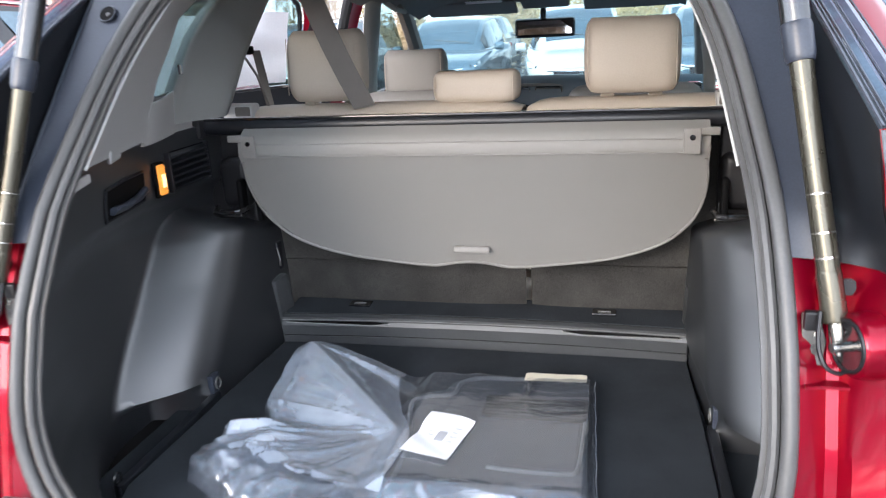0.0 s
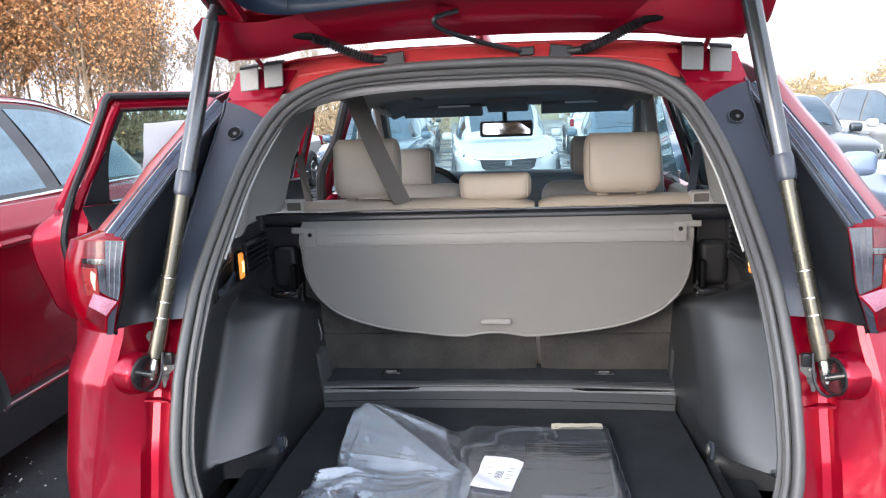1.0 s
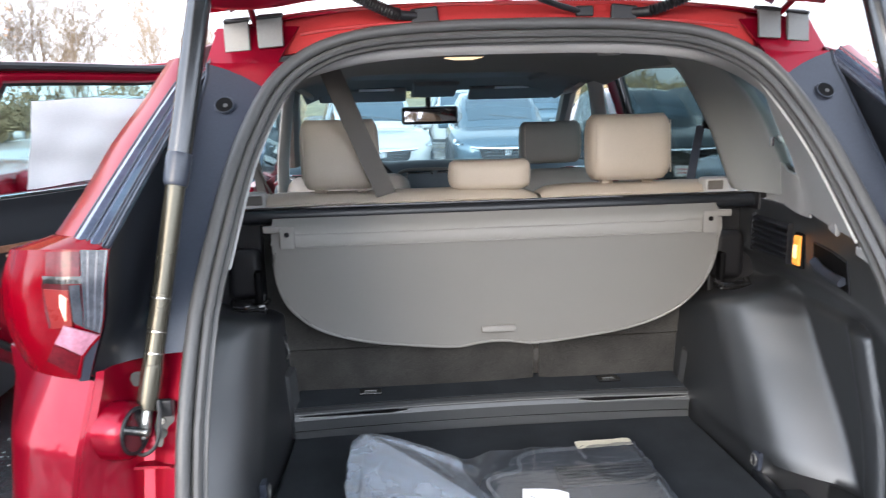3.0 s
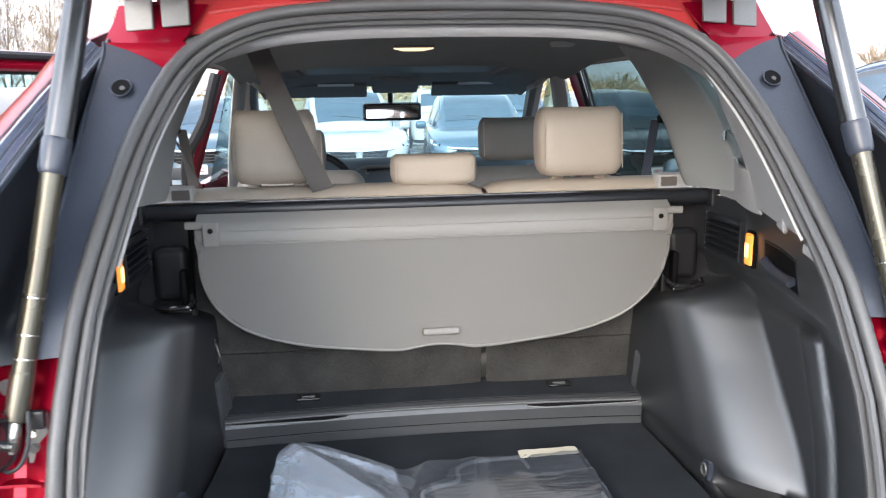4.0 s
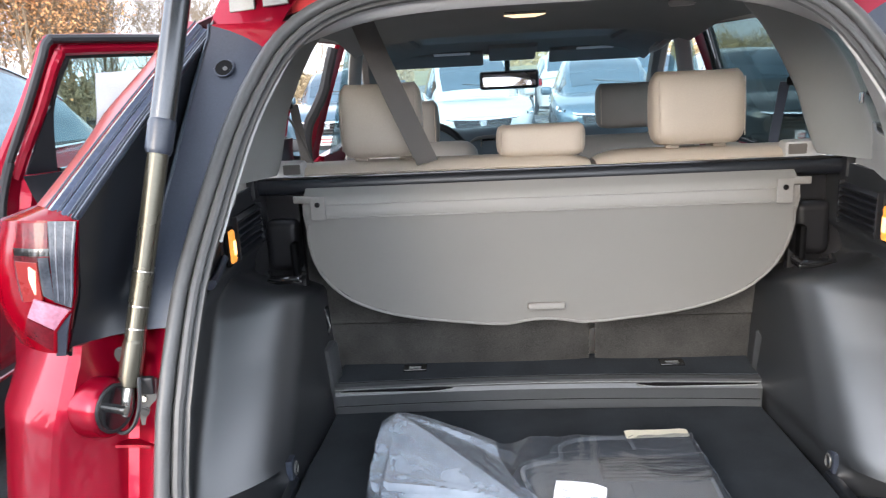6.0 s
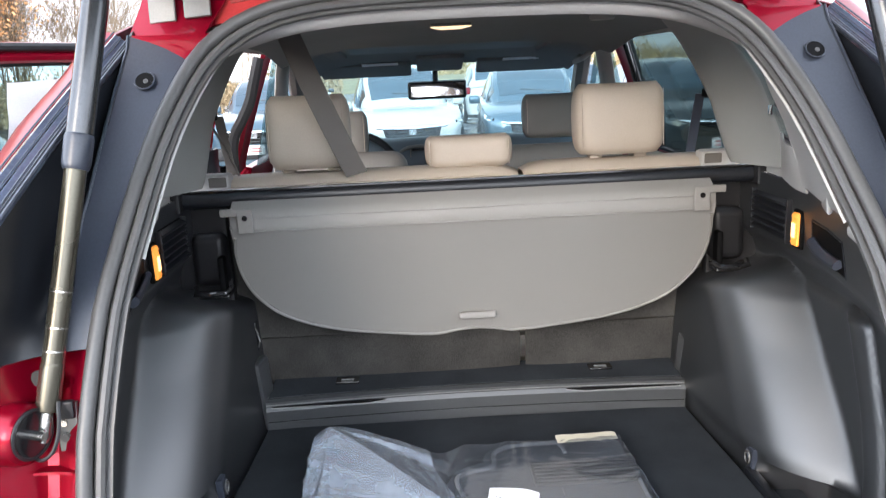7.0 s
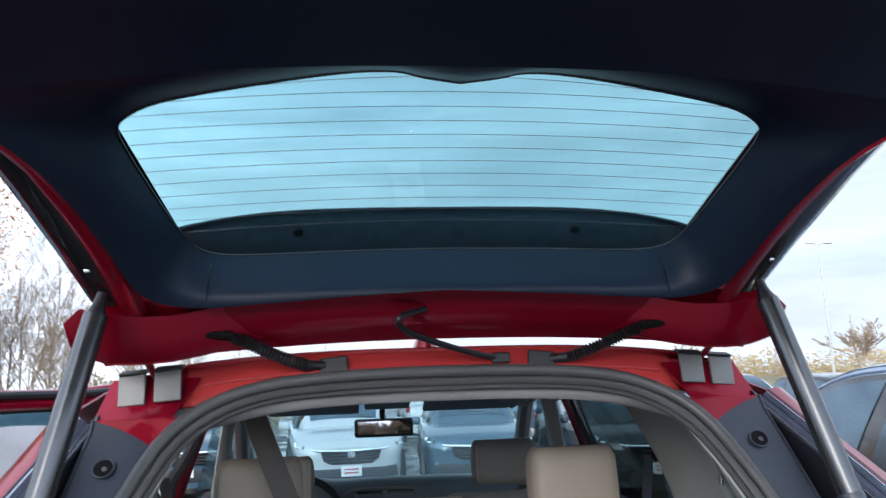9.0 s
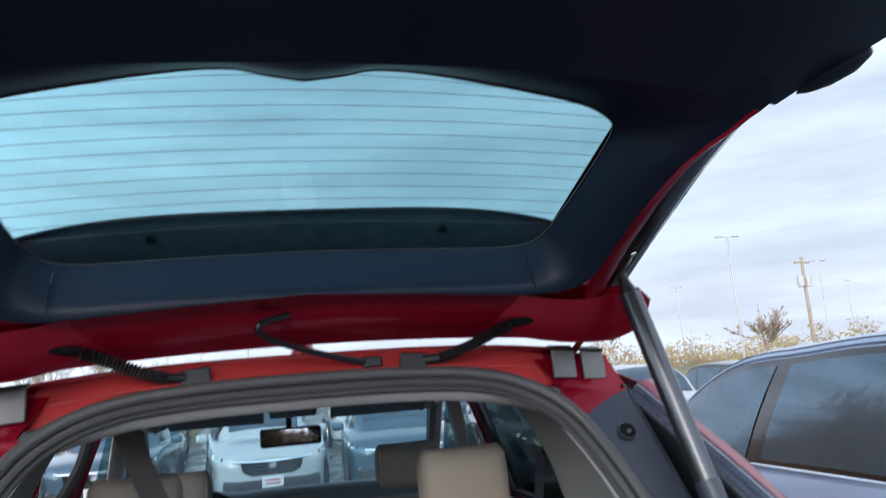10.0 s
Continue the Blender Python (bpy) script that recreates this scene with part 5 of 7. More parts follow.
part("hood", grid([[(0.86 * u, y, z - 0.05 * u * u) for u in [-1 + 0.2 * j for j in range(11)]] for y, z in ((3.72, 1.02), (4.0, 0.99), (4.25, 0.92), (4.40, 0.80), (4.44, 0.5))], thick=-0.005), RED, suv)
part("underbody", rbox((0, 2.3, 0.27), (1.62, 4.1, 0.06), 0.02), CLAD, suv)
part("cabin_floor", rbox((0, 2.35, 0.44), (1.5, 2.6, 0.04), 0.01), CARPET, suv)
bump = grid([[(0.70 * u, y - 0.02 * (1 - u * u), z) for u in [-1 + 0.1 * j for j in range(21)]] for y, z in ((0.03, 0.632), (-0.03, 0.622), (-0.06, 0.58), (-0.065, 0.45), (-0.02, 0.32))], thick=-0.005)
part("rear_bumper", bump, RED, suv, "red rear bumper")
for s in (1, -1):
    for y in (0.86, 3.52):
        w = part("wheel", tube([(s * 0.76, y, 0.35), (s * 0.90, y, 0.35)], 0.24, 28), STEEL, suv)
        part("tyre", tube([(s * 0.82, y + 0.29 * math.cos(a), 0.35 + 0.29 * math.sin(a)) for a in [k * math.tau / 28 for k in range(28)]], 0.06, 10, True, None, True, 1.6), TYRE, w)
# right rear door, shut
part("rear_door", grid([[((0.915 - 0.05 * ease(0.8, 1.15, z)), y, z) for y in (1.28, 1.7, 2.16)] for z in (0.42, 0.6, 0.8, 1.0, 1.16)], thick=0.03), RED, suv)
part("door_card", rbox((0.735, 1.72, 0.95), (0.07, 0.85, 0.46), 0.03), LEATHER, suv)
rw = part("rear_window", prism([(0.845, 1.25, 1.16), (0.845, 2.15, 1.16), (0.705, 2.15, 1.585), (0.70, 1.42, 1.585)], (0.004, 0, 0)), PRIVACY, suv)
rw.visible_shadow = False
part("window_surround", tube([(0.84, 1.25, 1.16), (0.84, 2.17, 1.16), (0.69, 2.17, 1.59), (0.685, 1.42, 1.59)], 0.011, 6, True), GLOSSBLACK, suv)

# ---- struts, boots, wire ----
for s in (1, -1):
    lo, hi = Vector((s * 0.625, 0.140, 1.062)), Vector((s * 0.525, 0.352, 1.752))
    st = part("tailgate_strut", tube([lo.lerp(hi, f) for f in (0.50, 0.7, 0.97)], 0.0180, 16), STRUT, suv, "telescopic tailgate strut, dark tube over a steel rod")
    part("strut_rod", tube([lo.lerp(hi, f) for f in (0.04, 0.3, 0.53)], 0.0145, 16), BRASSY, st, "worn steel strut rod")
    part("strut_collar", tube([lo.lerp(hi, f) for f in (0.475, 0.485, 0.535, 0.545)], [0.0165, 0.019, 0.0195, 0.0175], 16), BLACKSAT, st)
    for f in (0.137, 0.180, 0.247):
        part("rod_ring", tube([lo.lerp(hi, f - 0.0014), lo.lerp(hi, f + 0.0014)], 0.0152, 16), STEEL, st)
    part("ball_socket", tube([lo.lerp(hi, f) for f in (0.026, 0.030, 0.11, 0.115)], [0.0135, 0.0156, 0.0156, 0.0145], 16), BRASSY, st)
    part("ball_joint", tube([lo.lerp(hi, f) for f in (-0.030, -0.015, 0.01, 0.028)], [0.006, 0.009, 0.009, 0.008], 12), STEEL, st)
    part("strut_tip", tube([lo.lerp(hi, 0.965), lo.lerp(hi, 1.0), lo.lerp(hi, 1.02)], [0.016, 0.009, 0.008], 10), BLACK, st)
    part("strut_cable", tube(smooth_line(mirrored([(0.604, 0.142, 1.095), (0.600, 0.124, 1.062), (0.606, 0.112, 1.038), (0.622, 0.112, 1.027), (0.640, 0.122, 1.028)], s), 16), 0.0028, 6), BOOT, st)
    pts = smooth_line(mirrored([(0.350, 0.444, 1.702), (0.320, 0.452, 1.690), (0.280, 0.475, 1.671), (0.235, 0.502, 1.655), (0.20, 0.515, 1.652)], s), 70)
    bt = part("cable_boot", tube(pts, [0.0092 + 0.0022 * (1 if k % 2 else -1) if 4 < k < 54 else 0.0088 for k in range(70)], 12), BOOT, suv, "corrugated black rubber cable boot")
    part("boot_base", rbox((s * 0.184, 0.512, 1.652), (0.050, 0.008, 0.030), 0.012, pose(0, 0, 0, -10, s * 6), seg=4), BOOT, bt, "dark rubber mounting plate")
    part("boot_end", rbox((s * 0.380, 0.444, 1.706), (0.080, 0.024, 0.015), 0.007, pose(0, 0, 0, 0, -s * 6)), DEEP, bt)
    part("boot_tail", tube(mirrored([(0.412, 0.446, 1.704), (0.440, 0.450, 1.701), (0.470, 0.452, 1.700)], s), [0.007, 0.006, 0.003], 8), BOOT, bt)
part("washer_hose", tube(smooth_line([(-0.03, 0.425, 1.738), (-0.075, 0.40, 1.722), (-0.06, 0.42, 1.700), (0.03, 0.48, 1.672), (0.105, 0.515, 1.655)], 24), 0.0055, 8), BLACK, suv)
part("hose_grommet", rbox((0.110, 0.512, 1.656), (0.034, 0.008, 0.020), 0.009, pose(0, 0, 0, -10), seg=4), BOOT, suv)

# ---- tailgate ----
G0, GU, GN = Vector((0, 0.405, 1.840)), Vector((0, -0.824, 0.566)), Vector((0, -0.566, -0.824))


def G(x, u, w=0.0):
    return G0 + Vector((x, 0, 0)) + GU * u + GN * w


# outline of the glass as seen from inside, half of it, from the hinge end round
GLASS_HALF = [(0.0, -0.004), (0.18, -0.008), (0.30, -0.013), (0.365, -0.010), (0.400, 0.010), (0.422, 0.058), (0.445, 0.135), (0.463, 0.205), (0.466, 0.235), (0.452, 0.256), (0.40, 0.282), (0.28, 0.309), (0.16, 0.330), (0.09, 0.334), (0.05, 0.325), (0.0, 0.317)]
# and the outer border of its trim, point for point
TRIM_HALF = [(0.0, -0.010), (0.18, -0.024), (0.30, -0.036), (0.40, -0.041), (0.465, -0.014), (0.493, 0.062), (0.518, 0.15), (0.552, 0.238), (0.605, 0.300), (0.64, 0.355), (0.56, 0.42), (0.40, 0.452), (0.24, 0.462), (0.14, 0.462), (0.07, 0.462), (0.0, 0.462)]
half = [Vector((p.x, p.y, 0)) for p in smooth_line([(x, u, 0) for x, u in GLASS_HALF], 61)]
ohalf = [Vector((p.x, p.y, 0.088)) for p in smooth_line([(x, u, 0) for x, u in TRIM_HALF], 61)]
ring = half + [Vector((-p.x, p.y, 0)) for p in half[-2:0:-1]]
oring = ohalf + [Vector((-p.x, p.y, p.z)) for p in ohalf[-2:0:-1]]
gate = part("tailgate_trim", bmesh.new(), GATETRIM, suv, "raised tailgate lined with dark plastic trim round the rear window")


def gate_half(u):
    return lerp_table([(-0.10, 0.510), (0.0, 0.530), (0.14, 0.565), (0.2, 0.590), (0.30, 0.642), (0.40, 0.712), (0.50, 0.765), (0.62, 0.785), (0.85, 0.76), (1.02, 0.66)], u)


edge = oring
rows = [[G(p.x, p.y, 0.0) for p in ring]]
for f in (0.06, 0.15, 0.3, 0.5, 0.75, 1.0):
    rows.append([G(*(Vector((p.x, p.y, 0)).lerp(e, f) + Vector((0, 0, 0.028 * math.sin(math.pi * min(1, f * 1.0)))))) for p, e in zip(ring, edge)])
bm = grid(rows, closed_u=True)
# lower half of the gate, beyond the glass
rows = []
N = 31
for k in range(14):
    f = k / 13
    u = 0.40 + 0.62 * f
    hw = lerp_table([(0.33, 0.662), (0.40, 0.715), (0.455, 0.758), (0.52, 0.783), (0.62, 0.79), (0.85, 0.755), (1.02, 0.655)], u - 0.07 * (1 - f))
    row = []
    for j in range(N):
        q = -1 + 2 * j / (N - 1)
        dip = 0.075 * (1 - ease(0.0, 0.25, f)) * (1 - ease(0.35, 0.75, abs(q)))
        row.append(G(hw * q, u - 0.07 * (1 - f) * abs(q) ** 2.5, 0.095 + 0.33 * f ** 1.5 - 0.02 * abs(q) ** 4 - 0.02 * dip))
    rows.append(row)
grid(rows, bm=bm)
bmesh.ops.recalc_face_normals(bm, faces=bm.faces[:])
bm.to_mesh(gate.data)
bm.free()
gate.data.shade_smooth()
gate.data.set_sharp_from_angle(angle=radians(50))
gg = part("rear_window_glass", prism([G(p.x * 1.03, 0.16 + (p.y - 0.16) * (1.08 if p.y > 0.16 else 1.45), -0.012) for p in ring], GN * -0.004), GATEGLASS, gate, "tinted heated rear window")
gg.visible_shadow = False
for k in range(12):
    u = 0.035 + 0.0245 * k
    hw = lerp_table([(0.0, 0.40), (0.13, 0.445), (0.235, 0.466), (0.256, 0.45), (0.282, 0.40), (0.309, 0.28)], u)
    part("heater_line", tube([G(hw * q, u - 0.006 + 0.022 * (1 - q * q), -0.010) for q in [-1 + 0.1 * j for j in range(21)]], 0.00045, 4), RUBBER, gg)
for s in (1, -1):
    part("ceramic_border", grid([[G(s * (0.415 + 0.055 * f), 0.02 + 0.22 * f, -0.009), G(s * (0.430 + 0.055 * f), 0.02 + 0.22 * f, -0.009)] for f in (0, 0.25, 0.5, 0.75, 1.0)], thick=0.001), GLOSSBLACK, gg)
for s in (1, -1):
    part("trim_seam", tube([G(s * 0.372, -0.006, 0.022), G(s * 0.374, -0.014, 0.056), G(s * 0.376, -0.026, 0.088)], 0.0010, 5), GLOSSBLACK, gate)
    part("spoiler_plug", disc(G(s * 0.24, -0.012, -0.050), GN, 0.008, 0.006, 14), BOOT, gate)
part("glass_edge", tube([G(p.x, p.y, 0.001) for p in ring], 0.0016, 6, True), STRUT, gg)
# spoiler above the glass
rows = []
for y, w in ((-0.24, -0.05), (-0.12, -0.085), (-0.01, -0.085), (0.024, -0.07), (-0.02, -0.055), (-0.17, -0.045)):
    rows.append([G(0.56 * q, y - 0.085 * abs(q) ** 4, w + 0.02 * abs(q) ** 3) for q in [-1 + 0.08 * j for j in range(26)]])
part("spoiler", grid(rows, closed_v=True), SPOILER, gate, "black spoiler over the rear window, lightened for glare on the glass")
part("spoiler_edge", tube([G(0.55 * q, 0.023 - 0.085 * abs(q) ** 4, -0.068 + 0.02 * abs(q) ** 3) for q in [-1 + 0.08 * j for j in range(26)]], 0.003, 6), BLACKSAT, gate)
for s in (1, -1):
    ends = [[(0.44, 0.452, 1.668), (0.50, 0.452, 1.664), (0.545, 0.450, 1.668), (0.572, 0.446, 1.682), (0.580, 0.440, 1.704)],
            [(0.44, 0.436, 1.672), (0.50, 0.432, 1.668), (0.550, 0.428, 1.672), (0.582, 0.424, 1.688), (0.590, 0.420, 1.710)],
            [(0.44, 0.424, 1.700), (0.50, 0.416, 1.700), (0.552, 0.410, 1.704), (0.584, 0.408, 1.714), (0.592, 0.406, 1.728)],
            [(0.44, 0.412, 1.735), (0.50, 0.402, 1.736), (0.535, 0.396, 1.740), (0.558, 0.394, 1.744), (0.566, 0.392, 1.748)]]
    part("spoiler_end", grid([[tuple(p) for p in smooth_line(mirrored(r, s), 13)] for r in [[(0.30, r[0][1] + 0.030, r[0][2] + 0.030), (0.38, r[0][1] + 0.012, r[0][2] + 0.012)] + r for r in ends]], thick=0.004), RED, gate, "rounded red end of the gate's upper corner", 60)
# red frame of the gate at the hinge end and up the sides
rows = []
XS = [-0.56 + 0.056 * j for j in range(21)]
for y, z, drop in ((0.430, 1.800, 0.0), (0.416, 1.768, 0.010), (0.430, 1.745, 0.018), (0.450, 1.7205, 0.028), (0.455, 1.7165, 0.030), (0.486, 1.6955, 0.030), (0.492, 1.697, 0.030), (0.51, 1.73, 0.03)):
    rows.append([(x, y + 0.012 * (x / 0.56) ** 2, z - drop * (abs(x) / 0.56) ** 2.2) for x in XS])
part("gate_frame", grid(rows, thick=-0.004), RED, gate, "red painted tailgate frame")
for s in (1, -1):
    red, dark, bead = [], [], []
    for k in range(26):
        u = -0.055 + 0.805 * k / 25
        sink = 0.30 * max(0.0, u - 0.42) ** 1.4
        b = lerp_table([(-0.055, 0.478), (0.0, 0.483), (0.068, 0.496), (0.15, 0.518), (0.225, 0.546), (0.26, 0.568), (0.30, 0.604), (0.355, 0.64), (0.42, 0.675), (0.50, 0.715), (0.62, 0.745), (0.75, 0.742)], u)
        j = b + lerp_table([(-0.055, 0.034), (0.02, 0.033), (0.10, 0.031), (0.20, 0.026), (0.25, 0.018), (0.31, 0.004), (0.75, 0.004)], u)
        o = lerp_table([(-0.06, 0.570), (0.04, 0.588), (0.12, 0.605), (0.20, 0.622), (0.30, 0.655), (0.40, 0.715), (0.50, 0.766), (0.62, 0.786), (0.75, 0.775)], u)
        red.append([G(s * x, u, w + sink) for x, w in ((b - 0.006, 0.080), (b, 0.088), (b + 0.4 * (j - b), 0.086), (b + 0.8 * (j - b), 0.076), (j, 0.070), (j + 0.002, 0.050))])
        dark.append([G(s * x, u - d, w + sink) for x, d, w in ((j + 0.001, 0, 0.056), (j + 0.002, 0, 0.068), (j + 0.5 * (o - j), 0.004, 0.064), (o - 0.008, 0.008, 0.052), (o, 0.010, 0.038), (o, 0.012, -0.005))])
        bead.append(G(s * (j + 0.0015), u, 0.0705 + sink))
    part("gate_side_frame", grid(red[:13], thick=0.003), RED, gate, "slim red painted side frame", 40)
    part("gate_side_garnish", grid(dark, thick=0.003), GLOSSBLACK, gate, "gloss black garnish along the gate's side", 40)
    part("garnish_bead", tube(bead, 0.0012, 6), STRUT, gate)
    part("garnish_clip", rbox(G(s * 0.545, 0.022, 0.064), (0.010, 0.008, 0.006), 0.002), STEEL, gate)
for s in (1, -1):
    pod = grid([[G(s * (0.688 + 0.072 * f + r * 0.6 * math.cos(a)), 0.350 + 0.078 * f + r * 0.35 * math.cos(a), 0.075 + r * math.sin(a)) for a in [k * math.tau / 16 for k in range(16)]] for f, r in ((0.0, 0.002), (0.12, 0.012), (0.35, 0.022), (0.65, 0.026), (0.9, 0.018), (1.0, 0.002))], closed_u=True)
    part("gate_lamp_pod", pod, BLACKSAT, gate, "rounded black back of the gate's lamp", 60)
# outer skin over the gate
rows = []
for k in range(16):
    f = k / 15
    u = -0.18 + 1.20 * f
    hw = gate_half(u) - (0.045 if u > 0.36 else 0.005)
    rows.append((u, hw, f))
skin = bmesh.new()
for s in (1, -1):
    grid([[G(s * (0.46 + 0.05 * f2 + (gate_half(-0.10 + 0.55 * f2) - 0.46 - 0.05 * f2) * j / 3), -0.10 + 0.55 * f2, -0.02 + 0.03 * j / 3) for j in range(4)] for f2 in (0, 0.25, 0.5, 0.75, 1)], bm=skin)
grid([[G(hw * q, u, -0.02 + 0.32 * max(0, (f - 0.45) / 0.55) ** 1.5) for q in [-1 + 0.1 * j for j in range(21)]] for u, hw, f in rows if u > 0.36], bm=skin)
bmesh.ops.recalc_face_normals(skin, faces=skin.faces[:])
bmesh.ops.solidify(skin, geom=skin.faces[:], thickness=0.004)
part("gate_skin", skin, RED, gate)

# ---- left rear door, standing open ----
HINGE, SWING = Vector((-0.91, 2.22, 0)), 33.0


def D(l, z, d=0.0):
    """A point of the open door: l along it from the hinge, z up, d out of its inner face."""
    a = radians(SWING)
    along, out = Vector((-math.sin(a), -math.cos(a), 0)), Vector((math.cos(a), -math.sin(a), 0))
    lean = 0.10 * ease(1.15, 1.62, z)
    return HINGE + along * l + out * (d + lean) + Vector((0, 0, z))


door = thing("rear_door", tuple(D(0.1, 0.3)), "open red rear car door with black trim and a paper sheet on its glass", "car door")
DOOR_END = [(0.36, 0.66), (0.5, 0.74), (0.69, 0.912), (0.734, 0.972), (0.80, 1.10), (0.87, 1.160), (1.044, 1.210), (1.116, 1.219), (1.16, 1.203), (1.207, 1.140), (1.236, 1.112)]
DOOR_SEAL = [(0.50, 0.69), (0.69, 0.85), (0.764, 0.948), (0.839, 1.037), (0.90, 1.085), (0.975, 1.119), (1.05, 1.134), (1.124, 1.139), (1.20, 1.121), (1.277, 1.097)]
rows = []
for z in [0.36 + 0.875 * k / 40 for k in range(41)]:
    end, rim = lerp_table(DOOR_END, z), lerp_table(DOOR_SEAL, z)
    rows.append([D(end * f, z, -0.13 - 0.03 * math.sin(z * 3)) for f in (0, 0.33, 0.66, 0.9, 0.985)] + [D(end, z, -0.105), D(end, z, -0.085), D(end + 0.35 * (rim - end), z, -0.062), D(rim + 0.012, z, -0.040), D(rim, z, -0.026), D(rim - 0.02, z, -0.022), D(rim - 0.05, z, -0.020), D(rim - 0.075, z, 0.0), D(rim - 0.14, z, 0.0)])
part("door_shell", grid(rows, thick=0.004), RED, door, "red painted door shell", 34)
CARD_END = [(0.45, 0.60), (0.65, 0.74), (0.80, 0.88), (0.897, 0.945), (0.961, 0.968), (1.154, 1.045), (1.235, 1.072)]
rows = []
for z in (0.45, 0.55, 0.65, 0.75, 0.85, 0.9, 0.95, 1.0, 1.05, 1.08, 1.13, 1.17, 1.2, 1.235):
    end = lerp_table(CARD_END, z)
    bulge = 0.02 + 0.025 * ease(0.75, 0.95, z) * ease(1.22, 1.1, z)
    rows.append([D(0.02 + (end - 0.02) * f, z, bulge * (1 if 0 < f < 1 else 0.2)) for f in (0, 0.04, 0.5, 0.95, 1.0)])
card = part("door_card", grid(rows, thick=0.004), BLACK, door, "black and beige inner door card")
part("beige_insert", grid([[D(0.15 + (lerp_table(CARD_END, z) - 0.045 - 0.15) * f, z, 0.052) for f in (0, 0.5, 1)] for z in (0.86, 0.90, 0.95, 1.0, 1.05, 1.075)], thick=0.004), LEATHER, card)
part("wood_strip", grid([[D(0.10 + 0.90 * f, z, 0.058) for f in (0, 0.5, 1)] for z in (1.084, 1.104)], thick=0.003), mat("brown_wood_veneer", (0.20, 0.10, 0.06), 0.35, 0, 0.3, 12, 90, 0.1), card)
part("armrest", tube(smooth_line([tuple(D(l, z, d)) for l, z, d in ((0.30, 0.90, 0.06), (0.45, 0.93, 0.085), (0.65, 0.94, 0.085), (0.80, 0.93, 0.06))], 12), 0.030, 10), BLACK, card)
FR = [(0.02, 1.24), (0.02, 1.60), (0.45, 1.612), (0.88, 1.613), (0.945, 1.602), (0.975, 1.54), (1.025, 1.42), (1.080, 1.30), (1.118, 1.225)]
SR = [(0.05, 1.30), (0.05, 1.60), (0.45, 1.617), (0.90, 1.619), (0.966, 1.612), (0.992, 1.56), (1.036, 1.444), (1.097, 1.277), (1.120, 1.21)]
part("window_frame", tube(smooth_line([tuple(D(l, z, -0.062)) for l, z in FR], 48), 0.024, 8), RED, door)
part("frame_seal", tube(smooth_line([tuple(D(l, z, -0.018)) for l, z in SR], 48), 0.0135, 8), BOOT, door)
part("inner_frame", tube(smooth_line([tuple(D(l, z, -0.030)) for l, z in ((0.06, 1.24), (0.06, 1.575), (0.45, 1.588), (0.88, 1.588), (0.935, 1.570), (0.995, 1.42), (1.045, 1.30), (1.075, 1.225))], 40), 0.0165, 8), RED, door)
part("glass_channel", tube(smooth_line([tuple(D(l, z, -0.040)) for l, z in ((0.09, 1.24), (0.09, 1.565), (0.45, 1.572), (0.87, 1.572), (0.912, 1.555), (0.962, 1.42), (0.958, 1.24))], 40), 0.010, 6), BOOT, door)
part("sail_panel", prism([tuple(D(l, z, -0.03)) for l, z in ((0.958, 1.232), (1.052, 1.232), (0.995, 1.38), (0.972, 1.43))], tuple(D(0, 0, 0.012) - D(0, 0, 0))), BLACK, door)
part("belt_weatherstrip", tube([D(0.05, 1.238, 0.004), D(0.96, 1.238, 0.004)], 0.008, 6), CHROME, door)
dg = part("door_glass", prism([tuple(D(l, z, -0.055)) for l, z in ((0.05, 1.235), (0.05, 1.58), (0.90, 1.58), (0.965, 1.42), (0.962, 1.235))], tuple(D(0, 0, -0.004) - D(0, 0, 0))), SIDEGLASS, door)
dg.visible_shadow = False
latch = part("latch_plate", rbox(D(1.040, 0.952, -0.018), (0.050, 0.012, 0.030), 0.003, pose(0, 0, 0, 0, -20, 90 - SWING)), BOOT, door)
part("latch_frame", tube([D(1.018, 0.958, -0.012), D(1.026, 0.940, -0.012), D(1.052, 0.948, -0.012), D(1.062, 0.966, -0.012)], 0.0032, 6), CHROME, latch)
for l, z in ((1.058, 1.000), (0.990, 0.905), (0.985, 0.846), (1.045, 0.925)):
    part("screw", disc(D(l, z, -0.016), D(0, 0, 1) - D(0, 0, 0), 0.008, 0.008, 12), STEEL, door)
part("door_seal", tube(smooth_line([tuple(D(l, z, -0.012)) for z, l in DOOR_SEAL], 40), 0.0125, 8), BOOT, door, "black rubber door seal")
# paper on the glass
rows = []
for k in range(12):
    z = 1.250 + (1.523 - 1.250) * k / 11
    rows.append([D(0.12 + (0.818 - 0.12) * j / 16, z + 0.004 * math.sin(j * 0.7), -0.044 + 0.0035 * math.sin(j * 1.1 + k * 0.5) + 0.003 * math.sin(k * 1.3 - j * 0.4)) for j in range(17)])
tagged(part("paper_sheet", grid(rows, thick=0.0006), WHITEPAPER), "creased white paper sheet stuck inside the door window", "paper")
# check strap
part("check_strap", tube([(-0.80, 2.18, 1.15), D(0.12, 0.98, 0.0)], 0.010, 6), RED, door)

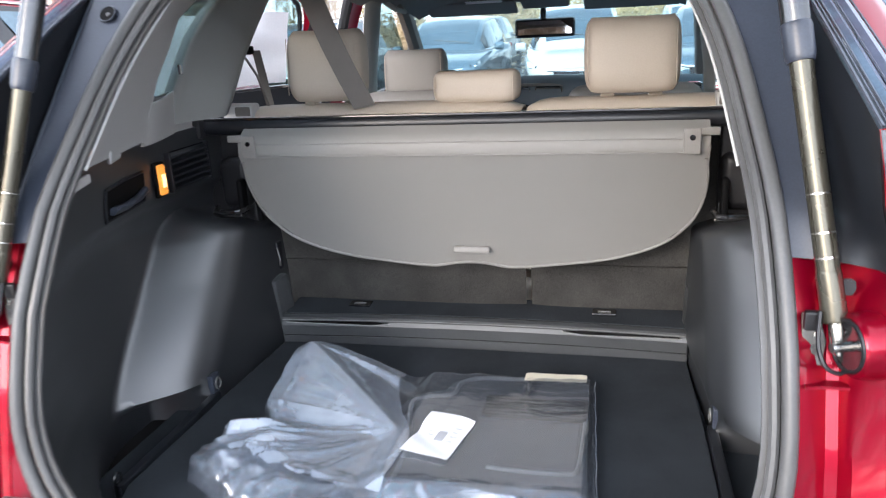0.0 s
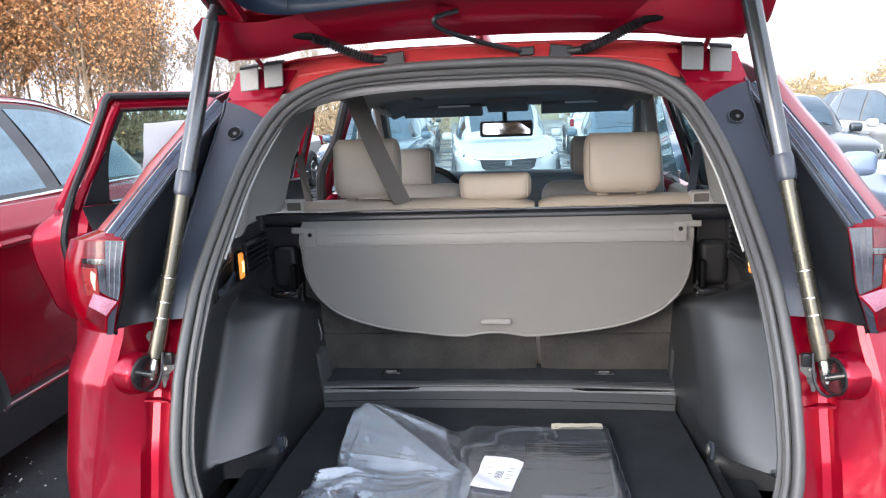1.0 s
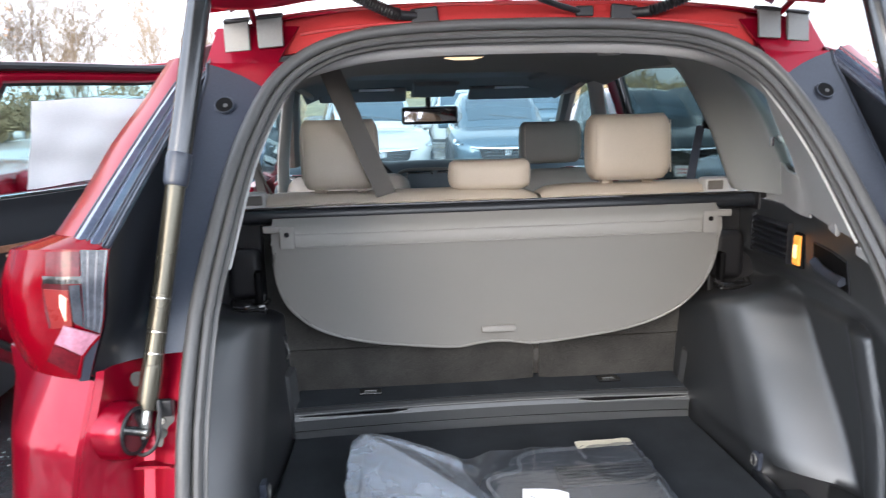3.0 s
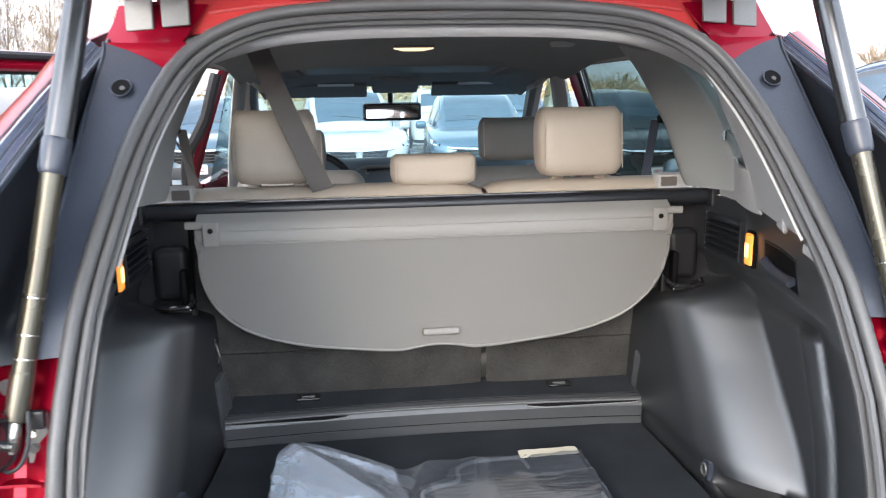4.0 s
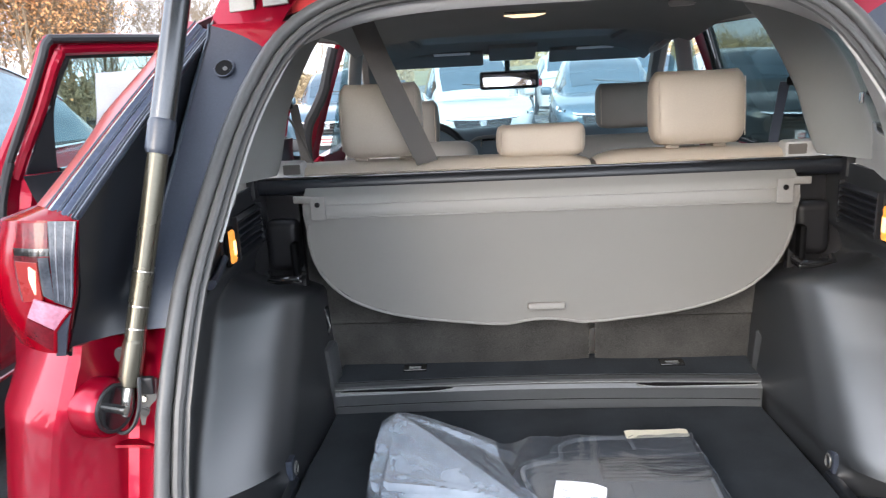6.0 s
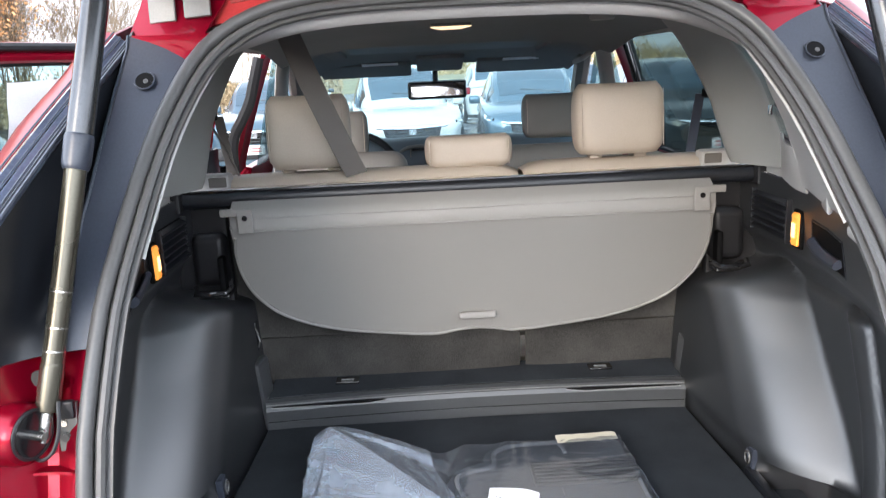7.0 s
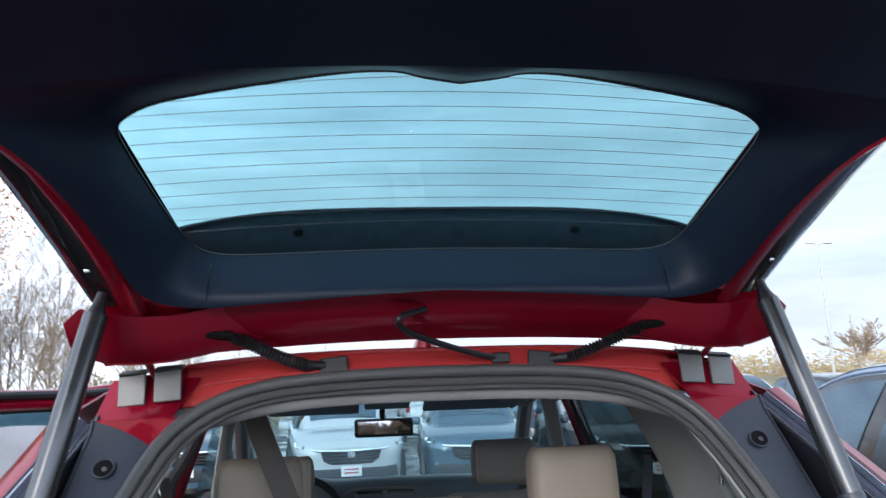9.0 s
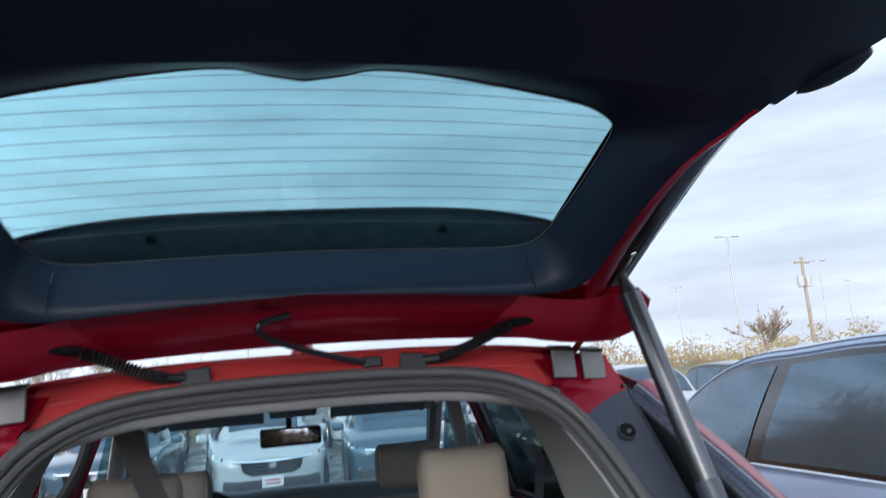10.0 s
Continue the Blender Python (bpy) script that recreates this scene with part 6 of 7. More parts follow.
# ---- floor mats in a clear bag ----
mats = thing("floor_mat", (0.12, 0.5, FLOOR_Z), "charcoal moulded floor mats stacked under clear film", "floor mat")
MAT = [(-0.055, 0.30), (-0.06, 0.43), (-0.092, 0.575), (-0.07, 0.632), (-0.01, 0.662), (0.0, 0.70), (0.045, 0.735), (0.27, 0.738), (0.30, 0.725), (0.312, 0.32), (0.28, 0.275), (-0.02, 0.265)]
part("mat_sheet", prism([(x, y, 0.654) for x, y in MAT], (0, 0, 0.022), 0.004), MATBLACK, mats)
part("mat_border", tube(smooth_line([(x, y, 0.6785) for x, y in ((-0.030, 0.300), (-0.030, 0.36), (-0.034, 0.44), (-0.068, 0.575), (-0.050, 0.612), (0.010, 0.637), (0.018, 0.688), (0.056, 0.716), (0.120, 0.722), (0.165, 0.723))], 60), 0.0048, 8), MATEDGE, mats, "pale grey bound mat edge")
part("mat_border", tube(smooth_line([(x, y, 0.6785) for x, y in ((0.165, 0.720), (0.170, 0.700), (0.172, 0.675))], 8), 0.0040, 8), MATEDGE, mats)
part("mat_border", tube(smooth_line([(x, y, 0.6785) for x, y in ((0.130, 0.372), (0.20, 0.368), (0.275, 0.370), (0.293, 0.386), (0.298, 0.45), (0.300, 0.57))], 30), 0.0036, 8), MATEDGE, mats)
part("mat_pad", rbox((0.195, 0.594, 0.679), (0.215, 0.085, 0.008), 0.003), TYRE, mats)
for k in range(6):
    part("pad_groove", rbox((0.195, 0.560 + 0.0135 * k, 0.684), (0.200, 0.004, 0.003), 0.001), CLAD, mats)
part("mat_heel", rbox((0.215, 0.46, 0.678), (0.15, 0.16, 0.006), 0.003), MATBLACK, mats)


def bag_corner(f, g):
    """The bag's plan: f across, g from the near edge to the far one."""
    near = Vector((lerp_table([(0, -0.42), (0.5, -0.05), (1, 0.335)], f), lerp_table([(0, 0.27), (0.2, 0.185), (0.6, 0.165), (1, 0.21)], f), 0))
    far = Vector((lerp_table([(0, -0.375), (0.08, -0.335), (0.36, -0.12), (1, 0.312)], f), lerp_table([(0, 0.680), (0.08, 0.715), (0.36, 0.742), (1, 0.752)], f), 0))
    p = near.lerp(far, g)
    p.x += 0.055 * math.exp(-((g - 0.46) / 0.10) ** 2) * (1 - f) ** 3
    return p


def crease(x, y, z, sharp=2.2):
    return max(0.0, 1 - abs(noise.noise(Vector((x, y, z)))) * sharp)


def pleat(a, seed):
    """Uneven sharp pleats along a, from 0 in the fold to 1 on the ridge."""
    x = a + 0.55 * noise.noise(Vector((a * 0.6, seed, 0.0)))
    return 1 - abs((x % 1.0) - 0.5) * 2


def tent(p, a, b, ha, hb, slope):
    """A straight ridge from a to b with flat sides."""
    d = Vector((b[0] - a[0], b[1] - a[1]))
    q = Vector((p.x - a[0], p.y - a[1]))
    t = min(1, max(0, q.dot(d) / d.length_squared))
    return ha + (hb - ha) * t - slope * (q - d * t).length


KNOT, FAN, TIP = (-0.065, 0.470), (-0.01, 0.31), (-0.332, 0.685)


def bag_height(p, f, g, fold):
    over = ease(-0.10, -0.04, p.x) * ease(0.345, 0.30, p.x) * ease(0.24, 0.30, p.y) * ease(0.76, 0.71, p.y)
    left = 1 - ease(-0.14, -0.03, p.x)
    r, a = math.hypot(p.x - KNOT[0], p.y - KNOT[1]), math.atan2(p.y - KNOT[1], KNOT[0] - p.x)
    r2, a2 = math.hypot(p.x - FAN[0], p.y - FAN[1]), math.atan2(p.x - FAN[0], FAN[1] - p.y)
    h = 0.034 * over + 0.012 * left
    # the standing flap: flat facets up to its tip
    h = max(h, tent(p, TIP, KNOT, 0.098, 0.022, 0.34), tent(p, TIP, (-0.095, 0.665), 0.098, 0.026, 0.55), tent(p, TIP, (-0.345, 0.47), 0.098, 0.018, 0.75))
    # gathers running to the knot
    h += left * min(r, 0.34) * (0.034 * pleat(a * 2.2 + fold, 1.0) ** 3 + 0.014 * pleat(a * 6.0 + fold, 4.0) ** 2) * ease(0.75, 0.25, a) * ease(-1.9, -1.2, a)
    h += left * min(r, 0.3) * 0.006 * pleat(a * 5.0 + fold, 9.0) * ease(0.3, 0.9, a)
    # crumpled corner and mouth
    lobe = ease(0.20, 0.06, math.hypot((p.x + 0.37) * 0.9, (p.y - 0.31) * 1.0))
    mouth = ease(0.33, 0.25, p.y)
    h += lobe * (0.012 + 0.022 * pleat(a * 5.5 + fold + 3 * r, 3.0) + 0.011 * pleat(a * 13.0 + 9 * r + fold, 7.0) + 0.008 * crease(p.x * 8, p.y * 9 + fold, 5.0, 2.0))
    h += mouth * (0.006 + min(r2, 0.22) * (0.075 * pleat(a2 * 1.7 + fold, 2.0) ** 2 + 0.026 * pleat(a2 * 4.7 + fold, 6.0) ** 2) + 0.006 * crease(p.x * 7 + fold, p.y * 9, 3.0, 2.0))
    # light tension wrinkles over the mats
    h += over * (0.0009 * crease(p.x * 3 + p.y * 2 + fold, p.y * 17 - p.x * 3, 6.0, 4.0) * ease(0.56, 0.64, p.y) + 0.0012 * crease(p.x * 5 - p.y * 6, p.x * 3 + p.y * 4, 1.0, 6.0))
    return max(0.0, h) * ease(0, 0.02, min(f, 1 - f, g, 1 - g)) + 0.004 * (1 - ease(0, 0.03, min(f, 1 - f)))


rows = []
for k in range(131):
    g = k / 130
    row = []
    for j in range(151):
        f = j / 150
        p = bag_corner(f, g)
        row.append((p.x + 0.006 * noise.noise(Vector((p.y * 30, p.x * 30, 2))), p.y + 0.008 * noise.noise(Vector((p.x * 25, p.y * 30, 7))), 0.6565 + bag_height(p, f, g, 0.0)))
    rows.append(row)
bag = thing("plastic_bag", (-0.05, 0.5, FLOOR_Z), "crinkled clear plastic bag over the floor mats", "plastic bag")
part("bag_film", grid(rows), BAGFILM, bag, "", 16)
rows = []
for k in range(101):
    g = k / 100
    row = []
    for j in range(81):
        f = j / 80
        p = bag_corner(0.01 + 0.50 * f * (1 - 0.30 * ease(0.25, 0.95, g)), 0.16 + 0.825 * g)
        row.append((p.x, p.y, 0.6600 + 0.010 * math.sin(math.pi * f) + bag_height(p, 0.5 * f, 0.16 + 0.825 * g, 0.0)))
    rows.append(row)
part("folded_flap", grid(rows), FLAPFILM, bag, "milky folded flap of the bag", 16)
rows = []
for k in range(41):
    row = []
    for j in range(121):
        f, g = j / 120, k / 40
        p = bag_corner(f, 0.005 + 0.24 * g)
        row.append((p.x, p.y, 0.6585 + 0.010 * math.sin(math.pi * min(1, g * 1.05)) * (0.3 + 0.9 * pleat(p.x * 9 + p.y * 5, 2.2) + 0.3 * pleat(p.x * 21 - p.y * 7, 5.2)) + 0.7 * bag_height(p, f, g, 0.6)))
    rows.append(row)
part("bunched_mouth", grid(rows), MOUTHFILM, bag, "", 16)
for path in ([(1.0, k / 40) for k in range(41)],):
    part("bag_seam", tube([bag_corner(f, g) + Vector((0.001 * math.sin(40 * g + 30 * f), 0, 0.660 + 0.008 * ease(0.0, 0.25, g) * (0.8 + 0.2 * math.sin(23 * g + 17 * f)))) for f, g in path], 0.0013, 6), FLAPFILM, bag)
lab = thing("paper_label", (0.02, 0.46, 0.69), "white printed label lying on the bagged floor mats", "label")
LM = Matrix.Translation((0.027, 0.435, 0.6935)) @ pose(0, 0, 0, 0, 0, -11)


def curl(x, y):
    """How far the label's corners lift."""
    return 0.010 * ease(0.035, 0.062, y - 0.5 * x) + 0.006 * ease(0.02, 0.06, -y - x * 0.6) + 0.0015 * math.sin(40 * x + 25 * y)


def on_label(x0, x1, y0, y1, up, n=8):
    bm = grid([[(x0 + (x1 - x0) * j / n, y0 + (y1 - y0) * k / n, curl(x0 + (x1 - x0) * j / n, y0 + (y1 - y0) * k / n) + up) for j in range(n + 1)] for k in range(n + 1)], thick=0.0005)
    bm.transform(LM)
    return bm


part("label_sheet", on_label(-0.048, 0.048, -0.071, 0.071, 0.0, 14), WHITEPAPER, lab)
for k in range(5):
    part("print_bar", on_label(-0.034 + 0.003 * k, -0.022 + 0.008 * (k % 2), 0.040 - 0.012 * k, 0.0422 - 0.012 * k, 0.0008), INK, lab)
for k in range(6):
    part("print_bar", on_label(-0.006 + 0.0032 * k, -0.0044 + 0.0032 * k, -0.012, 0.020, 0.0008), INK, lab)
for k in range(4):
    part("print_bar", on_label(0.020, 0.036 - 0.004 * (k % 2), 0.036 - 0.016 * k, 0.0378 - 0.016 * k, 0.0008), INK, lab)
tagged(part("tape_label", grid([[(0.160 + 0.135 * j / 10, 0.698 + 0.034 * k / 3 + 0.006 * j / 10 + 0.003 * noise.noise(Vector((j * 0.9, k, 0.5))), 0.6905 + 0.0025 * noise.noise(Vector((j * 0.7, k * 0.8, 3)))) for j in range(11)] for k in range(4)], thick=0.0006), CREAM), "cream tape strip closing the plastic bag", "tape")


# ---- other cars ----
DROP = 0.17  # how far the opposite row lies below this one


def car(name, paint, at, turn, label, roof=1.66, length=4.6, cat="car", group="parked cars", grille=True, dark_low=True, lift=0.0, pane=None):
    """A parked suv, its tail at y = 0 and its nose at y = length before it is turned."""
    c = thing(name, (0, 0, 0), label, cat, group)
    pane = pane or DARKGLASS
    L = length
    sh = L - 4.6
    # lower body: width and top height along the car
    st = smooth_line([(0.0, 0.66, 0.93), (0.07, 0.80, 1.02), (0.25, 0.885, 1.09), (0.8, 0.915, 1.11), (2.2, 0.92, 1.09), (L - 1.25, 0.915, 1.07), (L - 0.75, 0.90, 1.04), (L - 0.30, 0.85, 0.97), (L - 0.10, 0.74, 0.91), (L, 0.55, 0.82)], 30)
    rows = []
    for y, w, zt in [tuple(p) for p in st]:
        zt += lift
        h = [(w * 0.90, 0.26), (w * 0.945, 0.40), (w * 0.955, 0.58), (w * 0.965, 0.74), (w * 0.99, zt - 0.20), (w, zt - 0.125), (w * 0.992, zt - 0.10), (w * 0.955, zt - 0.02), (w * 0.88, zt), (w * 0.4, zt + 0.025), (0, zt + 0.03)]
        rows.append([(-x, y, z) for x, z in h] + [(x, y, z) for x, z in h[-2::-1]])
    bm = grid(rows)
    bm.verts.ensure_lookup_table()
    n = len(rows[0])
    bm.faces.new(bm.verts[:n])
    bm.faces.new(bm.verts[-n:])
    part("body", bm, paint, c, "", 32)
    # cabin: one lofted shell, belt line to roof crown
    k = (roof - 1.08 - lift) / 0.58
    TOP = [(p.x, p.y) for p in smooth_line([(0.10, 1.08, 0), (0.32, 1.36, 0), (0.60, 1.575, 0), (0.95, 1.64, 0), (1.4, 1.66, 0), (1.9 + sh, 1.635, 0), (2.2 + sh, 1.622, 0), (2.45 + sh, 1.582, 0), (2.75 + sh, 1.475, 0), (3.0 + sh, 1.34, 0), (3.36 + sh, 1.075, 0)], 60)]
    BELT_W = [(0.10, 0.72), (0.5, 0.82), (1.2, 0.85), (2.4 + sh, 0.845), (2.9 + sh, 0.80), (3.36 + sh, 0.66)]
    RAIL_W = [(0.10, 0.66), (0.6, 0.60), (1.2, 0.64), (2.4 + sh, 0.635), (2.9 + sh, 0.66), (3.36 + sh, 0.62)]

    def section(y):
        zt = 1.08 + lift + (lerp_table(TOP, y) - 1.08) * k
        zb = 1.065 + lift
        wb, wr = lerp_table(BELT_W, y), lerp_table(RAIL_W, y)
        zr = zb + (zt - 0.045 - zb) * 1.0 if zt - 0.045 > zb else zb
        side = [Vector((wb + (wr - wb) * f + 0.022 * math.sin(math.pi * f), y, zb + (zr - zb) * f)) for f in (0, 0.2, 0.4, 0.6, 0.8, 1.0)]
        return side + [Vector((wr - 0.025, y, zr + 0.024)), Vector((wr - 0.075, y, zt - 0.006)), Vector((wr * 0.6, y, zt + 0.012)), Vector((wr * 0.3, y, zt + 0.020)), Vector((0, y, zt + 0.022))]

    def S(y, v, out=0.0, s=1):
        """A point of the cabin shell: v from 0 at the belt over 0.5 at the roof rail to 1 on the centre line."""
        def q(y, v):
            sec = section(y)
            i = min(9, max(0, int(v * 10)))
            return sec[i].lerp(sec[i + 1], v * 10 - i)
        p = q(y, v)
        nrm = (q(y + 0.02, v) - q(y - 0.02, v)).cross(q(y, min(1, v + 0.03)) - q(y, max(0, v - 0.03)))
        nrm = nrm.normalized() if nrm.length > 1e-9 else Vector((1, 0, 0))
        if nrm.x + nrm.z < 0:
            nrm = -nrm
        p = p + nrm * out
        return Vector((s * p.x, p.y, p.z))
    rows = []
    for i in range(41):
        y = 0.10 + (3.26 + sh) * i / 40
        half = section(y)
        rows.append([(-p.x, p.y, p.z) for p in half] + [tuple(p) for p in half[-2::-1]])
    part("cabin", grid(rows), paint, c, "", 32)

    def sheet(s, ya, yb, va, vb, out, n=8, m=6, slant=0.0):
        return grid([[S(ya + (yb - ya) * i / n - slant * (va + (vb - va) * j / m), va + (vb - va) * j / m, out, s) for j in range(m + 1)] for i in range(n + 1)], thick=0.003)
    for s in (1, -1):
        part("window_surround", sheet(s, 0.34, 3.08 + sh, 0.035, 0.485, 0.003, 22), GLOSSBLACK, c)
        for y0, y1 in ((0.52, 1.16), (1.24, 2.02 + sh), (2.14 + sh, 2.98 + sh)):
            part("side_window", sheet(s, y0, y1, 0.055, 0.455, 0.008, 10, 6, 0.28), pane, c)
        part("window_strip", tube([S(0.32 + (2.86 + sh) * i / 20, 0.03, 0.006, s) for i in range(21)], 0.009, 6), CHROME, c, "chrome strip under the windows")
        part("drip_rail", tube([S(0.5 + (2.45 + sh) * i / 20, 0.50, 0.003, s) for i in range(21)], 0.008, 6), CHROME if paint is MAROON else paint, c)
        part("roof_seam", tube([S(0.6 + (1.95 + sh) * i / 16, 0.60, 0.0, s) for i in range(17)], 0.004, 5), GLOSSBLACK, c)
        part("mirror", rbox((s * 0.99, L - 1.68, 1.12), (0.19, 0.11, 0.14), 0.045, seg=3), paint, c)
        part("door_handle", rbox((s * 0.925, 1.62, 0.93 + lift), (0.03, 0.20, 0.03), 0.012), paint, c)
        part("door_handle", rbox((s * 0.928, 2.56 + sh, 0.92 + lift), (0.03, 0.20, 0.03), 0.012), paint, c)
        part("door_gap", tube([(s * 0.885, 2.10 + sh, 0.36), (s * 0.888, 2.09 + sh, 0.74), (s * 0.917, 2.10 + sh, 0.97 + lift), (s * 0.885, 2.10 + sh, 1.07 + lift)], 0.0045, 5), GLOSSBLACK, c)
        hl = part("headlamp", grid([[(s * x, y, z) for x, y, z in ((0.50, L - 0.02, 0.80), (0.68, L - 0.115, 0.825), (0.84, L - 0.27, 0.87))], [(s * x, y, z) for x, y, z in ((0.50, L - 0.035, 0.86), (0.70, L - 0.135, 0.90), (0.85, L - 0.30, 0.94))]], thick=0.012), HEADLAMP, c, "clear headlamp")
        part("lamp_eye", disc((s * 0.70, L - 0.10, 0.862), (0, 1, 0), 0.028, 0.02, 12), GLOSSBLACK, hl)
        part("fog_lamp", disc((s * 0.66, L - 0.10, 0.52), (0, 1, 0), 0.05, 0.06, 14), HEADLAMP, c)
        part("tail_lamp", rbox((s * 0.80, 0.06, 0.98), (0.13, 0.12, 0.22), 0.03), TAILRED, c)
        sill = part("sill_cladding", rbox((s * 0.87, 2.32, 0.28), (0.10, 2.0, 0.20), 0.03), CLAD, c)
        part("sill_strip", tube([(s * 0.918, 1.42, 0.378), (s * 0.918, L - 1.36, 0.372)], 0.009, 6), CHROME, sill)
        for y in (1.05, L - 0.95):
            part("arch_cladding", tube([(s * 0.875, y + 0.395 * math.cos(a), 0.36 + 0.395 * math.sin(a)) for a in [math.pi * i / 18 for i in range(19)]], 0.052, 6), CLAD, c)
            part("wheel_well", disc((s * 0.86, y, 0.40), (1, 0, 0), 0.37, 0.09, 24), TYRE, c)
            w = part("wheel", disc((s * 0.865, y, 0.345), (1, 0, 0), 0.215, 0.10, 24, None, 0.02), CLAD, c)
            part("tyre", tube([(s * 0.855, y + 0.285 * math.cos(a), 0.345 + 0.285 * math.sin(a)) for a in [i * math.tau / 24 for i in range(24)]], 0.06, 8, True, None, True, 1.7), TYRE, w)
            for i in range(5):
                a = i * math.tau / 5 + 0.3
                part("wheel_spoke", tube([(s * 0.922, y + r * math.cos(a), 0.345 + r * math.sin(a)) for r in (0.03, 0.21)], [0.035, 0.022], 6), STEEL, w)
            part("wheel_rim", tube([(s * 0.915, y + 0.215 * math.cos(a), 0.345 + 0.215 * math.sin(a)) for a in [i * math.tau / 24 for i in range(24)]], 0.014, 6, True), STEEL, w)
    # windscreen and rear glass lie on the shell
    for nm, ya, yb, n in (("windscreen", 2.40 + sh, 3.22 + sh, 10), ("rear_glass", 0.22, 0.56, 6)):
        across = [(1, 0.70 + 0.30 * i / 6) for i in range(7)] + [(-1, 1.0 - 0.30 * i / 6) for i in range(1, 7)]
        part(nm, grid([[S(ya + (yb - ya) * i / n, v, 0.006, s) for s, v in across] for i in range(n + 1)], thick=0.003), DARKGLASS, c)
    part("wiper", tube([S(3.20 + sh, 0.75, 0.014, -1), S(3.13 + sh, 0.90, 0.014, 1)], 0.008, 5), BLACK, c)
    if grille:
        g = part("grille", prism([(-0.46, L - 0.005, 0.80), (0.46, L - 0.005, 0.80), (0.42, L + 0.0, 0.66), (0.30, L + 0.0, 0.60), (-0.30, L, 0.60), (-0.42, L, 0.66)], (0, 0.02, 0), 0.004), GLOSSBLACK, c, "dark grille under a chrome bar")
        for i in range(3):
            part("grille_bar", rbox((0, L + 0.022, 0.64 + 0.05 * i), (0.76 - 0.05 * (2 - i), 0.01, 0.012), 0.003), CLAD, g)
        part("chrome_wing", tube([(-0.80, L - 0.19, 0.86), (-0.50, L + 0.005, 0.81), (-0.12, L + 0.03, 0.795), (0.12, L + 0.03, 0.795), (0.50, L + 0.005, 0.81), (0.80, L - 0.19, 0.86)], 0.022, 8), CHROME, g)
        part("badge", prism([(-0.065, L + 0.035, 0.80), (0.065, L + 0.035, 0.80), (0.05, L + 0.035, 0.69), (-0.05, L + 0.035, 0.69)], (0, 0.014, 0), 0.004), CHROME, g, "plain chrome badge")
        part("front_bumper", rbox((0, L - 0.06, 0.44), (1.42, 0.16, 0.22), 0.05), CLAD if dark_low else paint, c)
        pl = part("front_plate", rbox((0, L + 0.03, 0.50), (0.31, 0.012, 0.155), 0.004), PLATE, c, "white front plate with plain bars")
        for i in range(2):
            part("plate_bar", rbox((0, L + 0.038, 0.525 - 0.05 * i), (0.22, 0.003, 0.022), 0), PLATEINK, pl)
    c.matrix_basis = Matrix.Translation(at) @ pose(0, 0, 0, 0, 0, turn)
    return c


white = car("white_suv", WHITEPAINT, (-0.70, 15.75, -DROP), 185.5, "white suv parked nose on with a chrome grille bar", roof=1.76, length=4.8)
blue = car("blue_suv", BLUEPAINT, (2.05, 15.4, -DROP), 176, "deep blue suv parked nose on beside a white one")
dark = car("dark_suv", DARKPAINT, (4.22, 14.1, -DROP), 178, "dark grey suv parked nose on in the row opposite")
car("crimson_suv", MAROON, (-2.98, 0.08, 0), 0, "crimson suv parked alongside with chrome window strips", roof=1.71, grille=False, lift=0.115, pane=SKYGLASS)
car("silver_suv", SILVERPAINT, (2.98, 0.46, 0), 0, "pale silver-blue suv parked alongside", roof=1.67, grille=False)
for at, turn, src in (((-2.95, 16.4, 0), 181, blue), ((-5.6, 16.2, 0), 179, white), ((6.9, 15.6, 0), 180, white), ((9.6, 15.5, 0), 181, dark), ((-0.9, 22.5, 0), 2, white), ((2.2, 22.4, 0), 0, white), ((4.9, 22.6, 0), 1, blue), ((-4.1, 22.6, 0), 0, dark),
                      ((7.6, 22.5, 0), 0, dark), ((12.3, 15.6, 0), 180, white), ((10.4, 22.4, 0), 0, blue), ((5.75, -0.3, 0), 1, dark), ((-5.9, 0.2, 0), 0, white), ((8.4, 5.4, 0), 180, white), ((11.3, 6.0, 0), 180, blue)):
    copy_thing(src, Matrix.Translation((at[0], at[1], -DROP if at[1] > 9 else 0.0)) @ pose(0, 0, 0, 0, 0, turn))

# ---- ground and distance ----
tagged(part("ground", grid([[(-600 + 100 * j, y, -DROP * ease(5.5, 9.5, y)) for j in range(13)] for y in [-600, -300, -100, -20, 5.5, 6, 6.5, 7, 7.5, 8, 8.5, 9, 9.5, 30, 100, 300, 600]]), ASPHALT), "dark damp asphalt car park", "ground", "", "structure")
rnd = random.Random(21)
vs, fs = [], []
# tiny pale pyramids strewn at random over the asphalt
for k in range(4500):
    x, y, r = rnd.uniform(-4.5, 4.5), rnd.uniform(-2.0, 4.0), rnd.uniform(0.002, 0.007)
    i = len(vs)
    vs += [(x + r * math.cos(a), y + r * math.sin(a), 0.001) for a in (0.3, 2.2, 4.1)] + [(x, y, 0.001 + r * 0.8)]
    fs += [(i, i + 1, i + 3), (i + 1, i + 2, i + 3), (i + 2, i, i + 3)]
grit = bpy.data.meshes.new("gravel")
grit.from_pydata(vs, [], fs)
grit.materials.append(POLE)
tagged(new("gravel", grit), "pale specks scattered over the damp asphalt", "gravel", "", "stuff")
rows = [[(x, y, 0.02 - DROP + 0.9 * ease(0, 8, d)) for x in [-260 + 20 * j for j in range(27)]] for d, y in ((0, 62), (4, 66), (8, 72), (9, 150))]
tagged(part("grass_bank", grid(rows), GRASS), "dry winter grass bank past the car park", "grass", "", "structure")


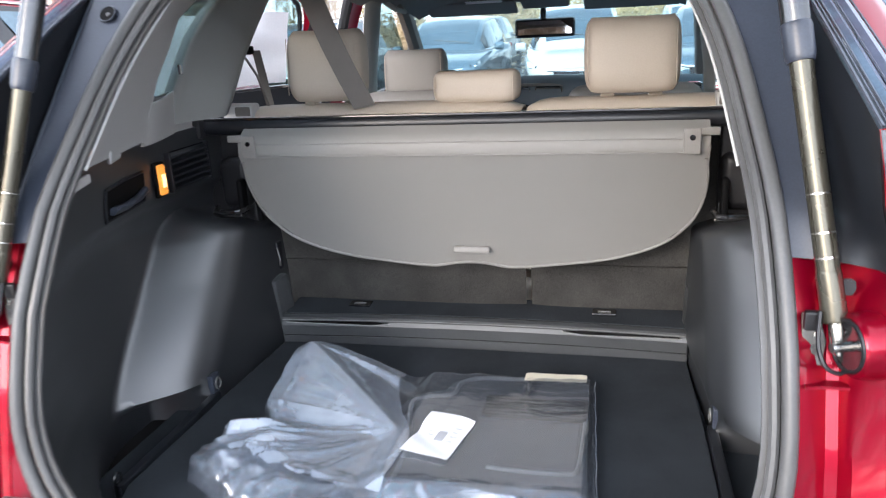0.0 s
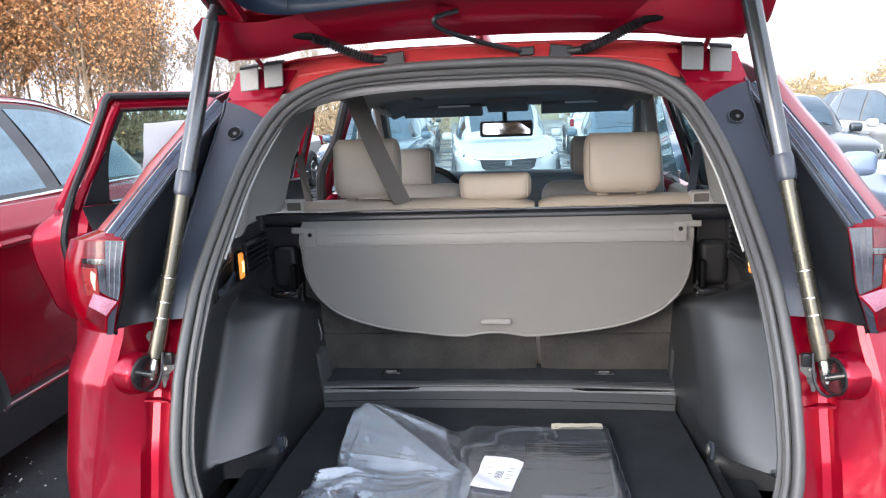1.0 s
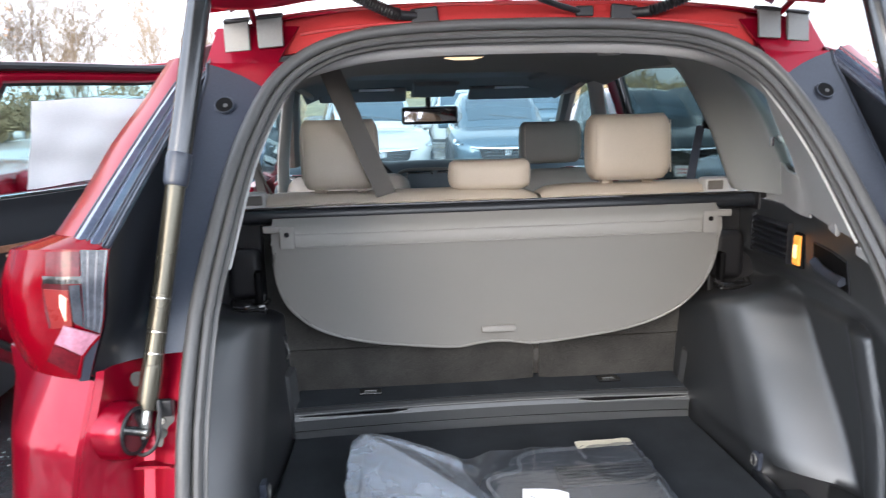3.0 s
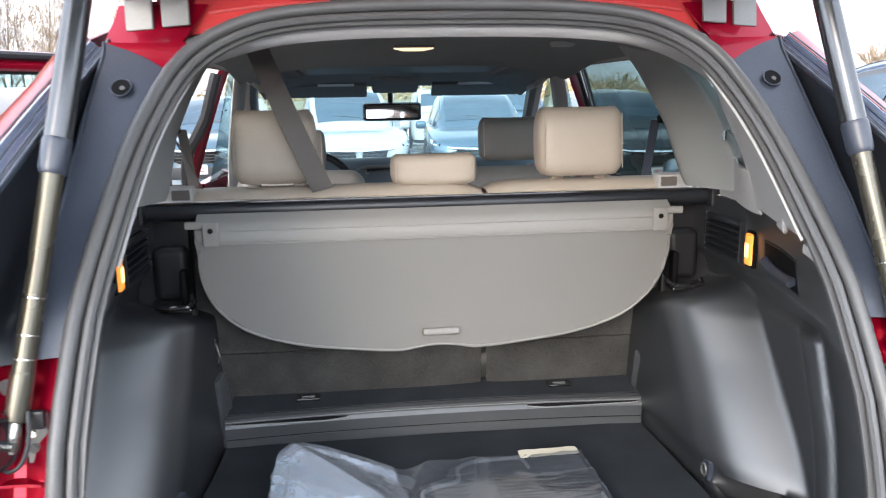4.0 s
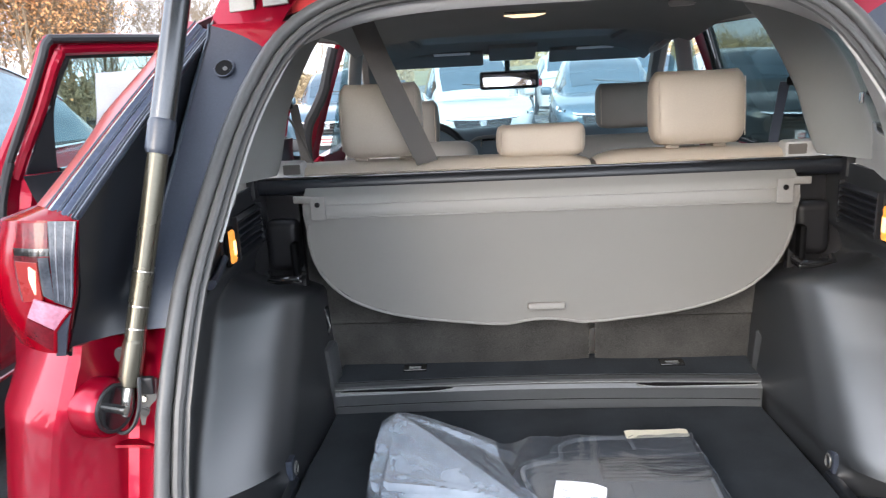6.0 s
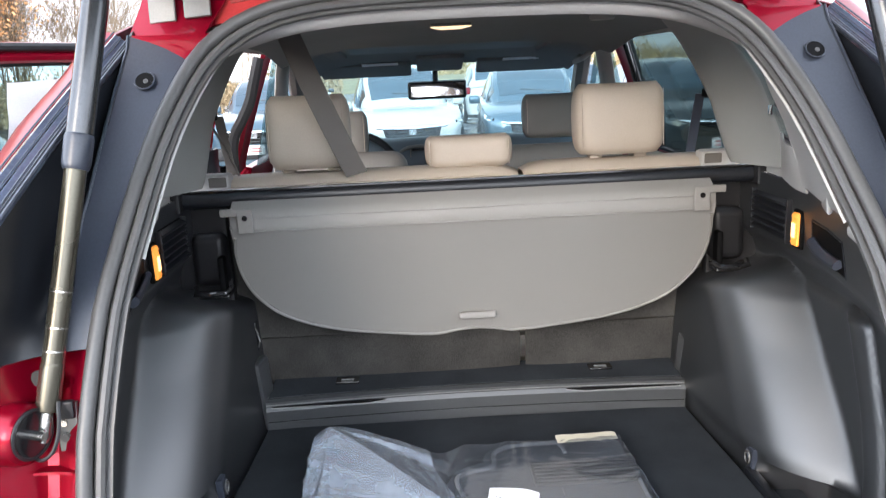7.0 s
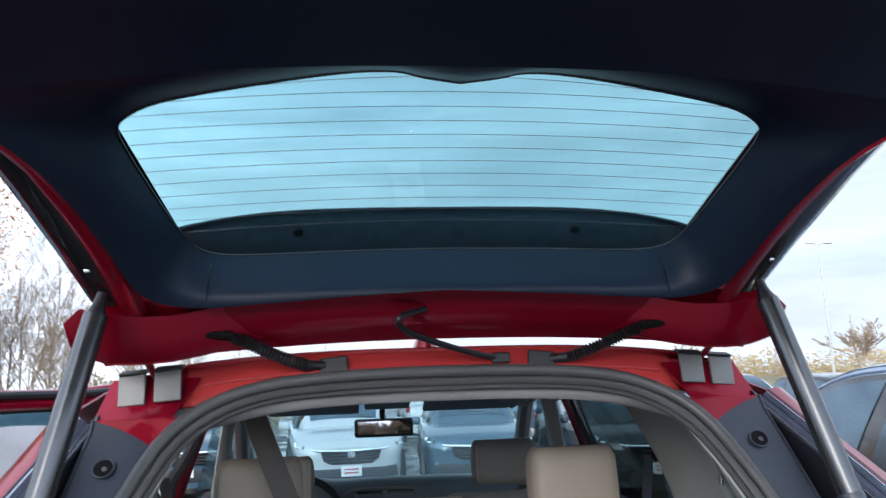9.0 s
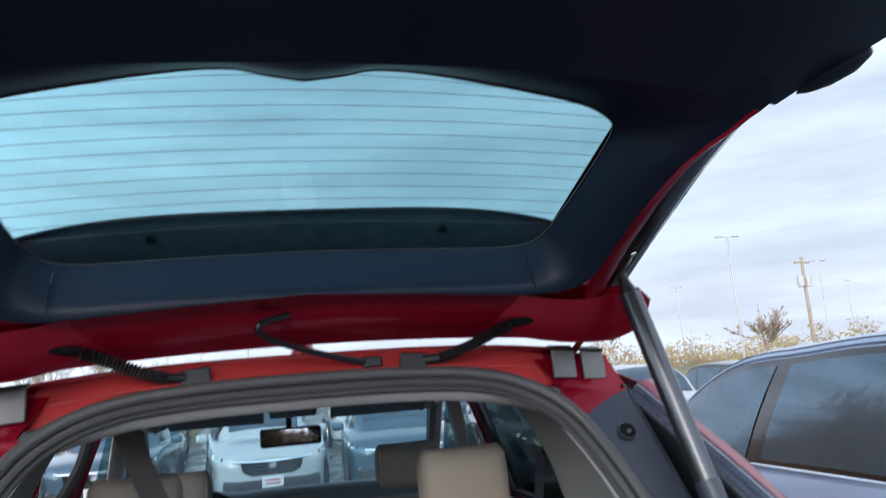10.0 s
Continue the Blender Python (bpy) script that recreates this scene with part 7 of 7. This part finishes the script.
def bare_tree(seed, height, leafy=0.0, spread=0.5, twig=0.006, domed=False):
    """Trunk and twigs as one mesh, leaf clumps as another."""
    rnd = random.Random(seed)
    wood, leaf = bmesh.new(), bmesh.new()

    def limb(p, d, length, r, depth):
        pts, rs = [p], [r]
        q = p.copy()
        steps = 4 if depth < 3 else 3
        for k in range(steps):
            d = (d + Vector((rnd.uniform(-1, 1), rnd.uniform(-1, 1), rnd.uniform(-0.3, 0.7))) * 0.14).normalized()
            q = q + d * length / steps
            pts.append(q.copy())
            rs.append(max(twig, r * (1 - 0.72 * (k + 1) / steps)))
        tube(pts, rs, 6 if depth == 0 else (4 if depth < 2 else 3), bm=wood, caps=False)
        if depth < 4:
            for k in range(15 if depth == 0 else (5 if depth == 1 else 4)):
                f = rnd.uniform(0.10 if depth == 0 else 0.2, 1.0)
                i = min(int(f * steps), steps - 1)
                b = pts[i].lerp(pts[i + 1], f * steps - i)
                a = rnd.uniform(0, math.tau)
                nd = (d * 0.9 + Vector((math.cos(a), math.sin(a), rnd.uniform(0.0, 0.5))) * (spread + 0.35 * rnd.random())).normalized()
                if domed and depth == 0:
                    f, tilt = 0.5, radians(72) * rnd.random() ** 0.6
                    b = pts[1].lerp(pts[2], rnd.random())
                    nd = Vector((math.cos(a) * math.sin(tilt), math.sin(a) * math.sin(tilt), math.cos(tilt)))
                limb(b, nd, length * rnd.uniform(0.38, 0.62) * (1.05 - 0.4 * f), max(twig, rs[i] * 0.5), depth + 1)
        if leafy and depth >= 2:
            for _ in range(int(leafy * 7)):
                b = pts[rnd.randrange(len(pts))] + Vector((rnd.gauss(0, 0.5), rnd.gauss(0, 0.5), rnd.gauss(0, 0.5)))
                s1 = rnd.uniform(0.014, 0.036)
                u = Vector((rnd.gauss(0, 1), rnd.gauss(0, 1), rnd.gauss(0, 1))).normalized()
                v = u.orthogonal().normalized()
                leaf.faces.new([leaf.verts.new(b + u * s1 * a + v * s1 * c) for a, c in ((-1, -0.6), (0.4, -1), (1, 0.5), (-0.5, 1))])
    limb(Vector((0, 0, 0)), Vector((0, 0, 1)), height * 0.86, height * 0.0058, 0)
    return wood, leaf


def make_tree(seed, height, leafy, spread, label, twig=0.006, domed=False):
    wood, leaf = bare_tree(seed, height, leafy, spread, twig, domed)
    t = thing("tree", (0, 0, 0), label, "tree", "trees round the car park")
    part("trunk", wood, BARK, t)
    if leafy:
        part("crown", leaf, LEAVES, t)
    else:
        leaf.free()
    return t


kinds = [make_tree(11, 12, 0, 0.45, "tall bare winter tree with grey-brown bark"), make_tree(12, 10, 0, 0.55, "bare winter tree with thin spreading twigs"),
         make_tree(13, 8, 0.9, 0.6, "tree with rusty brown autumn leaves"), make_tree(14, 7, 1.3, 0.7, "low tree with dense rusty leaves"), make_tree(23, 7.4, 0, 0.55, "round-crowned bare tree beyond the car park", 0.022, True)]
rnd = random.Random(5)
spots = []
for k in range(100):
    a = radians(rnd.uniform(6, 62) if k < 70 else rnd.uniform(24, 60))
    d = rnd.uniform(34, 72) if a > radians(27) else rnd.uniform(58, 82)
    spots.append((-d * math.sin(a), d * math.cos(a), rnd.choice([0, 0, 1, 0, 1, 0, 1] if a < radians(31) else [0, 1, 1, 1, 0, 1, 2])))
for k in range(34):
    a = radians(rnd.uniform(-60, 8))
    d = rnd.uniform(80, 130)
    spots.append((-d * math.sin(a), d * math.cos(a), rnd.choice([1, 1, 0])))
for k in range(16):
    a, d = radians(rnd.uniform(20, 34)), rnd.uniform(38, 52)
    spots.append((-d * math.sin(a), d * math.cos(a), rnd.choice([0, 0, 1])))
for k in range(26):
    a, d = radians(rnd.uniform(30.5, 47)), rnd.uniform(31, 44)
    spots.append((-d * math.sin(a), d * math.cos(a), rnd.choice([2, 2, 3])))
used = set()
for x, y, k in spots:
    m = Matrix.Translation((x, y, -DROP)) @ pose(0, 0, 0, 0, 0, rnd.uniform(0, 360)) @ Matrix.Diagonal((*[rnd.uniform(0.85, 1.25) * ((1.18 if k in (2, 3) else 0.90) if x < -0.2 * y else 0.45)] * 3, 1))
    if k not in used:
        kinds[k].matrix_basis = m
        used.add(k)
    else:
        copy_thing(kinds[k], m)
kinds[4].matrix_basis = Matrix.Translation((43.5, 60.5, -DROP)) @ pose(0, 0, 0, 0, 0, 40)
# low brush
def brush(name, count, material, label, bearing, dist, high, size, seed):
    """A tangle of small blades and leaves, thicker in clumps."""
    rnd = random.Random(seed)
    vs, fs = [], []
    while len(fs) < count:
        a, d = radians(rnd.uniform(*bearing)), rnd.uniform(*dist)
        clump = 0.35 + 0.9 * max(0.0, noise.noise(Vector((math.degrees(a) * 0.35, d * 0.05, seed))) + 0.25)
        c = Vector((-d * math.sin(a), d * math.cos(a), high * clump * rnd.random() ** 1.3))
        s1 = rnd.uniform(*size)
        u = Vector((rnd.gauss(0, 1), rnd.gauss(0, 1), rnd.gauss(0, 1.6))).normalized()
        v = u.orthogonal().normalized()
        i = len(vs)
        vs += [c + u * s1 - v * s1 * 0.35, c + u * s1 + v * s1 * 0.35, c - u * s1 + v * s1 * 0.25, c - u * s1 - v * s1 * 0.25]
        fs.append((i, i + 1, i + 2, i + 3))
    me = bpy.data.meshes.new(name)
    me.from_pydata([tuple(v) for v in vs], [], fs)
    me.materials.append(material)
    tagged(new(name, me), label, "brush", "", "stuff")


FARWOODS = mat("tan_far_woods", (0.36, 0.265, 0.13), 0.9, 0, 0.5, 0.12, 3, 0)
WOODS = mat("brown_unseen_woods", (0.17, 0.115, 0.07), 0.9, 0, 0.5, 0.12, 3, 0)
brush("brush", 30000, BRUSH, "tangled tan winter brush along the car park edge", (6, 64), (33, 48), 2.8, (0.04, 0.15), 3)
# the second belt is unseen, added behind the camera to dim reflections
brush("reflection_woods", 26000, WOODS, "unseen brown woods added behind the camera to darken reflections", (95, 265), (42, 60), 8.0, (0.3, 1.0), 7)
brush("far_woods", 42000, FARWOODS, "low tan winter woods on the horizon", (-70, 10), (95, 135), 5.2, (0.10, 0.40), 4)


def light_pole(at, h, turn=0):
    p = thing("light_pole", (0, 0, 0), "tall pale car park light pole with two lamp heads", "light pole", "car park light poles")
    part("mast", tube([(0, 0, 0), (0, 0, h)], [0.11, 0.07], 10), POLE, p)
    part("foot", tube([(0, 0, 0), (0, 0, 0.7)], 0.25, 12), POLE, p)
    for s in (1, -1):
        part("arm", tube([(0, 0, h - 0.1), (s * 0.5, 0, h)], 0.035, 6), POLE, p)
        part("lamp_head", rbox((s * 0.85, 0, h + 0.02), (0.75, 0.32, 0.10), 0.03), POLE, p)
    p.matrix_basis = Matrix.Translation(at) @ pose(0, 0, 0, 0, 0, turn)
    return p


pole = light_pole((40.6, 60.0, -DROP), 12.6)
for at, turn in (((60, 104, 0), 20), ((67, 81, 0), 10), ((94, 108, 0), 30), ((112, 116, 0), 0), ((-4, 95, 0), 0)):
    copy_thing(pole, Matrix.Translation(at) @ pose(0, 0, 0, 0, 0, turn))
up = thing("utility_pole", (48, 60, 0), "weathered wooden utility pole with crossarm and transformer", "utility pole")
part("mast", tube([(48, 60, 0), (48, 60, 10.2)], [0.2, 0.13], 10), WOODPOLE, up)
part("crossarm", rbox((48, 60, 9.7), (2.2, 0.15, 0.16), 0.02, pose(0, 0, 0, 0, 0, 15)), WOODPOLE, up)
part("transformer", disc((48.4, 60, 7.9), (0, 0, 1), 0.32, 1.0, 14, None, 0.05), POLE, up)
part("transformer", disc((47.6, 60, 7.9), (0, 0, 1), 0.32, 1.0, 14, None, 0.05), POLE, up)
